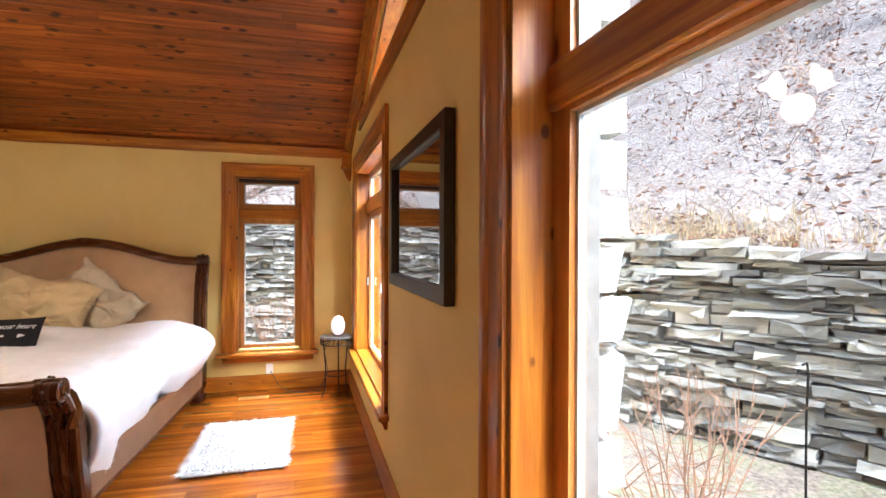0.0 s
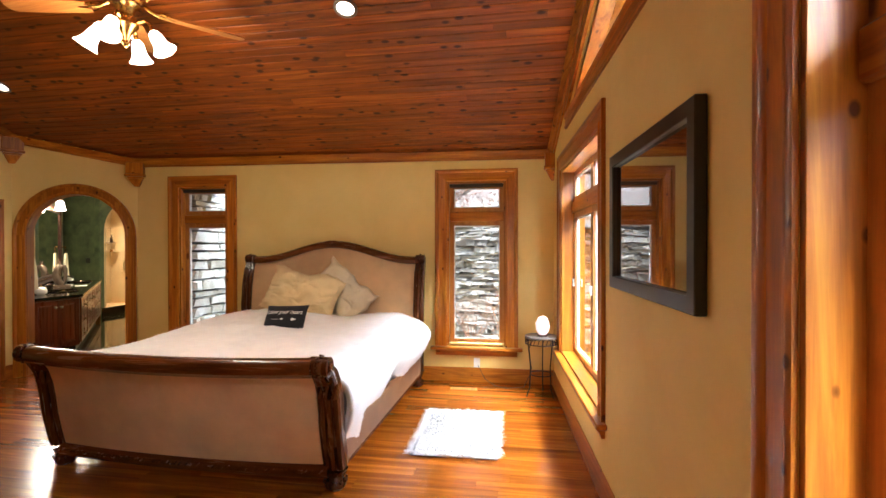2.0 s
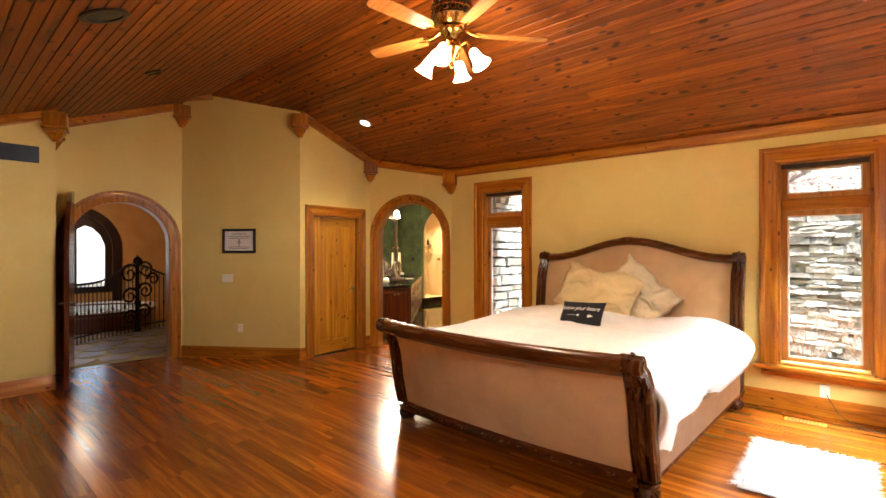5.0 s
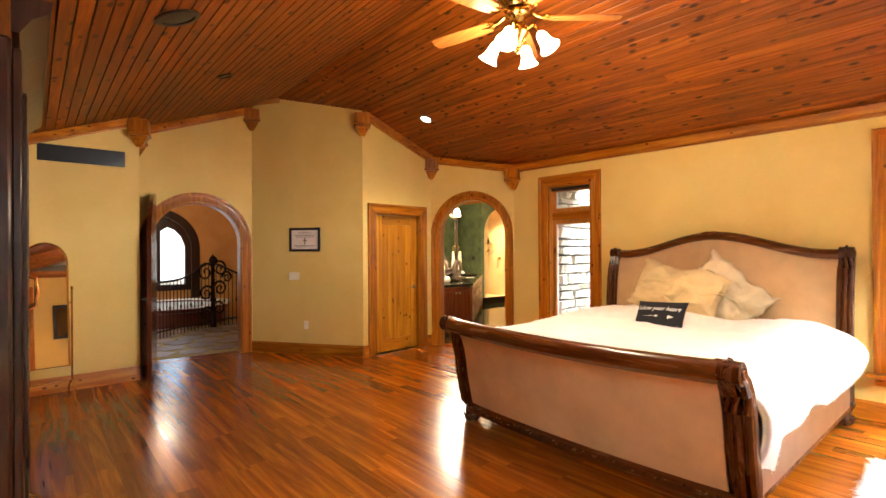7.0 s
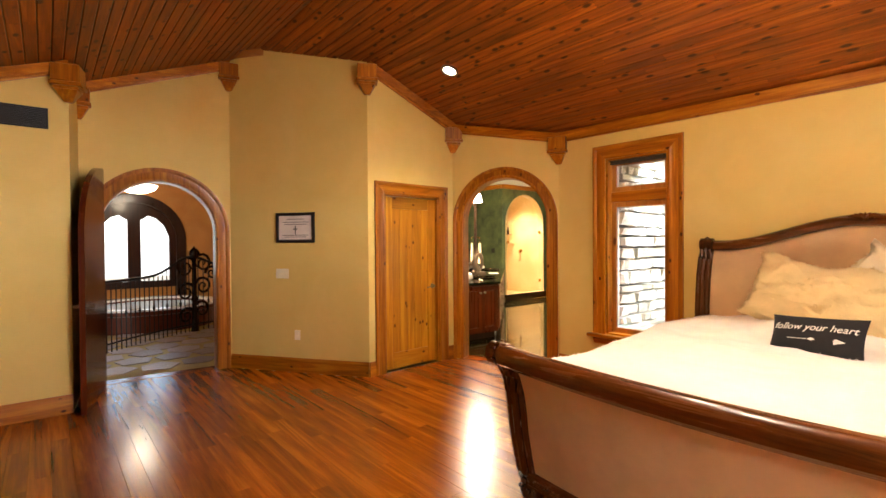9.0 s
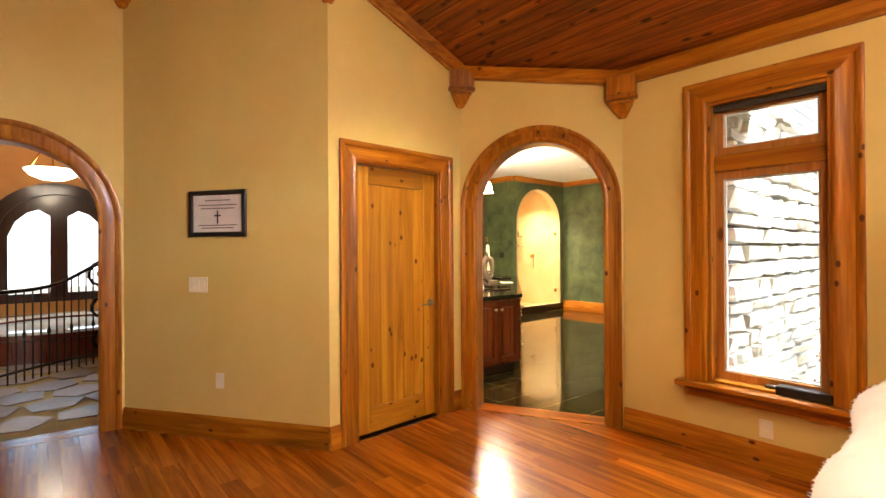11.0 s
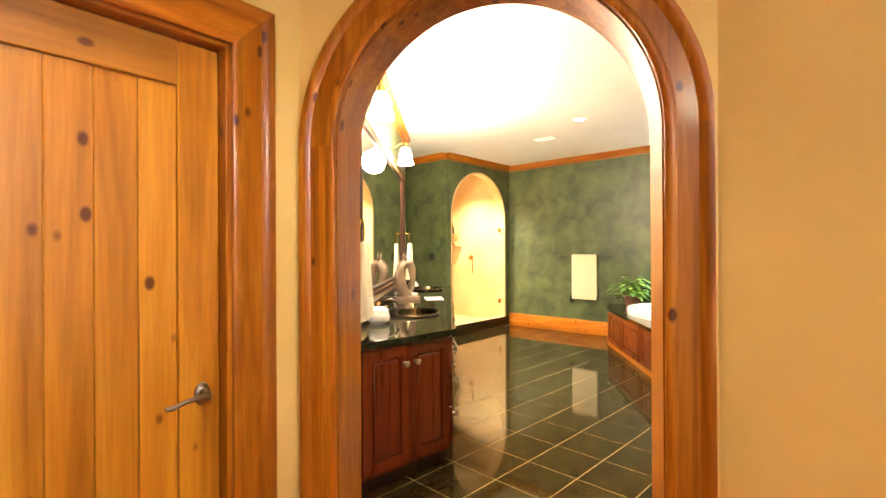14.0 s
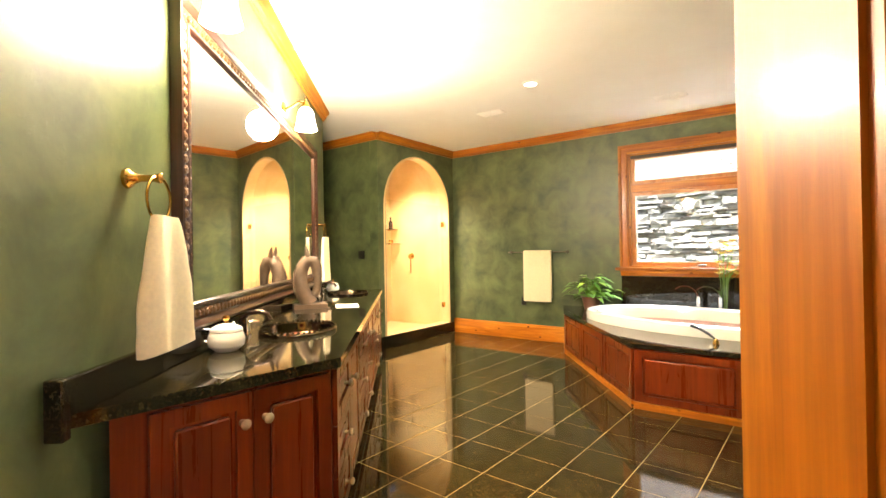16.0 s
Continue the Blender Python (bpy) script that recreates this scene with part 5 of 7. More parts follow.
# ---- shag rug ----
u = thing("shag_rug", pose(0.49, 4.40, 0.004, 0, 0, 1.5), "small white shag rug on the plank floor", "rug")
RWD, RLN = 0.335, 0.47
b = bmesh.new()
box(b, -RWD, RWD, -RLN, RLN, 0.0, 0.006)
part("backing", b, M_RUG, u)
b = bmesh.new()
r = random.Random(21)
for i in range(9000):
    x, y = r.uniform(-RWD, RWD), r.uniform(-RLN, RLN)
    out = Vector((x / RWD, y / RLN, 0))
    e = max(abs(x) / RWD, abs(y) / RLN)
    d = Vector((r.uniform(-1, 1), r.uniform(-1, 1), 0)) * 0.6 + (out if e > 0.9 else Vector((0, 0, 0)))
    L, w = r.uniform(0.03, 0.055), 0.0035
    p = Vector((x, y, 0.005))
    k = p + Vector((d.x * 0.012, d.y * 0.012, 0.02))
    q = p + Vector((d.x * L, d.y * L, r.uniform(0.012, 0.032)))
    s = Vector((-d.y, d.x, 0)).normalized() * w if d.length > 0.01 else Vector((w, 0, 0))
    v = [b.verts.new(c) for c in (p - s, p + s, k + s, k - s, q)]
    b.faces.new(v[:4])
    b.faces.new((v[3], v[2], v[4]))
part("shag", b, M_RUG, u, "", False)

# ---- corner table with the salt lamp ----
u = thing("corner_table", pose(1.23, 5.56, 0) @ Matrix.Diagonal((1, 1, 1.07, 1)), "small round wrought-iron table with a mosaic top", "table")
b = bmesh.new()
lathe(b, [(0, 0.585), (0.165, 0.585), (0.172, 0.592), (0.17, 0.605), (0, 0.607)], 32)
part("tabletop", b, granite("mosaic_top", rgb(52, 44, 40), rgb(150, 140, 128), 0.4), u)
b = bmesh.new()
tube(b, [(0.168 * math.cos(a), 0.168 * math.sin(a), 0.53) for a in (k * 0.2618 for k in range(24))], 0.006, 6, True)
for k in range(24):
    a = k * 0.2618
    tube(b, [(0.168 * math.cos(a), 0.168 * math.sin(a), 0.53), (0.168 * math.cos(a + 0.13), 0.168 * math.sin(a + 0.13), 0.586)], 0.004, 5)
part("apron_ring", b, M_IRON, u)
for k in range(3):
    a = radians(80 + 120 * k)
    b = bmesh.new()
    tube(b, [(0.15 * math.cos(a), 0.15 * math.sin(a), 0.585), (0.12 * math.cos(a), 0.12 * math.sin(a), 0.3), (0.13 * math.cos(a), 0.13 * math.sin(a), 0.08), (0.165 * math.cos(a), 0.165 * math.sin(a), 0.0)], 0.007, 7)
    part("leg", b, M_IRON, u)
b = bmesh.new()
tube(b, [(0.118 * math.cos(k * 0.2618), 0.118 * math.sin(k * 0.2618), 0.22) for k in range(24)], 0.005, 6, True)
part("brace", b, M_IRON, u)
b = bmesh.new()
bmesh.ops.create_icosphere(b, subdivisions=4, radius=1)
for v in b.verts:
    n = v.co.normalized()
    v.co = Vector((n.x * 0.072, n.y * 0.072, 0.105 + n.z * 0.105)) * (1 + 0.07 * noise.noise(n * 3))
    v.co.z = max(v.co.z, 0.004)
salt = thing("salt_lamp", pose(1.245, 5.54, 0.651), "glowing pale pink salt crystal lamp on the corner table", "lamp")
part("crystal", b, M_SALT, salt)
b = bmesh.new()
lathe(b, [(0, 0), (0.055, 0), (0.05, 0.012), (0, 0.012)], 20)
part("base", b, M_DARKWOOD, salt)
b = bmesh.new()
tube(b, [(1.18, 5.62, 0.66), (1.10, 5.76, 0.45), (1.14, 5.82, 0.2), (1.05, 5.80, 0.012), (0.85, 5.72, 0.012), (0.72, 5.80, 0.012), (0.6, 5.93, 0.05), (0.51, 5.975, 0.2)], 0.004, 6)
solo("power_cord", b, M_BLACK, "thin black lamp cord on the floor by the wall", "cord")
u = thing("floor_register", pose(0.38, 5.66, 0), "brown slotted floor register near the wall", "vent")
part("plate", cbox(-0.15, 0.15, -0.05, 0.05, 0.001, 0.006, 0.001), M_TRIM_H, u)
for k in range(10):
    part("slot", cbox(-0.125 + k * 0.026, -0.112 + k * 0.026, -0.035, 0.035, 0.0062, 0.0072, 0), M_BLACK, u)
b = cbox(-0.14, 0.14, -0.045, 0.045, 0, 0.055, 0.006)
u = part("media_box", b, M_BLACK)
u.matrix_world = pose(-2.86, 5.955, WZ0 + 0.03 + 0.09)
tagged(u, "small black box on the window sill", "box")

# ---- cheval mirror ----
u = thing("cheval_mirror", pose(-5.40, 0.56, 0, 0, 0, 95) @ Matrix.Diagonal((0.86, 1, 1, 1)), "brass cheval mirror with an arched glass on scrolled feet", "mirror")
lp = arch_loop(-0.20, 0.20, 0.38, 1.60)
b = bmesh.new()
slab(b, [lp], -0.004, 0.004)
bmesh.ops.transform(b, matrix=Matrix.Translation((0, 0, 1)) @ pose(0, 0, 0, -7, 0, 0) @ Matrix.Translation((0, 0, -1)), verts=b.verts)
gl = part("glass", b, M_MIRROR, u)
b = bmesh.new()
tube(b, [(x, 0, z) for x, z in lp], 0.012, 8, True)
bmesh.ops.transform(b, matrix=Matrix.Translation((0, 0, 1)) @ pose(0, 0, 0, -7, 0, 0) @ Matrix.Translation((0, 0, -1)), verts=b.verts)
part("glass_frame", b, M_BRASS, u)
for s in (-1, 1):
    b = bmesh.new()
    tube(b, [(s * 0.235, 0, 0.2), (s * 0.235, 0, 1.12)], 0.011, 8)
    lathe(b, [(0, 1.12), (0.016, 1.13), (0.012, 1.16), (0, 1.17)], 10, pose(s * 0.235, 0, 0))
    tube(b, [(s * 0.235, 0, 1.0), (s * 0.2, 0, 1.0)], 0.008, 6)
    part("upright", b, M_BRASS, u)
    for q in (-1, 1):
        b = bmesh.new()
        tube(b, [(s * 0.235, 0, 0.22), (s * 0.235, q * 0.05, 0.2), (s * 0.235, q * 0.14, 0.16), (s * 0.235, q * 0.2, 0.12), (s * 0.235, q * 0.215, 0.02), (s * 0.235, q * 0.215, 0.0)], 0.010, 8)
        part("foot", b, M_BRASS, u)
b = bmesh.new()
tube(b, [(-0.235, 0, 0.22), (0.235, 0, 0.22)], 0.010, 8)
part("stretcher", b, M_BRASS, u)

# ---- armoire by the south wall ----
u = thing("armoire", pose(-2.2, 0.44, 0), "tall dark carved wooden armoire with brass pulls", "wardrobe")
part("body", cbox(-0.86, 0.86, -0.60, -0.03, 0.1, 2.18, 0.01), M_DARKWOOD, u)
part("plinth", cbox(-0.90, 0.90, -0.62, 0.0, 0.0, 0.1, 0.015), M_DARKWOOD, u)
b = bmesh.new()
sweep(b, [(0, 0), (0.02, 0), (0.05, 0.05), (0.09, 0.08), (0.10, 0.12), (0, 0.12)], [((x, -0.03, 2.18), (0, 1, 0), (0, 0, 1)) for x in (-0.9, 0.9)])
part("cornice", b, M_DARKWOOD, u)
for s in (-1, 1):
    x0, x1 = (0.005, 0.84) if s > 0 else (-0.84, -0.005)
    for z0, z1 in ((0.14, 0.68), (0.70, 2.15)):
        dr = part("door", cbox(x0, x1, -0.029, -0.006, z0, z1, 0.004), M_DARKWOOD, u)
        part("raised_panel", cbox(x0 + 0.11, x1 - 0.11, -0.0055, 0.006, z0 + 0.11, z1 - 0.11, 0.01), M_DARKWOOD, dr)
        xx = x0 + 0.05 if s > 0 else x1 - 0.05
        zz = (z0 + z1) / 2 - 0.1
        b = bmesh.new()
        tube(b, [(xx, -0.005, zz - 0.08), (xx, 0.03, zz - 0.06), (xx, 0.035, zz), (xx, 0.03, zz + 0.06), (xx, -0.005, zz + 0.08)], [0.01, 0.007, 0.01, 0.007, 0.01], 8)
        part("pull", b, M_BRASS, dr)

# ---- bathroom trim ----
BASE_B = [(a * 1.2, z * 1.35) for a, z in BASE]
for p, q in ((ALC3, (SHX, BANGY)), ((SHX, FARY), (BX1, FARY)), ((BX1, FARY), (BX1, 6.2))):
    run("baseboard", BASE_B, p, q, 0.0, 0.0, M_TRIM_H, "stained pine baseboard on the green wall")
for p, q in ((VW0, VWE), (ALC3, (SHX, BANGY)), ((SHX, BANGY), (SHX, FARY)), ((SHX, FARY), (BX1, FARY)), ((BX1, FARY), (BX1, 6.2))):
    run("crown", CROWN, p, q, BZ - 0.1005, BZ - 0.1005, M_TRIM_H, "stained pine crown moulding under the white ceiling")
for nm, p in (("wall_bath_south", ((BX1, 6.2), (-4.06, 6.2))),):
    flat_wall(nm, p[0], p[1], [], M_GREEN, 0.05, label="mottled green plaster wall beside the arch")
window_unit("window_6", m_far, BWX[0] - SHX, BWX[1] - SHX, 0.98, 2.64, 0.12, 0.15, (2.03, 2.13), 1, 0.07, "wide pine window above the bathtub", 0.045)

# ---- shower ----
sx = SHX - 1.35
bm = bmesh.new()
box(bm, sx - 0.1, sx - 0.001, BANGY + 0.155, FARY, 0, BZ)
structure("shower_back", bm, M_TRAV, None, "cream travertine shower wall", "wall")
bm = bmesh.new()
box(bm, sx, SHX - 0.152, BANGY + 0.155, BANGY + 0.20, 0, BZ)
structure("shower_side", bm, M_TRAV, None, "cream travertine shower wall", "wall")
bm = bmesh.new()
box(bm, sx, SHX - 0.152, FARY - 0.06, FARY + 0.06, 0, BZ)
structure("shower_side", bm, M_TRAV, None, "cream travertine shower wall", "wall")
part_floor = structure("shower_floor", cbox(sx, SHX - 0.155, BANGY + 0.201, FARY - 0.061, 0.0, 0.08, 0), M_TRAV, None, "cream travertine shower floor", "floor")
u = thing("shower_curb", Matrix(), "black granite curb under the shower arch", "curb")
part("curb", cbox(SHX - 0.16, SHX + 0.012, BANGY + 0.03, FARY - 0.02, 0.0, 0.165, 0.006), M_BLACKGRAN, u)
u = thing("arch_lining", m_shower, "cream stone lining of the shower arch", "arch")
u["kind"] = "structure"
lp = arch_loop(0.11, 1.63, 0.166, 2.72)
b = bmesh.new()
slab(b, [lp, arch_loop(0.135, 1.605, 0.167, 2.695)], -0.004, 0.152)
part("lining", b, M_TRAV, u)
# tile joints of the shower back wall
M_JOINT = plain("pale_joint", rgb(176, 148, 104), 0.7)
u = thing("shower_joints", Matrix(), "thin joints of the travertine tiles", "grout")
u["kind"] = "structure"
for k in range(1, 7):
    part("joint", cbox(sx + 0.0005, sx + 0.002, BANGY + 0.05, FARY - 0.06, 0.08 + k * 0.42, 0.084 + k * 0.42, 0), M_JOINT, u)
for k in range(1, 4):
    part("joint", cbox(sx + 0.0005, sx + 0.0022, BANGY + 0.05 + k * 0.42, BANGY + 0.054 + k * 0.42, 0.08, BZ, 0), M_JOINT, u)
u = thing("glass_shower_door", pose(SHX - 0.10, 0, 0), "clear frameless glass shower door with brass hinges", "shower door")
g = part("pane", cbox(-0.005, 0.005, BANGY + 0.14, FARY - 0.13, 0.19, 2.05, 0.001), M_CLEAR, u)
g.visible_shadow = False
for z in (0.45, 1.75):
    part("hinge", cbox(-0.02, 0.02, FARY - 0.20, FARY - 0.118, z - 0.04, z + 0.04, 0.004), M_BRASS, u)
b = bmesh.new()
tube(b, [(0.006, BANGY + 0.72, 1.0), (0.05, BANGY + 0.72, 1.0), (0.05, BANGY + 0.72, 1.22), (0.006, BANGY + 0.72, 1.22)], 0.009, 8)
part("pull", b, M_BRASS, u)
for z, w in ((1.72, 0.20), (1.47, 0.26)):
    u = thing("shower_shelf", pose(sx + 0.002, FARY - 0.065, z), "small glass corner shelf in the shower", "shelf", "shower shelves")
    b = bmesh.new()
    prism(b, [(0, 0), (0, -w)] + [(w * math.sin(k), -w * math.cos(k)) for k in (0.3, 0.6, 0.9, 1.2)] + [(w, 0)], -0.008, 0.0)
    part("shelf_board", b, M_CLEAR, u)
    part("bracket", cbox(0.0, 0.05, -0.06, -0.045, -0.025, -0.0085, 0.003), M_BRASS, u)
b = bmesh.new()
lathe(b, [(0, 0), (0.035, 0), (0.037, 0.01), (0.035, 0.12), (0.014, 0.15), (0.012, 0.18), (0.018, 0.185), (0.016, 0.21), (0, 0.21)], 16)
solo("shampoo_bottle", b, plain("dark_brown_bottle", rgb(62, 36, 22), 0.25), "dark brown shampoo bottle on the shower shelf", "bottle", pose(sx + 0.07, FARY - 0.13, 1.7205))
b = bmesh.new()
lathe(b, [(0, 0), (0.03, 0), (0.04, 0.01), (0.04, 0.05), (0.03, 0.06), (0, 0.062)], 16)
solo("soap_dish", b, M_BRASS, "small brass soap dish on the lower shower shelf", "dish", pose(sx + 0.09, FARY - 0.15, 1.4705))
b = bmesh.new()
lathe(b, [(0, 0), (0.05, 0), (0.05, 0.01), (0.02, 0.015), (0.016, 0.06), (0.03, 0.075), (0, 0.08)], 18, pose(0, 0, 0, 90, 0, 0))
solo("shower_valve", b, M_BRASS, "round brass shower valve on the tiled wall", "valve", pose(-9.5, FARY - 0.0605, 1.24))

# ---- vanity ----
VD, VZ = 0.65, 0.88
A_, B_, C_, D_ = (0.615, -0.002), (1.225, -VD), (4.86, -VD), (4.78, -0.002)


def inset(pts, d):
    out = []
    n = len(pts)
    for i in range(n):
        p0, p1, p2 = Vector(pts[i - 1]), Vector(pts[i]), Vector(pts[(i + 1) % n])
        a, c = (p1 - p0).normalized(), (p2 - p1).normalized()
        na, nc = Vector((-a.y, a.x)), Vector((-c.y, c.x))
        k = (na + nc) / (1 + na.dot(nc))
        out.append(tuple(p1 + k * d))
    return out


van = thing("vanity_cabinet", m_van, "cherry wood vanity with raised panels and glass knobs", "cabinet")
poly = [A_, B_, C_, D_]
b = bmesh.new()
prism(b, inset(poly, 0.045), 0.10, VZ - 0.041)
part("body", b, M_CHERRY, van)
b = bmesh.new()
prism(b, inset(poly, 0.10), 0.0, 0.099)
part("toe_kick", b, M_DARKWOOD, van)
M_KNOB = plain("glass_knob", rgb(222, 206, 178), 0.1, 0.6, 0.05)


def panel_front(parent, m, x0, x1, z0, z1, knob, name="door"):
    b = bmesh.new()
    slab(b, [rect(x0, x1, z0, z1), rect(x0 + 0.055, x1 - 0.055, z0 + 0.055, z1 - 0.055)] if z1 - z0 > 0.16 else [rect(x0, x1, z0, z1)], -0.022, -0.001)
    bmesh.ops.transform(b, matrix=m, verts=b.verts)
    d = part(name, b, M_CHERRY, parent)
    if z1 - z0 > 0.16:
        b = cbox(x0 + 0.07, x1 - 0.07, -0.019, -0.006, z0 + 0.07, z1 - 0.07, 0.01)
        box(b, x0 + 0.052, x1 - 0.052, -0.006, -0.002, z0 + 0.052, z1 - 0.052)
        bmesh.ops.transform(b, matrix=m, verts=b.verts)
        part("raised_panel", b, M_CHERRY, d)
    if knob:
        b = bmesh.new()
        lathe(b, [(0, 0), (0.012, 0), (0.008, 0.008), (0.007, 0.015), (0.018, 0.024), (0.019, 0.034), (0.010, 0.042), (0, 0.043)], 14, m @ pose(knob[0], -0.0225, knob[1], 90, 0, 0))
        part("knob", b, M_KNOB, d)


ia = inset(poly, 0.044)
me, ne = along(ia[0], ia[1])
e0 = 0.10
half = (ne - e0 - 0.02) / 2
panel_front(van, me, e0, e0 + half - 0.002, 0.13, VZ - 0.06, (e0 + half - 0.04, 0.72))
panel_front(van, me, e0 + half + 0.002, ne - 0.02, 0.13, VZ - 0.06, (e0 + half + 0.045, 0.72))
mf, nf = along(ia[1], ia[2])
x = 0.02
k = 0
while x < nf - 0.3:
    w = 0.46
    if k % 3 == 1:
        panel_front(van, mf, x, x + w - 0.006, 0.13, VZ - 0.06, (x + 0.05, 0.66))
    else:
        for z0, z1 in ((0.13, 0.36), (0.366, 0.58), (0.586, VZ - 0.06)):
            panel_front(van, mf, x, x + w - 0.006, z0, z1, (x + w / 2, (z0 + z1) / 2), "drawer")
    x += w
    k += 1

top = thing("granite_counter", m_van, "polished black granite vanity counter with a backsplash", "countertop")
b = bmesh.new()


def ell(cx, cy, a, c, n=36):
    return [(cx + a * math.cos(2 * math.pi * i / n), cy + c * math.sin(2 * math.pi * i / n)) for i in range(n)]


SINKS = ((1.955, -0.32), (4.30, -0.32))
loops = [poly] + [ell(x, y, 0.235, 0.185) for x, y in SINKS]
slab(b, loops, -VZ, -(VZ - 0.04))
bmesh.ops.transform(b, matrix=Matrix(((1, 0, 0, 0), (0, 0, 1, 0), (0, -1, 0, 0), (0, 0, 0, 1))), verts=b.verts)
bmesh.ops.recalc_face_normals(b, faces=b.faces)
part("slab", b, M_BLACKGRAN, top)
part("backsplash", cbox(A_[0] - 0.055, D_[0] - 0.03, -0.026, -0.002, VZ + 0.001, VZ + 0.105, 0.004), M_BLACKGRAN, top)
part("end_block", cbox(A_[0] - 0.09, A_[0] - 0.056, -0.05, -0.002, VZ - 0.045, VZ + 0.115, 0.004), M_BLACKGRAN, top)

M_SINK = plain("bronze_metal_sink", rgb(92, 80, 64), 0.12, 1.0, 0.1)
for x, y in SINKS:
    u = thing("vanity_sink", m_van @ pose(x, y, VZ), "oval dark polished metal sink set in the counter", "sink", "vanity sinks")
    b = bmesh.new()
    lathe(b, [(0.262, 0.002), (0.262, 0.012), (0.25, 0.02), (0.228, 0.014), (0.222, 0.0), (0.21, -0.06), (0.15, -0.12), (0.03, -0.135), (0, -0.135)], 40, None, 1.0, 0.8)
    part("basin", b, M_SINK, u)
    b = bmesh.new()
    for i in range(46):
        a = i * 2 * math.pi / 46
        lathe(b, [(0, 0), (0.009, 0.002), (0.006, 0.009), (0, 0.010)], 6, pose(0.246 * math.cos(a), 0.8 * 0.246 * math.sin(a), 0.017))
    part("beaded_rim", b, M_SINK, u)
    b = bmesh.new()
    lathe(b, [(0, -0.134), (0.02, -0.134), (0.022, -0.131), (0, -0.130)], 14)
    part("drain", b, M_BRASS, u)
    f = thing("faucet", m_van @ pose(x - 0.2, -0.075, VZ), "dark bronze gooseneck faucet with two lever handles", "faucet", "vanity faucets")
    b = bmesh.new()
    lathe(b, [(0, 0.001), (0.028, 0.001), (0.026, 0.012), (0.016, 0.02), (0.014, 0.06), (0, 0.06)], 16)
    tube(b, [(0, 0, 0.05), (0, -0.005, 0.09), (0, -0.04, 0.125), (0, -0.09, 0.135), (0, -0.135, 0.12), (0, -0.15, 0.09)], [0.014, 0.013, 0.013, 0.012, 0.012, 0.014], 10)
    part("spout", b, plain("oiled_bronze", rgb(70, 54, 44), 0.2, 0.9), f)
    for s in (-1, 1):
        b = bmesh.new()
        lathe(b, [(0, 0.001), (0.024, 0.001), (0.02, 0.014), (0.013, 0.03), (0.016, 0.055), (0.010, 0.068), (0.006, 0.085), (0.009, 0.095), (0, 0.10)], 14, pose(s * 0.105, 0, 0))
        tube(b, [(s * 0.105, 0, 0.06), (s * 0.13, -0.02, 0.066), (s * 0.15, -0.045, 0.064)], [0.008, 0.006, 0.007], 8)
        part("handle", b, M_CHROME, f)


def bowl_jar(m, s, label):
    u = thing("ceramic_jar", m, label, "jar")
    b = bmesh.new()
    lathe(b, [(0, 0.0005), (0.04 * s, 0.0005), (0.062 * s, 0.02 * s), (0.066 * s, 0.045 * s), (0.058 * s, 0.07 * s), (0.05 * s, 0.075 * s), (0, 0.075 * s)], 24)
    j = part("body", b, M_PORCELAIN, u)
    b = bmesh.new()
    lathe(b, [(0.058 * s, 0.0755 * s), (0.055 * s, 0.085 * s), (0.03 * s, 0.098 * s), (0.01 * s, 0.102 * s), (0, 0.102 * s)], 24)
    part("lid", b, M_PORCELAIN, u)
    b = bmesh.new()
    lathe(b, [(0, 0.1022 * s), (0.01 * s, 0.1025 * s), (0.008 * s, 0.112 * s), (0.014 * s, 0.12 * s), (0.01 * s, 0.13 * s), (0, 0.132 * s)], 12)
    part("knob", b, M_BRASS, u)


bowl_jar(m_van @ pose(1.44, -0.12, VZ), 1.2, "round white ceramic jar with a brass knob on the counter")
bowl_jar(m_van @ pose(4.60, -0.12, VZ), 1.1, "small white ceramic jar by the second sink")

# carved horse-head sculpture, one plain mesh
b = bmesh.new()
box(b, -0.11, 0.11, -0.07, 0.07, 0.0005, 0.03)
neck = [((0.0, 0, 0.03), 0.055), ((-0.035, 0, 0.09), 0.05), ((-0.056, 0, 0.16), 0.047), ((-0.058, 0, 0.23), 0.043), ((-0.042, 0, 0.29), 0.041), ((-0.01, 0, 0.33), 0.040), ((0.026, 0, 0.325), 0.040), ((0.046, 0, 0.28), 0.037), ((0.054, 0, 0.22), 0.030), ((0.054, 0, 0.165), 0.026), ((0.046, 0, 0.12), 0.028), ((0.028, 0, 0.08), 0.03)]
tube(b, [p for p, _ in neck], [r for _, r in neck], 14)
for s in (-1, 1):
    tube(b, [(-0.012, s * 0.022, 0.355), (-0.018, s * 0.028, 0.39), (-0.024, s * 0.026, 0.425)], [0.017, 0.014, 0.003], 7)
for i in range(16):
    t = i / 15
    k = min(int(t * 6), 5)
    px, pz = -0.02 - 0.078 * math.sin(0.5 + t * 2.2), 0.07 + 0.27 * t
    tube(b, [(px + 0.02, 0.012, pz + 0.01), (px - 0.006, 0.016, pz - 0.02), (px + 0.004, 0.02, pz - 0.055)], [0.02, 0.013, 0.003], 6)
bmesh.ops.transform(b, matrix=Matrix.Scale(1.14, 4), verts=b.verts)
solo("horse_sculpture", b, plain("carved_greywood", rgb(98, 80, 62), 0.5, 0, 0.35, 9, 0.6), "carved brown horse head sculpture on a square base", "sculpture", m_van @ pose(3.06, -0.17, VZ, 0, 0, -72))
b = cbox(-0.13, 0.13, -0.09, 0.09, 0.0006, 0.004, 0)
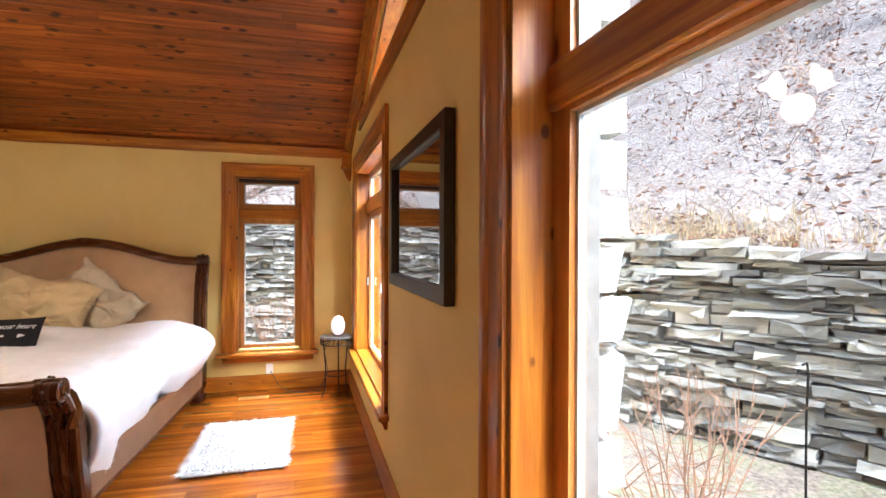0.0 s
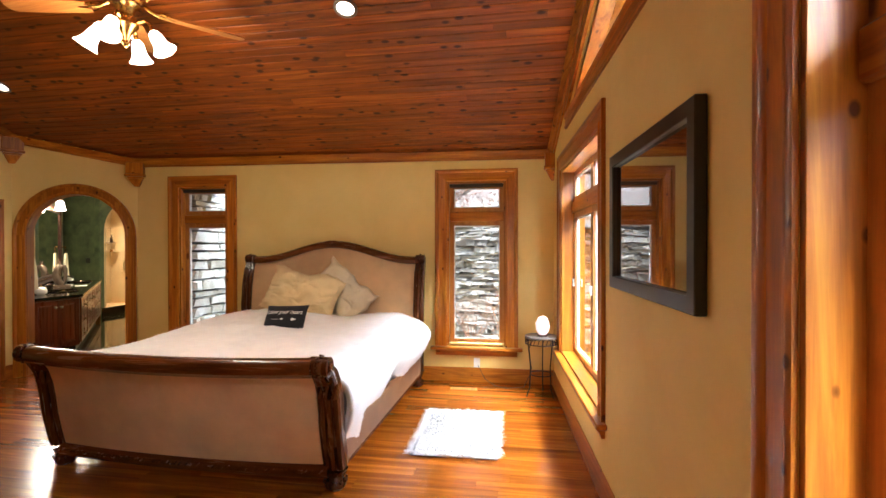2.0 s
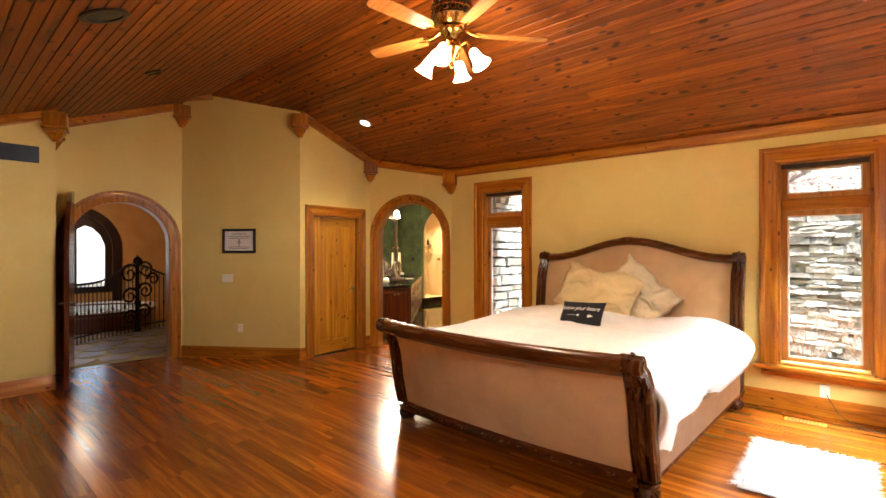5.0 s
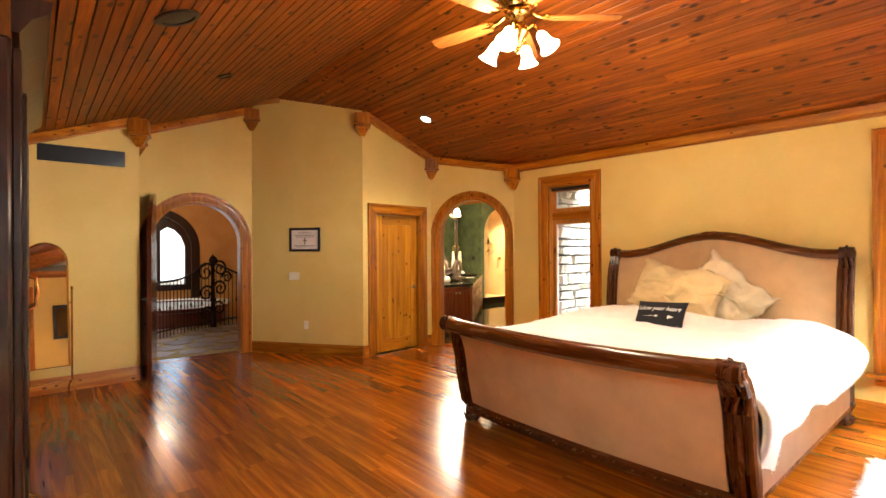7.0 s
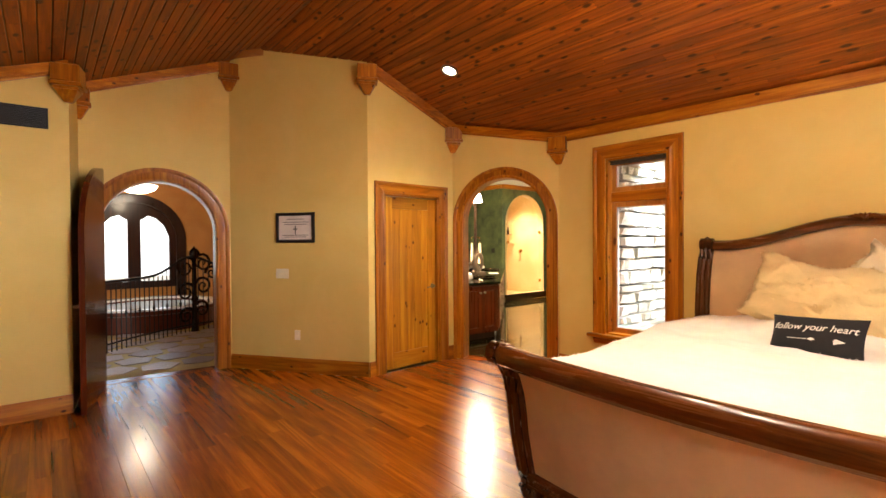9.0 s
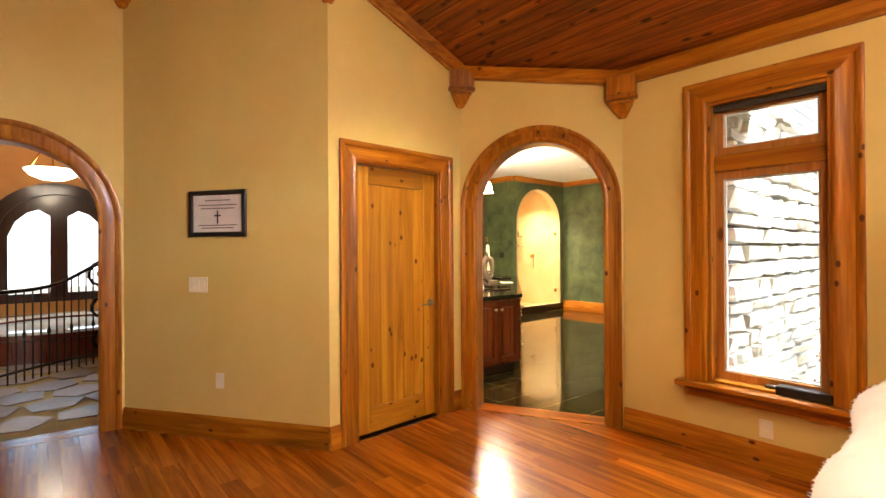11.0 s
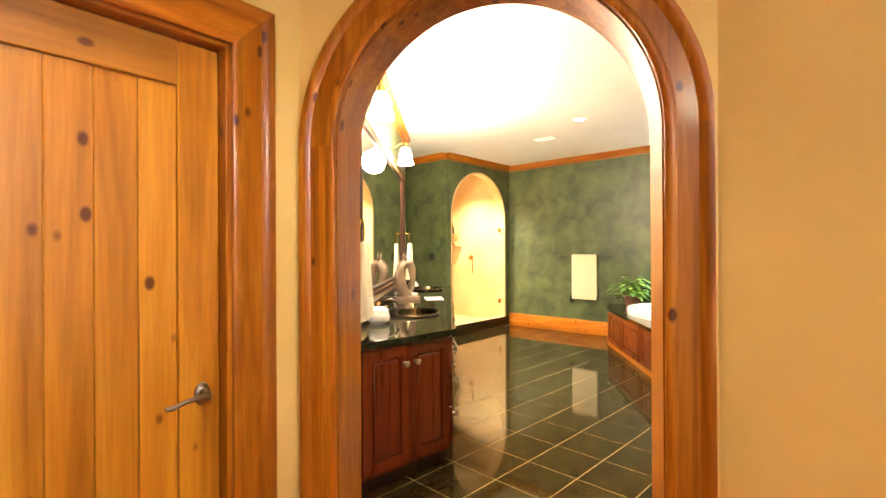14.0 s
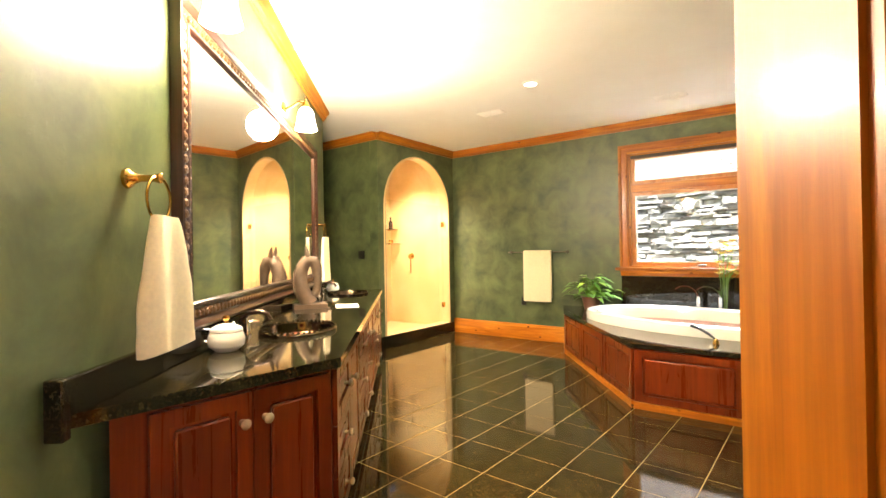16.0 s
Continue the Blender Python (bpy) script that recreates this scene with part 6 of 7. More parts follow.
solo("paper_sheet", b, plain("white_paper", rgb(236, 230, 214), 0.7), "white sheet of paper lying on the counter", "paper", m_van @ pose(3.13, -0.45, VZ, 0, 0, 8))

# mirror with a carved frame
MX0, MX1, MZ0, MZ1, MW = 1.20, 4.14, 1.0, 2.36, 0.11
u = thing("wall_mirror", m_van, "large mirror in a carved dark gilt frame", "mirror")
part("glass", cbox(MX0 + MW - 0.01, MX1 - MW + 0.01, -0.022, -0.016, MZ0 + MW - 0.01, MZ1 - MW + 0.01, 0), M_MIRROR, u)
M_GILT = plain("dark_gilt", rgb(96, 70, 42), 0.35, 0.5, 0.45, 40, 0.8)
for a, c, sd in (((MX0, MZ0), (MX0, MZ1), (1, 0)), ((MX1, MZ0), (MX1, MZ1), (-1, 0)), ((MX0, MZ1), (MX1, MZ1), (0, -1)), ((MX0, MZ0), (MX1, MZ0), (0, 1))):
    b = bmesh.new()
    frame_bar(b, a, c, sd, MW, 0.05, -0.002, 1, 1)
    br = part("frame_side", b, M_DARKWOOD, u)
    n = int(math.hypot(c[0] - a[0], c[1] - a[1]) / 0.045)
    b = bmesh.new()
    for i in range(n):
        f = (i + 0.5) / n
        cx, cz = a[0] + (c[0] - a[0]) * f + sd[0] * 0.06, a[1] + (c[1] - a[1]) * f + sd[1] * 0.06
        if MX0 + 0.05 < cx < MX1 - 0.05 and MZ0 + 0.05 < cz < MZ1 - 0.05:
            lathe(b, [(0, 0), (0.021, 0.002), (0.016, 0.012), (0.006, 0.016), (0, 0.014)], 7, pose(cx, -0.026, cz, 90, 0, 0))
            lathe(b, [(0, 0), (0.009, 0.002), (0.006, 0.009), (0, 0.010)], 6, pose(cx + sd[0] * 0.034 + 0.4 * sd[1] * 0.04, -0.03, cz + sd[1] * 0.034 + 0.4 * sd[0] * 0.04, 90, 0, 0))
    part("carving", b, M_GILT, br)

# sconces
for s in (1.29, 3.0):
    u = thing("wall_sconce", m_van @ pose(s, 0, 2.43), "brass wall sconce with a lit bell glass shade", "wall lamp", "vanity sconces")
    b = bmesh.new()
    lathe(b, [(0, 0.001), (0.055, 0.001), (0.05, 0.012), (0.02, 0.02), (0, 0.024)], 20, pose(0, 0, 0, 90, 0, 0))
    part("backplate", b, M_BRASS, u)
    b = bmesh.new()
    tube(b, [(0, -0.015, 0), (0, -0.06, 0.02), (0, -0.12, 0.06), (0, -0.16, 0.05), (0, -0.17, 0.02)], 0.008, 8)
    lathe(b, [(0, 0.06), (0.02, 0.055), (0.03, 0.03), (0.028, 0.01), (0, 0.01)], 16, pose(0, -0.17, 0))
    lathe(b, [(0, 0), (0.012, 0.004), (0.006, 0.02), (0.010, 0.03), (0, 0.042)], 10, pose(0, -0.17, 0.06))
    part("arm", b, M_BRASS, u)
    b = bmesh.new()
    lathe(b, [(0.03, 0.01), (0.05, -0.01), (0.062, -0.05), (0.07, -0.11), (0.085, -0.16), (0.083, -0.161), (0.066, -0.11), (0.058, -0.05), (0.046, -0.012), (0.03, 0.006)], 26, pose(0, -0.17, 0))
    part("shade", b, M_BULB, u, "lit white bell glass shade").visible_shadow = False


def hanging_towel(w, h, t, folds, seed):
    """A folded cloth hanging from its top: wavy cross-section that flares downward."""
    b = bmesh.new()
    n, rows = 40, 22
    rings = []
    for j in range(rows + 1):
        v = j / rows
        ww = w * (0.55 + 0.45 * min(1, v * 1.6) ** 0.7)
        ring = []
        for i in range(n):
            a = 2 * math.pi * i / n
            x = ww / 2 * math.copysign(abs(math.cos(a)) ** 0.6, math.cos(a))
            y = t / 2 * math.copysign(abs(math.sin(a)) ** 0.7, math.sin(a)) * (0.75 + 0.35 * v)
            y += 0.35 * t * math.sin(folds * x / w * 6.28 + seed) * (0.4 + 0.6 * v)
            ring.append(b.verts.new((x + 0.006 * noise.noise(Vector((x * 20, v * 6, seed))), y, -h * v - 0.008 * math.sin(x * 30 + seed) * v)))
        rings.append(ring)
    for r, s in zip(rings, rings[1:]):
        for i in range(n):
            b.faces.new((r[i], r[(i + 1) % n], s[(i + 1) % n], s[i]))
    b.faces.new(rings[0])
    b.faces.new(rings[-1][::-1])
    bmesh.ops.recalc_face_normals(b, faces=b.faces)
    return b


for s, zt, sc in ((0.90, 1.565, 1.0), (4.20, 1.60, 1.0)):
    u = thing("towel_ring", m_van @ pose(s, 0, zt), "polished brass towel ring on the green wall", "towel ring", "towel rings")
    b = bmesh.new()
    lathe(b, [(0, 0.001), (0.034, 0.001), (0.034, 0.008), (0.022, 0.014), (0.012, 0.03), (0.012, 0.055), (0.018, 0.07), (0, 0.075)], 8, Matrix.Diagonal((1, 1.6, 1, 1)) @ pose(0, 0, 0, 90, 0, 0))
    part("mount", b, M_BRASS, u)
    b = bmesh.new()
    tube(b, [(0.075 * math.cos(k), -0.105, -0.07 + 0.075 * math.sin(k)) for k in (i * 2 * math.pi / 32 for i in range(32))], 0.005, 7, True)
    part("ring", b, M_BRASS, u)
    solo("hand_towel", hanging_towel(0.30, 0.45, 0.055, 1.4, s), M_TOWEL, "cream hand towel hanging from a brass ring", "towel", m_van @ pose(s + 0.03, -0.107, zt - 0.125), "hand towels")

# towel bar on the far wall
u = thing("towel_bar", m_far @ pose(1.05, 0, 1.28), "slim nickel towel bar on the green wall", "towel bar")
b = bmesh.new()
tube(b, [(0, -0.06, 0), (0.90, -0.06, 0)], 0.008, 8)
part("bar", b, M_NICKEL, u)
for x in (0.01, 0.89):
    b = bmesh.new()
    lathe(b, [(0, 0.001), (0.025, 0.001), (0.02, 0.012), (0.010, 0.02), (0.010, 0.06), (0.014, 0.07), (0, 0.074)], 14, pose(x, 0, 0, 90, 0, 0))
    part("mount", b, M_NICKEL, u)
u = thing("bath_towel", m_far @ pose(1.30, -0.06, 1.29), "cream folded bath towel with a pocket fold on the bar", "towel")
part("towel", cbox(0, 0.43, -0.03, -0.010, -0.72, 0.005, 0.009, None, 2), M_TOWEL, u)
part("back_fall", cbox(0.005, 0.425, 0.010, 0.026, -0.66, 0.003, 0.006, None, 2), M_TOWEL, u)
part("fold", cbox(0.0, 0.43, -0.010, 0.010, -0.004, 0.016, 0.005, None, 2), M_TOWEL, u)
part("washcloth", cbox(0.08, 0.35, -0.042, -0.0305, -0.20, -0.02, 0.005, None, 2), M_TOWEL, u)
plate(m_far, 1.26, 0.56, 0.075, 0.115, M_BLACK, "black wall outlet below the towel bar", 0)
plate(m_switch, 1.926, 1.28, 0.115, 0.115, M_BLACK, "black double light switch on the green wall", 2)

# ---- tub ----
DZ = 0.53
deck = [(BX1 - 0.002, 9.42), (-5.25, 9.42), (-6.52, 11.10), (-6.78, FARY - 0.002), (BX1 - 0.002, FARY - 0.002)]
deck = deck[::-1]
u = thing("tub_surround", Matrix(), "cherry panelled tub surround with a black granite deck", "bathtub deck")
b = bmesh.new()
prism(b, inset(deck, 0.03), 0.0, DZ - 0.036)
part("body", b, M_CHERRY, u)
b = bmesh.new()
TC, TA, TB, TR = (-4.88, 10.70), 1.28, 0.70, radians(-14)
hole = [(TC[0] + x * math.cos(TR) - y * math.sin(TR), TC[1] + x * math.sin(TR) + y * math.cos(TR)) for x, y in ell(0, 0, TA - 0.07, TB - 0.07, 40)]
slab(b, [deck, hole], -DZ, -(DZ - 0.035))
bmesh.ops.transform(b, matrix=Matrix(((1, 0, 0, 0), (0, 0, 1, 0), (0, -1, 0, 0), (0, 0, 0, 1))), verts=b.verts)
bmesh.ops.recalc_face_normals(b, faces=b.faces)
part("deck", b, M_BLACKGRAN, u, "polished black granite deck")
dk = inset(deck, 0.029)
for p, q, n in ((dk[4], dk[3], 2), (dk[3], dk[2], 3), (dk[2], dk[1], 1)):
    mm, L = along(p, q)
    if Vector(mm.col[1][:2]).dot(Vector((-5.0, 11.0)) - Vector(p)) < 0:
        mm, L = along(q, p)
    w = L / n
    for i in range(n):
        panel_front(u, mm, i * w + 0.012, (i + 1) * w - 0.012, 0.06, DZ - 0.05, None, "panel")
    b = bmesh.new()
    box(b, 0.0, L, -0.03, -0.001, 0.0, 0.055)
    bmesh.ops.transform(b, matrix=mm, verts=b.verts)
    part("base_strip", b, M_TRIM_H, u)
t = thing("bathtub", pose(TC[0], TC[1], DZ, 0, 0, math.degrees(TR)), "white oval drop-in bathtub in a granite deck", "bathtub")
b = bmesh.new()
ratio = TB / TA
lathe(b, [(TA, 0.001), (TA + 0.005, 0.06), (TA - 0.015, 0.095), (TA - 0.07, 0.105), (TA - 0.14, 0.08), (TA - 0.18, -0.02), (TA - 0.26, -0.30), (TA - 0.4, -0.38), (0, -0.40)], 48, None, 1.0, ratio)
part("shell", b, M_PORCELAIN, t)
part("backsplash", cbox(-5.97, BX1 - 0.01, FARY - 0.032, FARY - 0.003, DZ + 0.001, 0.955, 0.003), M_BLACKGRAN, u)

# chrome tub filler, diverter, plant, vase
u = thing("tub_faucet", pose(-5.05, 11.46, DZ), "chrome waterfall tub faucet on the granite deck", "faucet")
for dx in (0.0, 0.22):
    b = bmesh.new()
    sweep(b, [(-0.055, -0.007), (0.055, -0.007), (0.055, 0.007), (-0.055, 0.007)], [((dx + 0.13 * math.cos(k) - 0.13, -0.02, 0.22 + 0.12 * math.sin(k)), (0, 1, 0), (math.cos(k), 0, math.sin(k))) for k in (j * 0.24 - 0.2 for j in range(12))])
    lathe(b, [(0, 0.001), (0.045, 0.001), (0.04, 0.02), (0.028, 0.03), (0.028, 0.22), (0, 0.22)], 18, pose(dx, -0.02, 0))
    part("spout", b, M_CHROME, u)
u = thing("hand_shower", pose(-4.68, 9.74, DZ), "brass and black hand shower lying on the deck", "hand shower")
b = bmesh.new()
lathe(b, [(0, 0.001), (0.025, 0.001), (0.022, 0.02), (0.012, 0.04), (0, 0.045)], 14)
part("base", b, M_BRASS, u)
b = bmesh.new()
tube(b, [(0, 0, 0.035), (-0.06, 0.05, 0.07), (-0.14, 0.12, 0.10), (-0.2, 0.16, 0.115)], [0.008, 0.011, 0.012, 0.018], 9)
part("wand", b, M_BLACK, u)
u = thing("potted_plant", pose(-6.30, 11.50, DZ) @ Matrix.Scale(1.35, 4), "leafy green plant in a small pot on the deck", "plant")
b = bmesh.new()
lathe(b, [(0, 0.001), (0.07, 0.001), (0.09, 0.10), (0.10, 0.12), (0.09, 0.12), (0.08, 0.10), (0, 0.10)], 22)
part("pot", b, plain("glazed_pot", rgb(120, 84, 66), 0.3, 0, 0.25), u)
M_LEAF = leaves("green_leaf", rgb(60, 108, 30), rgb(136, 182, 66))
r = random.Random(4)
for i in range(90):
    a, e = r.uniform(0, 6.283), r.uniform(0.0, 1.4)
    L = r.uniform(0.07, 0.24)
    base = Vector((0, 0, 0.10))
    tipp = base + Vector((math.cos(a) * math.cos(e), math.sin(a) * math.cos(e), math.sin(e))) * L
    w = r.uniform(0.045, 0.07)
    dv = Vector((math.cos(a), math.sin(a), r.uniform(-0.5, 0.2))).normalized()
    sv = dv.cross(Vector((0, 0, 1))).normalized()
    up = sv.cross(dv).normalized()
    b = bmesh.new()
    tube(b, [base, (base + tipp) / 2 + Vector((0, 0, 0.02)), tipp], 0.002, 5)
    v = [b.verts.new(tipp + q) for q in (Vector((0, 0, 0)), dv * 0.035 + sv * w / 2 + up * 0.008, dv * 0.06 + up * 0.001, dv * 0.035 - sv * w / 2 + up * 0.008, dv * 0.11 - up * 0.015)]
    b.faces.new((v[0], v[1], v[2]))
    b.faces.new((v[0], v[2], v[3]))
    b.faces.new((v[1], v[4], v[2]))
    b.faces.new((v[2], v[4], v[3]))
    part("leaf", b, M_LEAF, u, "", False)
u = thing("flower_vase", pose(-4.80, 11.52, DZ), "clear glass vase with yellow and white flowers", "vase")
b = bmesh.new()
lathe(b, [(0, 0.001), (0.05, 0.001), (0.055, 0.1), (0.07, 0.42), (0.066, 0.42), (0.05, 0.1), (0.045, 0.01), (0, 0.01)], 24)
part("vase", b, M_CLEAR, u).visible_shadow = False
M_PETAL = plain("yellow_petal", rgb(236, 200, 84), 0.6, 0, 0.15)
M_PETALW = plain("white_petal", rgb(240, 232, 214), 0.6, 0, 0.06)
for i in range(22):
    a, rad, h = r.uniform(0, 6.28), r.uniform(0.03, 0.17), r.uniform(0.46, 0.85)
    c = Vector((rad * math.cos(a), rad * math.sin(a), h))
    b = bmesh.new()
    tube(b, [(0.02 * math.cos(a), 0.02 * math.sin(a), 0.03), (0.04 * math.cos(a), 0.04 * math.sin(a), 0.4), c], 0.003, 5)
    st = part("stem", b, M_LEAF, u)
    b = bmesh.new()
    for k in range(9):
        q = k * 0.7
        o = Vector((math.cos(q), math.sin(q), 0.5)).normalized()
        s = o.cross(Vector((0, 0, 1))).normalized() * 0.016
        v = [b.verts.new(c + z) for z in (Vector((0, 0, 0)), o * 0.03 + s * 1.5, o * 0.065, o * 0.03 - s * 1.5)]
        b.faces.new(v)
    part("bloom", b, M_PETAL if i % 3 else M_PETALW, st, "", False)

# ceiling fittings of the bathroom
for x, y in ((-7.0, 10.2), (-5.2, 10.9)):
    u = thing("ceiling_register", pose(x, y, BZ - 0.001), "white ceiling air register", "vent")
    part("frame_plate", cbox(-0.16, 0.16, -0.08, 0.08, -0.008, 0.0, 0.002), M_WHITE_CEIL, u)
    for k in range(7):
        part("slat", cbox(-0.14, 0.14, -0.066 + k * 0.02, -0.056 + k * 0.02, -0.014, -0.0085, 0.001), M_WHITE_CEIL, u)
for x, y in ((-9.3, 10.85), (-6.2, 9.6), (-4.6, 7.6)):
    u = thing("recessed_light", pose(x, y, BZ - 0.001), "lit recessed downlight in the white ceiling", "ceiling light")
    b = bmesh.new()
    lathe(b, [(0.06, -0.004), (0.085, 0.0), (0.085, -0.008), (0.06, -0.010), (0.06, -0.004)], 26)
    part("trim_ring", b, M_WHITE_CEIL, u)
    b = bmesh.new()
    lathe(b, [(0, -0.004), (0.059, -0.003), (0.059, -0.002), (0, -0.002)], 20)
    part("lamp", b, M_CAN, u)

# ---- outside ----
M_LITTER, nt, bb = material("leaf_litter")
v = coords(nt)
c1 = ramp(nt, noise_tex(nt, v, 3.0, 8, 0.7), [(0.3, rgb(126, 108, 96)), (0.5, rgb(170, 153, 140)), (0.7, rgb(210, 197, 184))])
c2 = ramp(nt, noise_tex(nt, v, 26.0, 4, 0.7), [(0.35, rgb(122, 96, 82)), (0.65, rgb(216, 207, 196))])
nt.links.new(blend(nt, 0.5, c1, c2), bb.inputs["Base Color"])
bb.inputs["Roughness"].default_value = 0.95
bump(nt, bb, noise_tex(nt, v, 18, 6), 1.0, 0.05)
M_TWIG = plain("red_twig", rgb(148, 108, 82), 0.7, 0, 0.25)
M_BARK = plain("grey_bark", rgb(120, 112, 104), 0.9, 0, 0.3, 12, 0.8)
M_STRAW = leaves("dry_grass", rgb(196, 168, 120), rgb(226, 208, 168))
M_DEADLEAF = leaves("fallen_leaf", rgb(140, 88, 66), rgb(206, 176, 152))
M_SHRUB = leaves("winter_shrub", rgb(92, 104, 60), rgb(176, 168, 116))
M_MORTAR = plain("grey_mortar", rgb(128, 124, 116), 0.95, 0, 0.2, 20, 0.6)
M_SIDING = plain("grey_siding", rgb(150, 156, 154), 0.6)

WALLP = [(14.0, -12.0), (8.6, -2.2), (6.6, 1.2), (4.98, 3.6), (4.33, 4.6), (2.9, 7.2), (1.6, 8.9), (-0.4, 9.7), (-1.9, 10.3), (-2.3, 12.4), (-3.6, 14.6), (-6.0, 15.3), (-10.0, 15.3)]
WALLZ = [1.45, 1.45, 1.5, 1.62, 1.7, 1.9, 2.05, 2.1, 2.1, 2.2, 2.35, 2.4, 2.4]
GZ = -0.22


def wall_at(t):
    k = min(int(t), len(WALLP) - 2)
    f = t - k
    p, q = Vector(WALLP[k]), Vector(WALLP[k + 1])
    return p.lerp(q, f), WALLZ[k] * (1 - f) + WALLZ[k + 1] * f, (q - p).normalized()


bm = bmesh.new()
far = 400.0
v = [bm.verts.new(c) for c in ((-far, -far, GZ), (far, -far, GZ), (far, far, GZ), (-far, far, GZ))]
bm.faces.new(v)
M_GROUND, nt, bb = material("mossy_ground")
v = coords(nt)
c1 = ramp(nt, noise_tex(nt, v, 2.2, 8, 0.7), [(0.35, rgb(74, 66, 56)), (0.5, rgb(122, 108, 92)), (0.62, rgb(112, 118, 74)), (0.75, rgb(158, 142, 122))])
c2 = ramp(nt, noise_tex(nt, v, 30.0, 4, 0.7), [(0.35, rgb(70, 52, 42)), (0.65, rgb(186, 168, 150))])
nt.links.new(blend(nt, 0.45, c1, c2), bb.inputs["Base Color"])
bb.inputs["Roughness"].default_value = 0.95
bump(nt, bb, noise_tex(nt, v, 20, 6), 1.0, 0.04)
structure("ground", bm, M_GROUND, None, "leaf-strewn ground outside", "ground")

# hillside behind the retaining wall
bm = bmesh.new()
cols = []
rr = random.Random(9)
for i in range(4 * (len(WALLP) - 1) + 1):
    p, z, d = wall_at(i / 4)
    o = Vector((d.y, -d.x))
    p0, _, _ = wall_at(max(0, i / 4 - 0.5))
    p1, _, _ = wall_at(min(len(WALLP) - 1.001, i / 4 + 0.5))
    dd = (p1 - p0).normalized()
    o = Vector((dd.y, -dd.x))
    col = []
    for k, (off, h) in enumerate(((0.35, -0.06), (0.9, 0.05), (1.8, 0.7), (3.0, 1.7), (5.0, 3.3), (8.0, 5.8), (13.0, 9.5), (22.0, 15.0), (40.0, 24.0))):
        q = p + o * off
        w = 0.25 * noise.noise(Vector((q.x * 0.6, q.y * 0.6, 2.0))) * min(1, off)
        col.append(bm.verts.new((q.x, q.y, z + h + w)))
    cols.append(col)
for a, c in zip(cols, cols[1:]):
    for k in range(len(a) - 1):
        bm.faces.new((a[k], c[k], c[k + 1], a[k + 1]))
bmesh.ops.recalc_face_normals(bm, faces=bm.faces)
tagged(part("hillside", bm, M_LITTER), "steep hillside under fallen leaves above the stone wall", "hillside", "", "structure")


def slope_point(t, off):
    p, z, d = wall_at(t)
    o = Vector((d.y, -d.x))
    hs = ((0.35, -0.06), (0.9, 0.05), (1.8, 0.7), (3.0, 1.7), (5.0, 3.3), (8.0, 5.8), (13.0, 9.5))
    h = hs[-1][1]
    for (a, b), (c, e) in zip(hs, hs[1:]):
        if a <= off <= c:
            h = b + (e - b) * (off - a) / (c - a)
            break
    q = p + o * off
    return Vector((q.x, q.y, z + h))


# scattered leaves and dry grass on the slope
bm = bmesh.new()
for i in range(14000):
    p = slope_point(rr.uniform(1.3, len(WALLP) - 1.01), 0.4 + 7 * rr.random() ** 1.3) + Vector((0, 0, rr.uniform(0.02, 0.12)))
    s = rr.uniform(0.03, 0.065)
    a, c = Vector((rr.uniform(-1, 1), rr.uniform(-1, 1), rr.uniform(-0.4, 0.4))).normalized() * s, Vector((rr.uniform(-1, 1), rr.uniform(-1, 1), rr.uniform(-0.6, 0.6))).normalized() * s
    bm.faces.new([bm.verts.new(p + q) for q in (-a, c * 0.5, a, -c * 0.5)])
tagged(part("fallen_leaves", bm, M_DEADLEAF, None, "", False), "brown fallen leaves scattered over the slope", "leaves", "", "stuff")
bm = bmesh.new()
for i in range(5000):
    t = rr.uniform(1.3, len(WALLP) - 1.01)
    p = slope_point(t, rr.uniform(0.36, 1.2))
    L = rr.uniform(0.12, 0.38)
    d = Vector((rr.uniform(-0.5, 0.5), rr.uniform(-0.5, 0.5), 1)).normalized()
    s = Vector((rr.uniform(-1, 1), rr.uniform(-1, 1), 0)).normalized() * 0.006
    bm.faces.new([bm.verts.new(q) for q in (p - s, p + s, p + d * L)])
tagged(part("dry_grass", bm, M_STRAW, None, "", False), "pale dry grass along the top of the stone wall", "grass", "", "stuff")

bm = bmesh.new()
for i in range(5200):
    p = slope_point(rr.uniform(1.3, len(WALLP) - 1.01), 0.8 + 8 * rr.random())
    d = Vector((rr.uniform(-1, 1), rr.uniform(-1, 1), rr.uniform(0.1, 1.4))).normalized() * rr.uniform(0.2, 0.75)
    w = Vector((rr.uniform(-1, 1), rr.uniform(-1, 1), rr.uniform(-1, 1))).normalized() * 0.0055
    k = d.cross(w).normalized() * 0.0055
    q = [bm.verts.new(c) for c in (p + w, p - w * 0.5 + k, p - w * 0.5 - k, p + d)]
    for f in ((0, 1, 3), (1, 2, 3), (2, 0, 3)):
        bm.faces.new([q[j] for j in f])
tagged(part("brushwood", bm, leaves("bare_brush", rgb(120, 92, 80), rgb(204, 190, 176)), None, "", False), "bare brush and fallen sticks over the slope", "brushwood", "", "stuff")


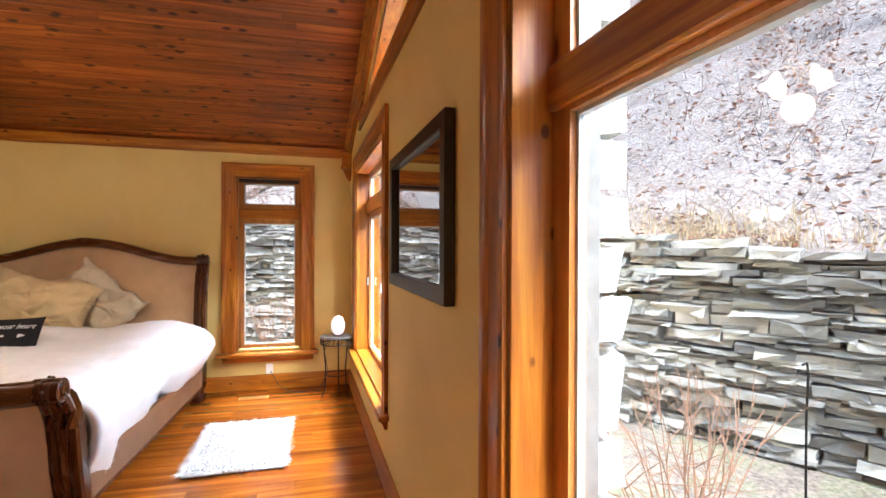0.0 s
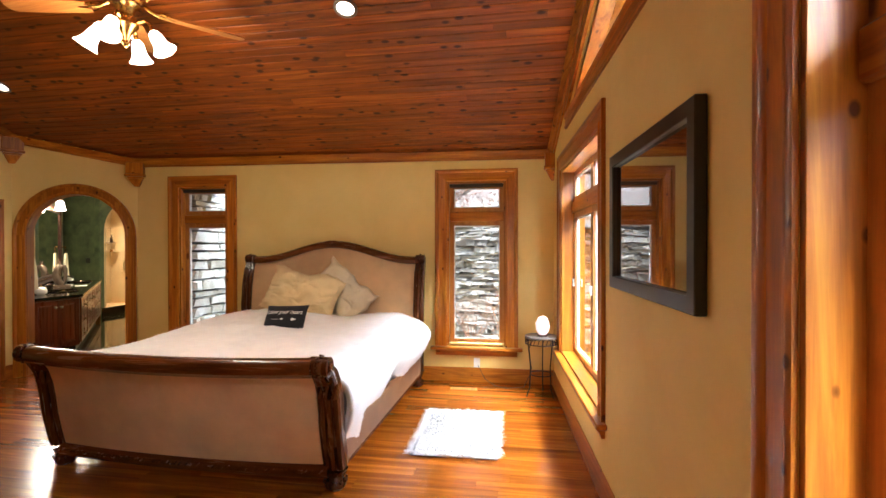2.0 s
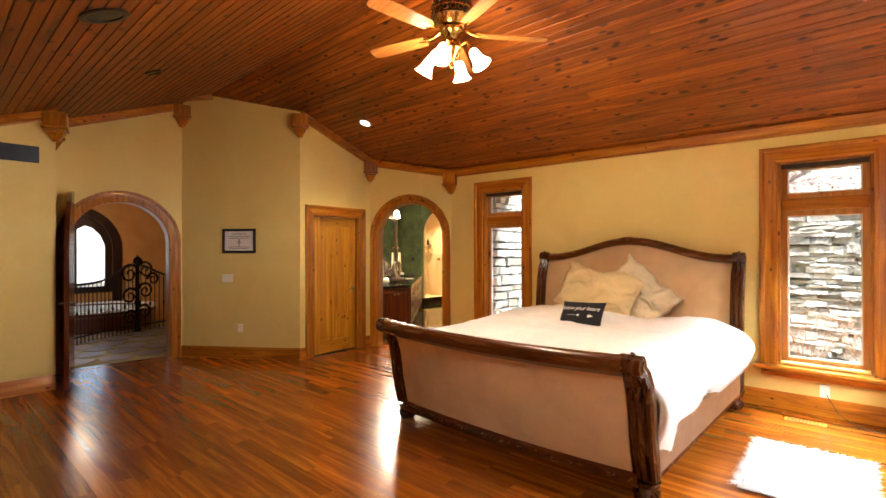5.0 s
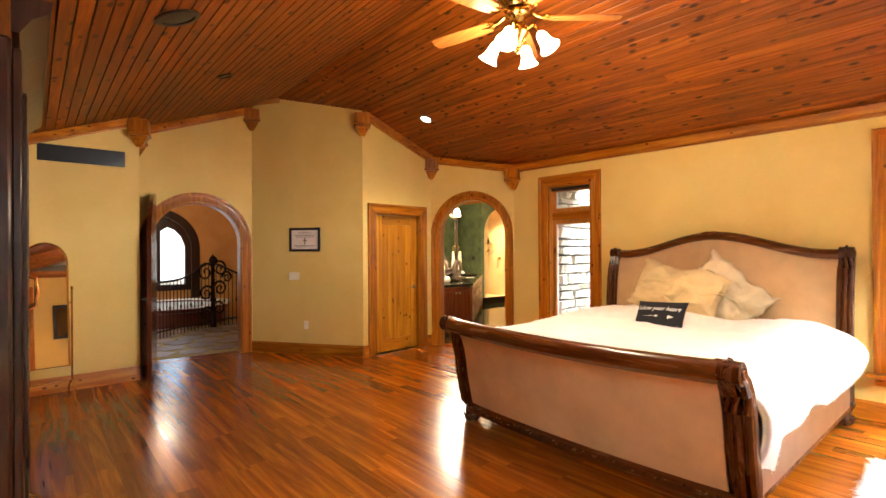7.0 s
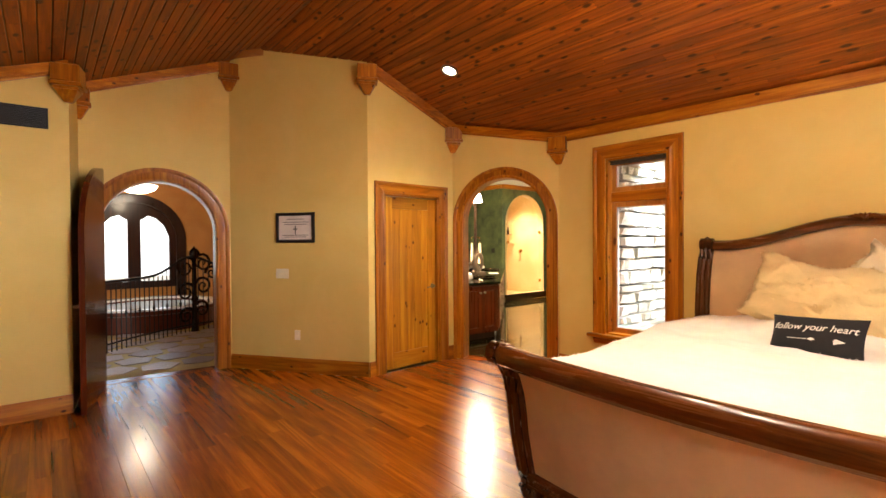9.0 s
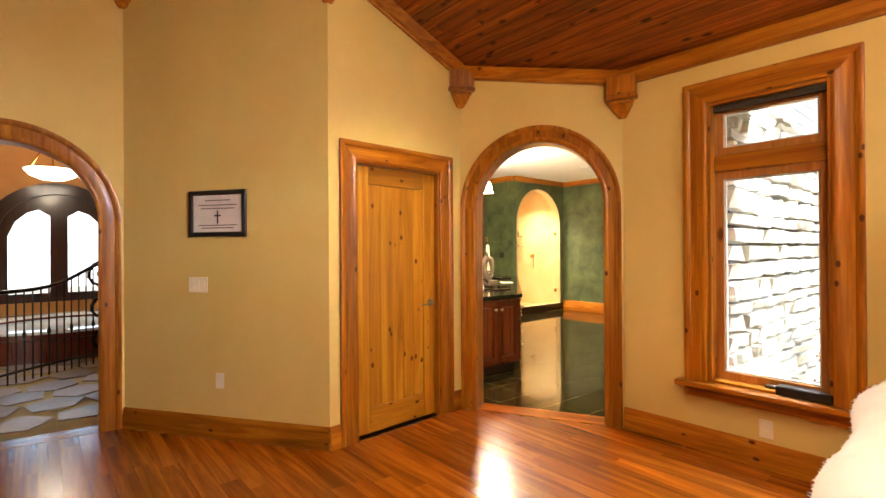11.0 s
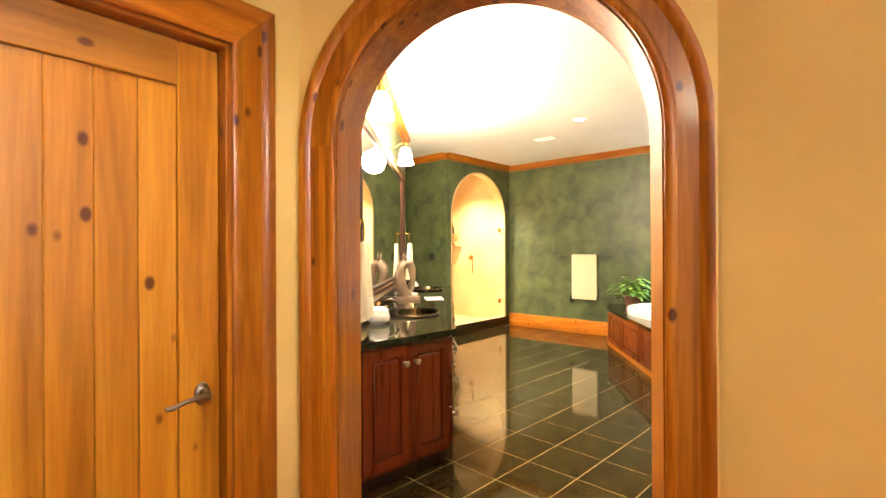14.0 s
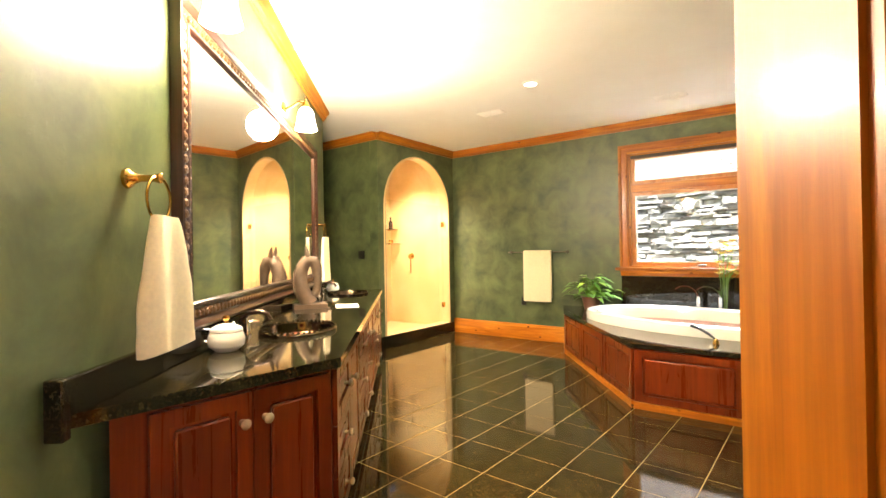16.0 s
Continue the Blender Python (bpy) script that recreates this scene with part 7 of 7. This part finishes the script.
def twiggy(name, m, h, n, spread, mat, label, seed, thick=0.006, category="shrub"):
    """A bare shrub of many thin forked stems."""
    u = thing(name, m, label, category)
    r = random.Random(seed)
    for i in range(n):
        b = bmesh.new()
        a, e = r.uniform(0, 6.283), r.uniform(0.1, 1.0) * spread
        pts, p, d = [], Vector((r.uniform(-0.05, 0.05), r.uniform(-0.05, 0.05), 0)), Vector((math.cos(a) * e, math.sin(a) * e, 1)).normalized()
        k = 7
        for j in range(k):
            pts.append(p.copy())
            p += d * (h * r.uniform(0.7, 1.1) / k)
            d = (d + Vector((r.uniform(-1, 1), r.uniform(-1, 1), 0.2)) * 0.14).normalized()
        tube(b, pts, [thick * (1 - 0.8 * j / k) for j in range(k)], 5)
        for j in (2, 3, 4, 5):
            q = pts[j]
            f = Vector((r.uniform(-1, 1), r.uniform(-1, 1), r.uniform(0.3, 1))).normalized() * h * r.uniform(0.12, 0.28)
            tube(b, [q, q + f * 0.5 + Vector((0, 0, 0.01)), q + f], [thick * 0.5, thick * 0.35, thick * 0.15], 4)
        part("stem", b, mat, u)
    return u


twiggy("bare_shrub", pose(2.75, 2.15, GZ), 1.5, 14, 0.5, M_TWIG, "bare red-stemmed shrub outside the window", 1)
twiggy("bare_shrub", pose(3.4, 2.9, GZ), 1.35, 12, 0.55, M_TWIG, "bare red-stemmed shrub below the stone wall", 2)
twiggy("bare_shrub", pose(0.9, 8.1, GZ), 1.5, 22, 0.6, M_TWIG, "bare brown shrub behind the bedroom window", 3)
twiggy("bare_shrub", pose(0.2, 8.4, GZ), 1.3, 18, 0.6, M_TWIG, "bare brown shrub against the stone wall", 5)
twiggy("bare_shrub", pose(-2.1, 8.3, GZ), 0.8, 18, 0.9, M_SHRUB, "low olive shrub beside the house wall", 6)
b = bmesh.new()
tube(b, [(3.62, 2.34, GZ - 0.05), (3.62, 2.34, 0.7), (3.625, 2.335, 0.94), (3.61, 2.33, 1.0), (3.58, 2.33, 0.99)], 0.006, 7)
solo("garden_stake", b, M_IRON, "thin black iron garden stake outside the window", "stake")
for i, t in enumerate((2.2, 2.9, 3.6, 4.3, 5.2, 6.1, 7.0, 3.2, 4.8, 10.2)):
    p = slope_point(t, 5.0 + (i * 1.7) % 6.5)
    u = thing("bare_tree", Matrix.Translation(p), "bare grey woodland tree on the hillside", "tree", "woodland trees")
    b = bmesh.new()
    r = random.Random(40 + i)
    pts, q = [], Vector((0, 0, -0.2))
    for j in range(9):
        pts.append(q.copy())
        q += Vector((r.uniform(-0.12, 0.12), r.uniform(-0.12, 0.12), 1.0))
    tube(b, pts, [0.11 - 0.010 * j for j in range(9)], 9)
    part("trunk", b, M_BARK, u)
    b = bmesh.new()
    for j in range(26):
        k = r.randrange(2, 8)
        s = pts[k]
        d = Vector((r.uniform(-1, 1), r.uniform(-1, 1), r.uniform(0.2, 1))).normalized()
        L = r.uniform(0.6, 1.8)
        tube(b, [s, s + d * L * 0.5 + Vector((0, 0, 0.1)), s + d * L + Vector((0, 0, 0.3))], [0.03, 0.018, 0.004], 5)
    part("limbs", b, M_BARK, u)

# ---- stacked stones ----
def stone_mesh(seed):
    r = random.Random(seed)
    b = bmesh.new()
    box(b, -0.5, 0.5, -0.5, 0.5, -0.5, 0.5)
    bmesh.ops.subdivide_edges(b, edges=[e for e in b.edges if abs(e.verts[0].co.x - e.verts[1].co.x) > 0.5], cuts=2)
    taper = r.uniform(-0.25, 0.25)
    for w in b.verts:
        w.co.z *= 1 + taper * w.co.x + r.uniform(-0.30, 0.02)
        w.co.x *= 1 + r.uniform(-0.12, 0.02)
        w.co.y += r.uniform(-0.18, 0.14)
    bmesh.ops.triangulate(b, faces=b.faces)
    return mesh_of(b, "stone", False)


STONES = [stone_mesh(k) for k in range(10)]
LIMES = [stone_mesh(50 + k) for k in range(8)]
for d in STONES:
    d.materials.append(M_STONE)
for d in LIMES:
    d.materials.append(M_LIME)


def place_stones(parent, spots, meshes, near, limit, name="stone"):
    """Stones as (matrix): those nearest to the given stretch become parts, the rest one joined part."""
    spots = sorted(spots, key=lambda m: (Vector(m.translation[:2]) - Vector(near)).length)
    r = random.Random(77)
    for m in spots[:limit]:
        ob = new(name, r.choice(meshes))
        ob.matrix_world = m
        ob.parent = parent
    rest = spots[limit:]
    if rest:
        vs, fs = [], []
        for m in rest:
            d = r.choice(meshes)
            o = len(vs)
            vs += [tuple(m @ w.co) for w in d.vertices]
            fs += [tuple(o + k for k in p.vertices) for p in d.polygons]
        data = bpy.data.meshes.new("stones")
        data.from_pydata(vs, [], fs)
        data.materials.append(meshes[0].materials[0])
        ob = new("stones", data)
        ob.parent = parent
        ob["kind"] = "stuff"


wall = thing("retaining_wall", Matrix(), "dry-stacked grey ledge stone retaining wall outside", "stone wall")
bm = bmesh.new()
ring = []
for i in range(4 * (len(WALLP) - 1) + 1):
    p, z, d = wall_at(min(i / 4, len(WALLP) - 1.001))
    o = Vector((d.y, -d.x))
    a, c = p + o * 0.12, p + o * 0.6
    ring.append([bm.verts.new(q) for q in ((a.x, a.y, GZ - 0.1), (a.x, a.y, z - 0.06), (c.x, c.y, z - 0.06), (c.x, c.y, GZ - 0.1))])
for a, c in zip(ring, ring[1:]):
    for k in range(3):
        bm.faces.new((a[k], a[k + 1], c[k + 1], c[k]))
bmesh.ops.recalc_face_normals(bm, faces=bm.faces)
part("core", bm, plain("dark_earth", rgb(70, 64, 58), 0.95), wall)
spots = []
r = random.Random(5)
for k in range(len(WALLP) - 1):
    p, q = Vector(WALLP[k]), Vector(WALLP[k + 1])
    L = (q - p).length
    d = (q - p).normalized()
    ang = math.degrees(math.atan2(d.y, d.x))
    z = GZ
    zt0, zt1 = WALLZ[k], WALLZ[k + 1]
    while z < max(zt0, zt1):
        h = r.choice((0.028, 0.035, 0.045, 0.055, 0.065, 0.08, 0.12))
        s = -r.uniform(0, 0.3)
        while s < L:
            w = r.uniform(0.16, 0.65)
            c = s + w / 2
            if z + h <= zt0 + (zt1 - zt0) * c / L + 0.05:
                x, y = p + d * c
                off = r.uniform(-0.08, 0.07)
                o = Vector((d.y, -d.x)) * (0.12 + off)
                spots.append(pose(x + o.x, y + o.y, z + h / 2, r.uniform(-6, 6), r.uniform(-3.5, 3.5), ang + r.uniform(-7, 7)) @ Matrix.Diagonal((w + 0.01, 0.30, h + 0.008, 1)))
            s += w
        z += h
place_stones(wall, spots, STONES, (4.6, 4.2), 300)


def cladding(name, m, x0, x1, z0, z1, y, label, seed, limit, near, rows):
    u = thing(name, Matrix(), label, "stone cladding")
    u["kind"] = "structure"
    part("mortar", cbox(x0, x1, y + 0.002, y + 0.07, z0, z1, 0, m), M_MORTAR, u)
    r = random.Random(seed)
    spots = []
    z = z0
    while z < z1:
        h = r.choice(rows)
        s = x0
        while s < x1 - 0.02:
            w = min(r.uniform(0.18, 0.5), x1 - s)
            if x1 - s - w < 0.08:
                w = x1 - s
            spots.append(m @ pose(s + w / 2, y + 0.085 + r.uniform(-0.012, 0.012), z + h / 2, 0, r.uniform(-1.5, 1.5), 0) @ Matrix.Diagonal((w - 0.012, 0.15, h - 0.012, 1)))
            s += w
        z += h
    place_stones(u, spots, LIMES, near, limit)


cladding("stone_cladding", m_right, WA[1] - 0.02, WB[0] + RC - 0.03, GZ, 3.2, 0.245, "pale limestone cladding on the house wall", 1, 150, (1.9, 1.7), (0.12, 0.16, 0.20, 0.26))
bmE = along((BX1, FARY), (BX1, 6.2))[0]
cladding("stone_cladding", bmE, 0.0, FARY - 6.13, GZ, 2.55, 0.155, "pale limestone cladding on the bathroom wing", 2, 200, (-3.3, 7.5), (0.06, 0.08, 0.10, 0.13, 0.17))
u = thing("siding", bmE, "grey lap siding above the stone of the bathroom wing", "siding")
u["kind"] = "structure"
for k in range(9):
    part("lap_board", cbox(0.0, FARY - 6.3, 0.17, 0.19 + 0.008, 2.56 + k * 0.12, 2.675 + k * 0.12, 0.002), M_SIDING, u)
part("corner_board", cbox(FARY - 6.3, FARY - 6.22, 0.16, 0.21, 2.56, 3.64, 0.004), M_PORCELAIN, u)

# ---- bedroom floor boards ----
def span(y):
    xs = []
    n = len(PLAN)
    for i in range(n):
        (xa, ya), (xb, yb) = PLAN[i], PLAN[(i + 1) % n]
        if (ya > y) != (yb > y):
            xs.append((xb - xa) * (y - ya) / (yb - ya) + xa)
    return min(xs), max(xs)


floor_ob = bpy.data.objects["floor"]
PW = 0.118
r = random.Random(31)
boards = []
y = SOUTH
while y < 6.0:
    x0, x1 = span(min(max(y + PW / 2, SOUTH + 0.01), 5.99))
    s = x0 - r.uniform(0, 0.8)
    while s < x1:
        L = r.uniform(0.55, 1.9)
        a, c = max(s, x0), min(s + L, x1)
        if c - a > 0.02:
            boards.append((a, c, y, y + PW))
        s += L
    y += PW
boards.sort(key=lambda q: abs((q[0] + q[1]) / 2 + 3.2) + abs((q[2] + q[3]) / 2 - 2.6))


def board_verts(a, c, y0, y1):
    g, e, h = 0.0003, 0.0010, 0.0006
    return [(a + g, y0 + g, -h), (c - g, y0 + g, -h), (c - g, y1 - g, -h), (a + g, y1 - g, -h), (a + g + e, y0 + g + e, 0), (c - g - e, y0 + g + e, 0), (c - g - e, y1 - g - e, 0), (a + g + e, y1 - g - e, 0), (a + g, y0 + g, -0.0115), (c - g, y0 + g, -0.0115), (c - g, y1 - g, -0.0115), (a + g, y1 - g, -0.0115)]


BF = [(4, 5, 6, 7), (0, 1, 5, 4), (1, 2, 6, 5), (2, 3, 7, 6), (3, 0, 4, 7), (8, 9, 1, 0), (9, 10, 2, 1), (10, 11, 3, 2), (11, 8, 0, 3)]
for a, c, y0, y1 in boards[:300]:
    data = bpy.data.meshes.new("plank")
    data.from_pydata(board_verts(a, c, y0, y1), [], BF)
    data.materials.append(M_FLOOR)
    ob = new("plank", data)
    ob.parent = floor_ob
vs, fs = [], []
for q in boards[300:]:
    o = len(vs)
    vs += board_verts(*q)
    fs += [tuple(o + k for k in f) for f in BF]
if vs:
    data = bpy.data.meshes.new("planks")
    data.from_pydata(vs, [], fs)
    data.materials.append(M_FLOOR)
    ob = new("planks", data)
    ob.parent = floor_ob
    ob["kind"] = "stuff"
# threshold of the bathroom arch
u = solo("threshold", cbox(0.147, 1.193, 0.0, 0.19, -0.011, 0.003, 0.002), M_FLOOR, "cherry threshold under the bathroom arch", "threshold", m_arch, "", "structure")
u = solo("threshold", cbox(0.162, 1.278, 0.0, 0.19, -0.011, 0.003, 0.002), M_FLOOR, "dark cherry threshold under the entry arch", "threshold", m_entry, "", "structure")

# ---- bathroom tiles ----
bath_ob = bpy.data.objects["bath_floor"]
TS, TG = 0.348, 0.0055
TO, TROT = Vector((-5.655, 7.753)), radians(-2.5)


def clip(pts, nx, ny, d):
    """The part of a polygon with nx x + ny y <= d."""
    out = []
    for i in range(len(pts)):
        p, q = pts[i], pts[(i + 1) % len(pts)]
        a, b = nx * p[0] + ny * p[1] - d, nx * q[0] + ny * q[1] - d
        if a <= 0:
            out.append(p)
        if a * b < 0:
            f = a / (a - b)
            out.append((p[0] + (q[0] - p[0]) * f, p[1] + (q[1] - p[1]) * f))
    return out


limits = []
for (p, q) in ((VW0, VW1), ((-5.25, 5.43), (-4.06, 6.06)), ((SHX, FARY), (BX1, FARY)), ((BX1, FARY), (BX1, 6.2)), ((BX1, 6.2), (-4.06, 6.06))):
    d = Vector((q[0] - p[0], q[1] - p[1])).normalized()
    n = Vector((-d.y, d.x)) if p != (-5.25, 5.43) else Vector((d.y, -d.x))
    if p == (BX1, 6.2):
        n = Vector((0, -1))
        limits.append((n.x, n.y, -5.40))
        continue
    limits.append((n.x, n.y, n.x * p[0] + n.y * p[1]))
tiles = []
for i in range(-16, 14):
    for j in range(-10, 16):
        c = [Vector((TS * (i + a) + (TG / 2 if a == 0 else -TG / 2), TS * (j + b) + (TG / 2 if b == 0 else -TG / 2))) for a, b in ((0, 0), (1, 0), (1, 1), (0, 1))]
        pts = [tuple(TO + Vector((p.x * math.cos(TROT) - p.y * math.sin(TROT), p.x * math.sin(TROT) + p.y * math.cos(TROT)))) for p in c]
        for lim in limits:
            pts = clip(pts, *lim) if pts else pts
        if len(pts) > 2:
            cx, cy = sum(p[0] for p in pts) / len(pts), sum(p[1] for p in pts) / len(pts)
            if cx < SHX + 0.02:
                continue
            tiles.append((pts, abs(cx + 5.8) + abs(cy - 7.6)))
tiles.sort(key=lambda q: q[1])
for pts, _ in tiles[:300]:
    b = bmesh.new()
    prism(b, pts, -0.006, 0.0)
    data = mesh_of(b, "tile", False)
    data.materials.append(M_TILE)
    ob = new("tile", data)
    ob.parent = bath_ob
b = bmesh.new()
for pts, _ in tiles[300:]:
    prism(b, pts, -0.006, 0.0)
if len(b.verts):
    ob = part("tiles", b, M_TILE, bath_ob, "", False)
    ob["kind"] = "stuff"

# ---- hall flagstones ----
hall_ob = bpy.data.objects["hall_floor"]
r = random.Random(12)
for i in range(9):
    for j in range(9):
        cx, cy = -6.9 - i * 0.42 + r.uniform(-0.05, 0.05), 1.2 + j * 0.45 + (0.2 if i % 2 else 0)
        n = r.choice((5, 6))
        pts = [(cx + 0.235 * math.cos(k * 2 * math.pi / n + 0.3 * i) * r.uniform(0.85, 1.05), cy + 0.235 * math.sin(k * 2 * math.pi / n + 0.3 * i) * r.uniform(0.85, 1.05)) for k in range(n)]
        if all(p[0] < -6.97 and p[0] > -10.1 and p[1] < 4.9 for p in pts) and cy - 0.2 > 0.95 + 0.42 * max(0, -8.1 - cx):
            b = bmesh.new()
            prism(b, pts, -0.012, 0.0 + r.uniform(-0.002, 0.002))
            data = mesh_of(b, "flagstone", False)
            data.materials.append(M_FLAG)
            ob = new("flagstone", data)
            ob.parent = hall_ob
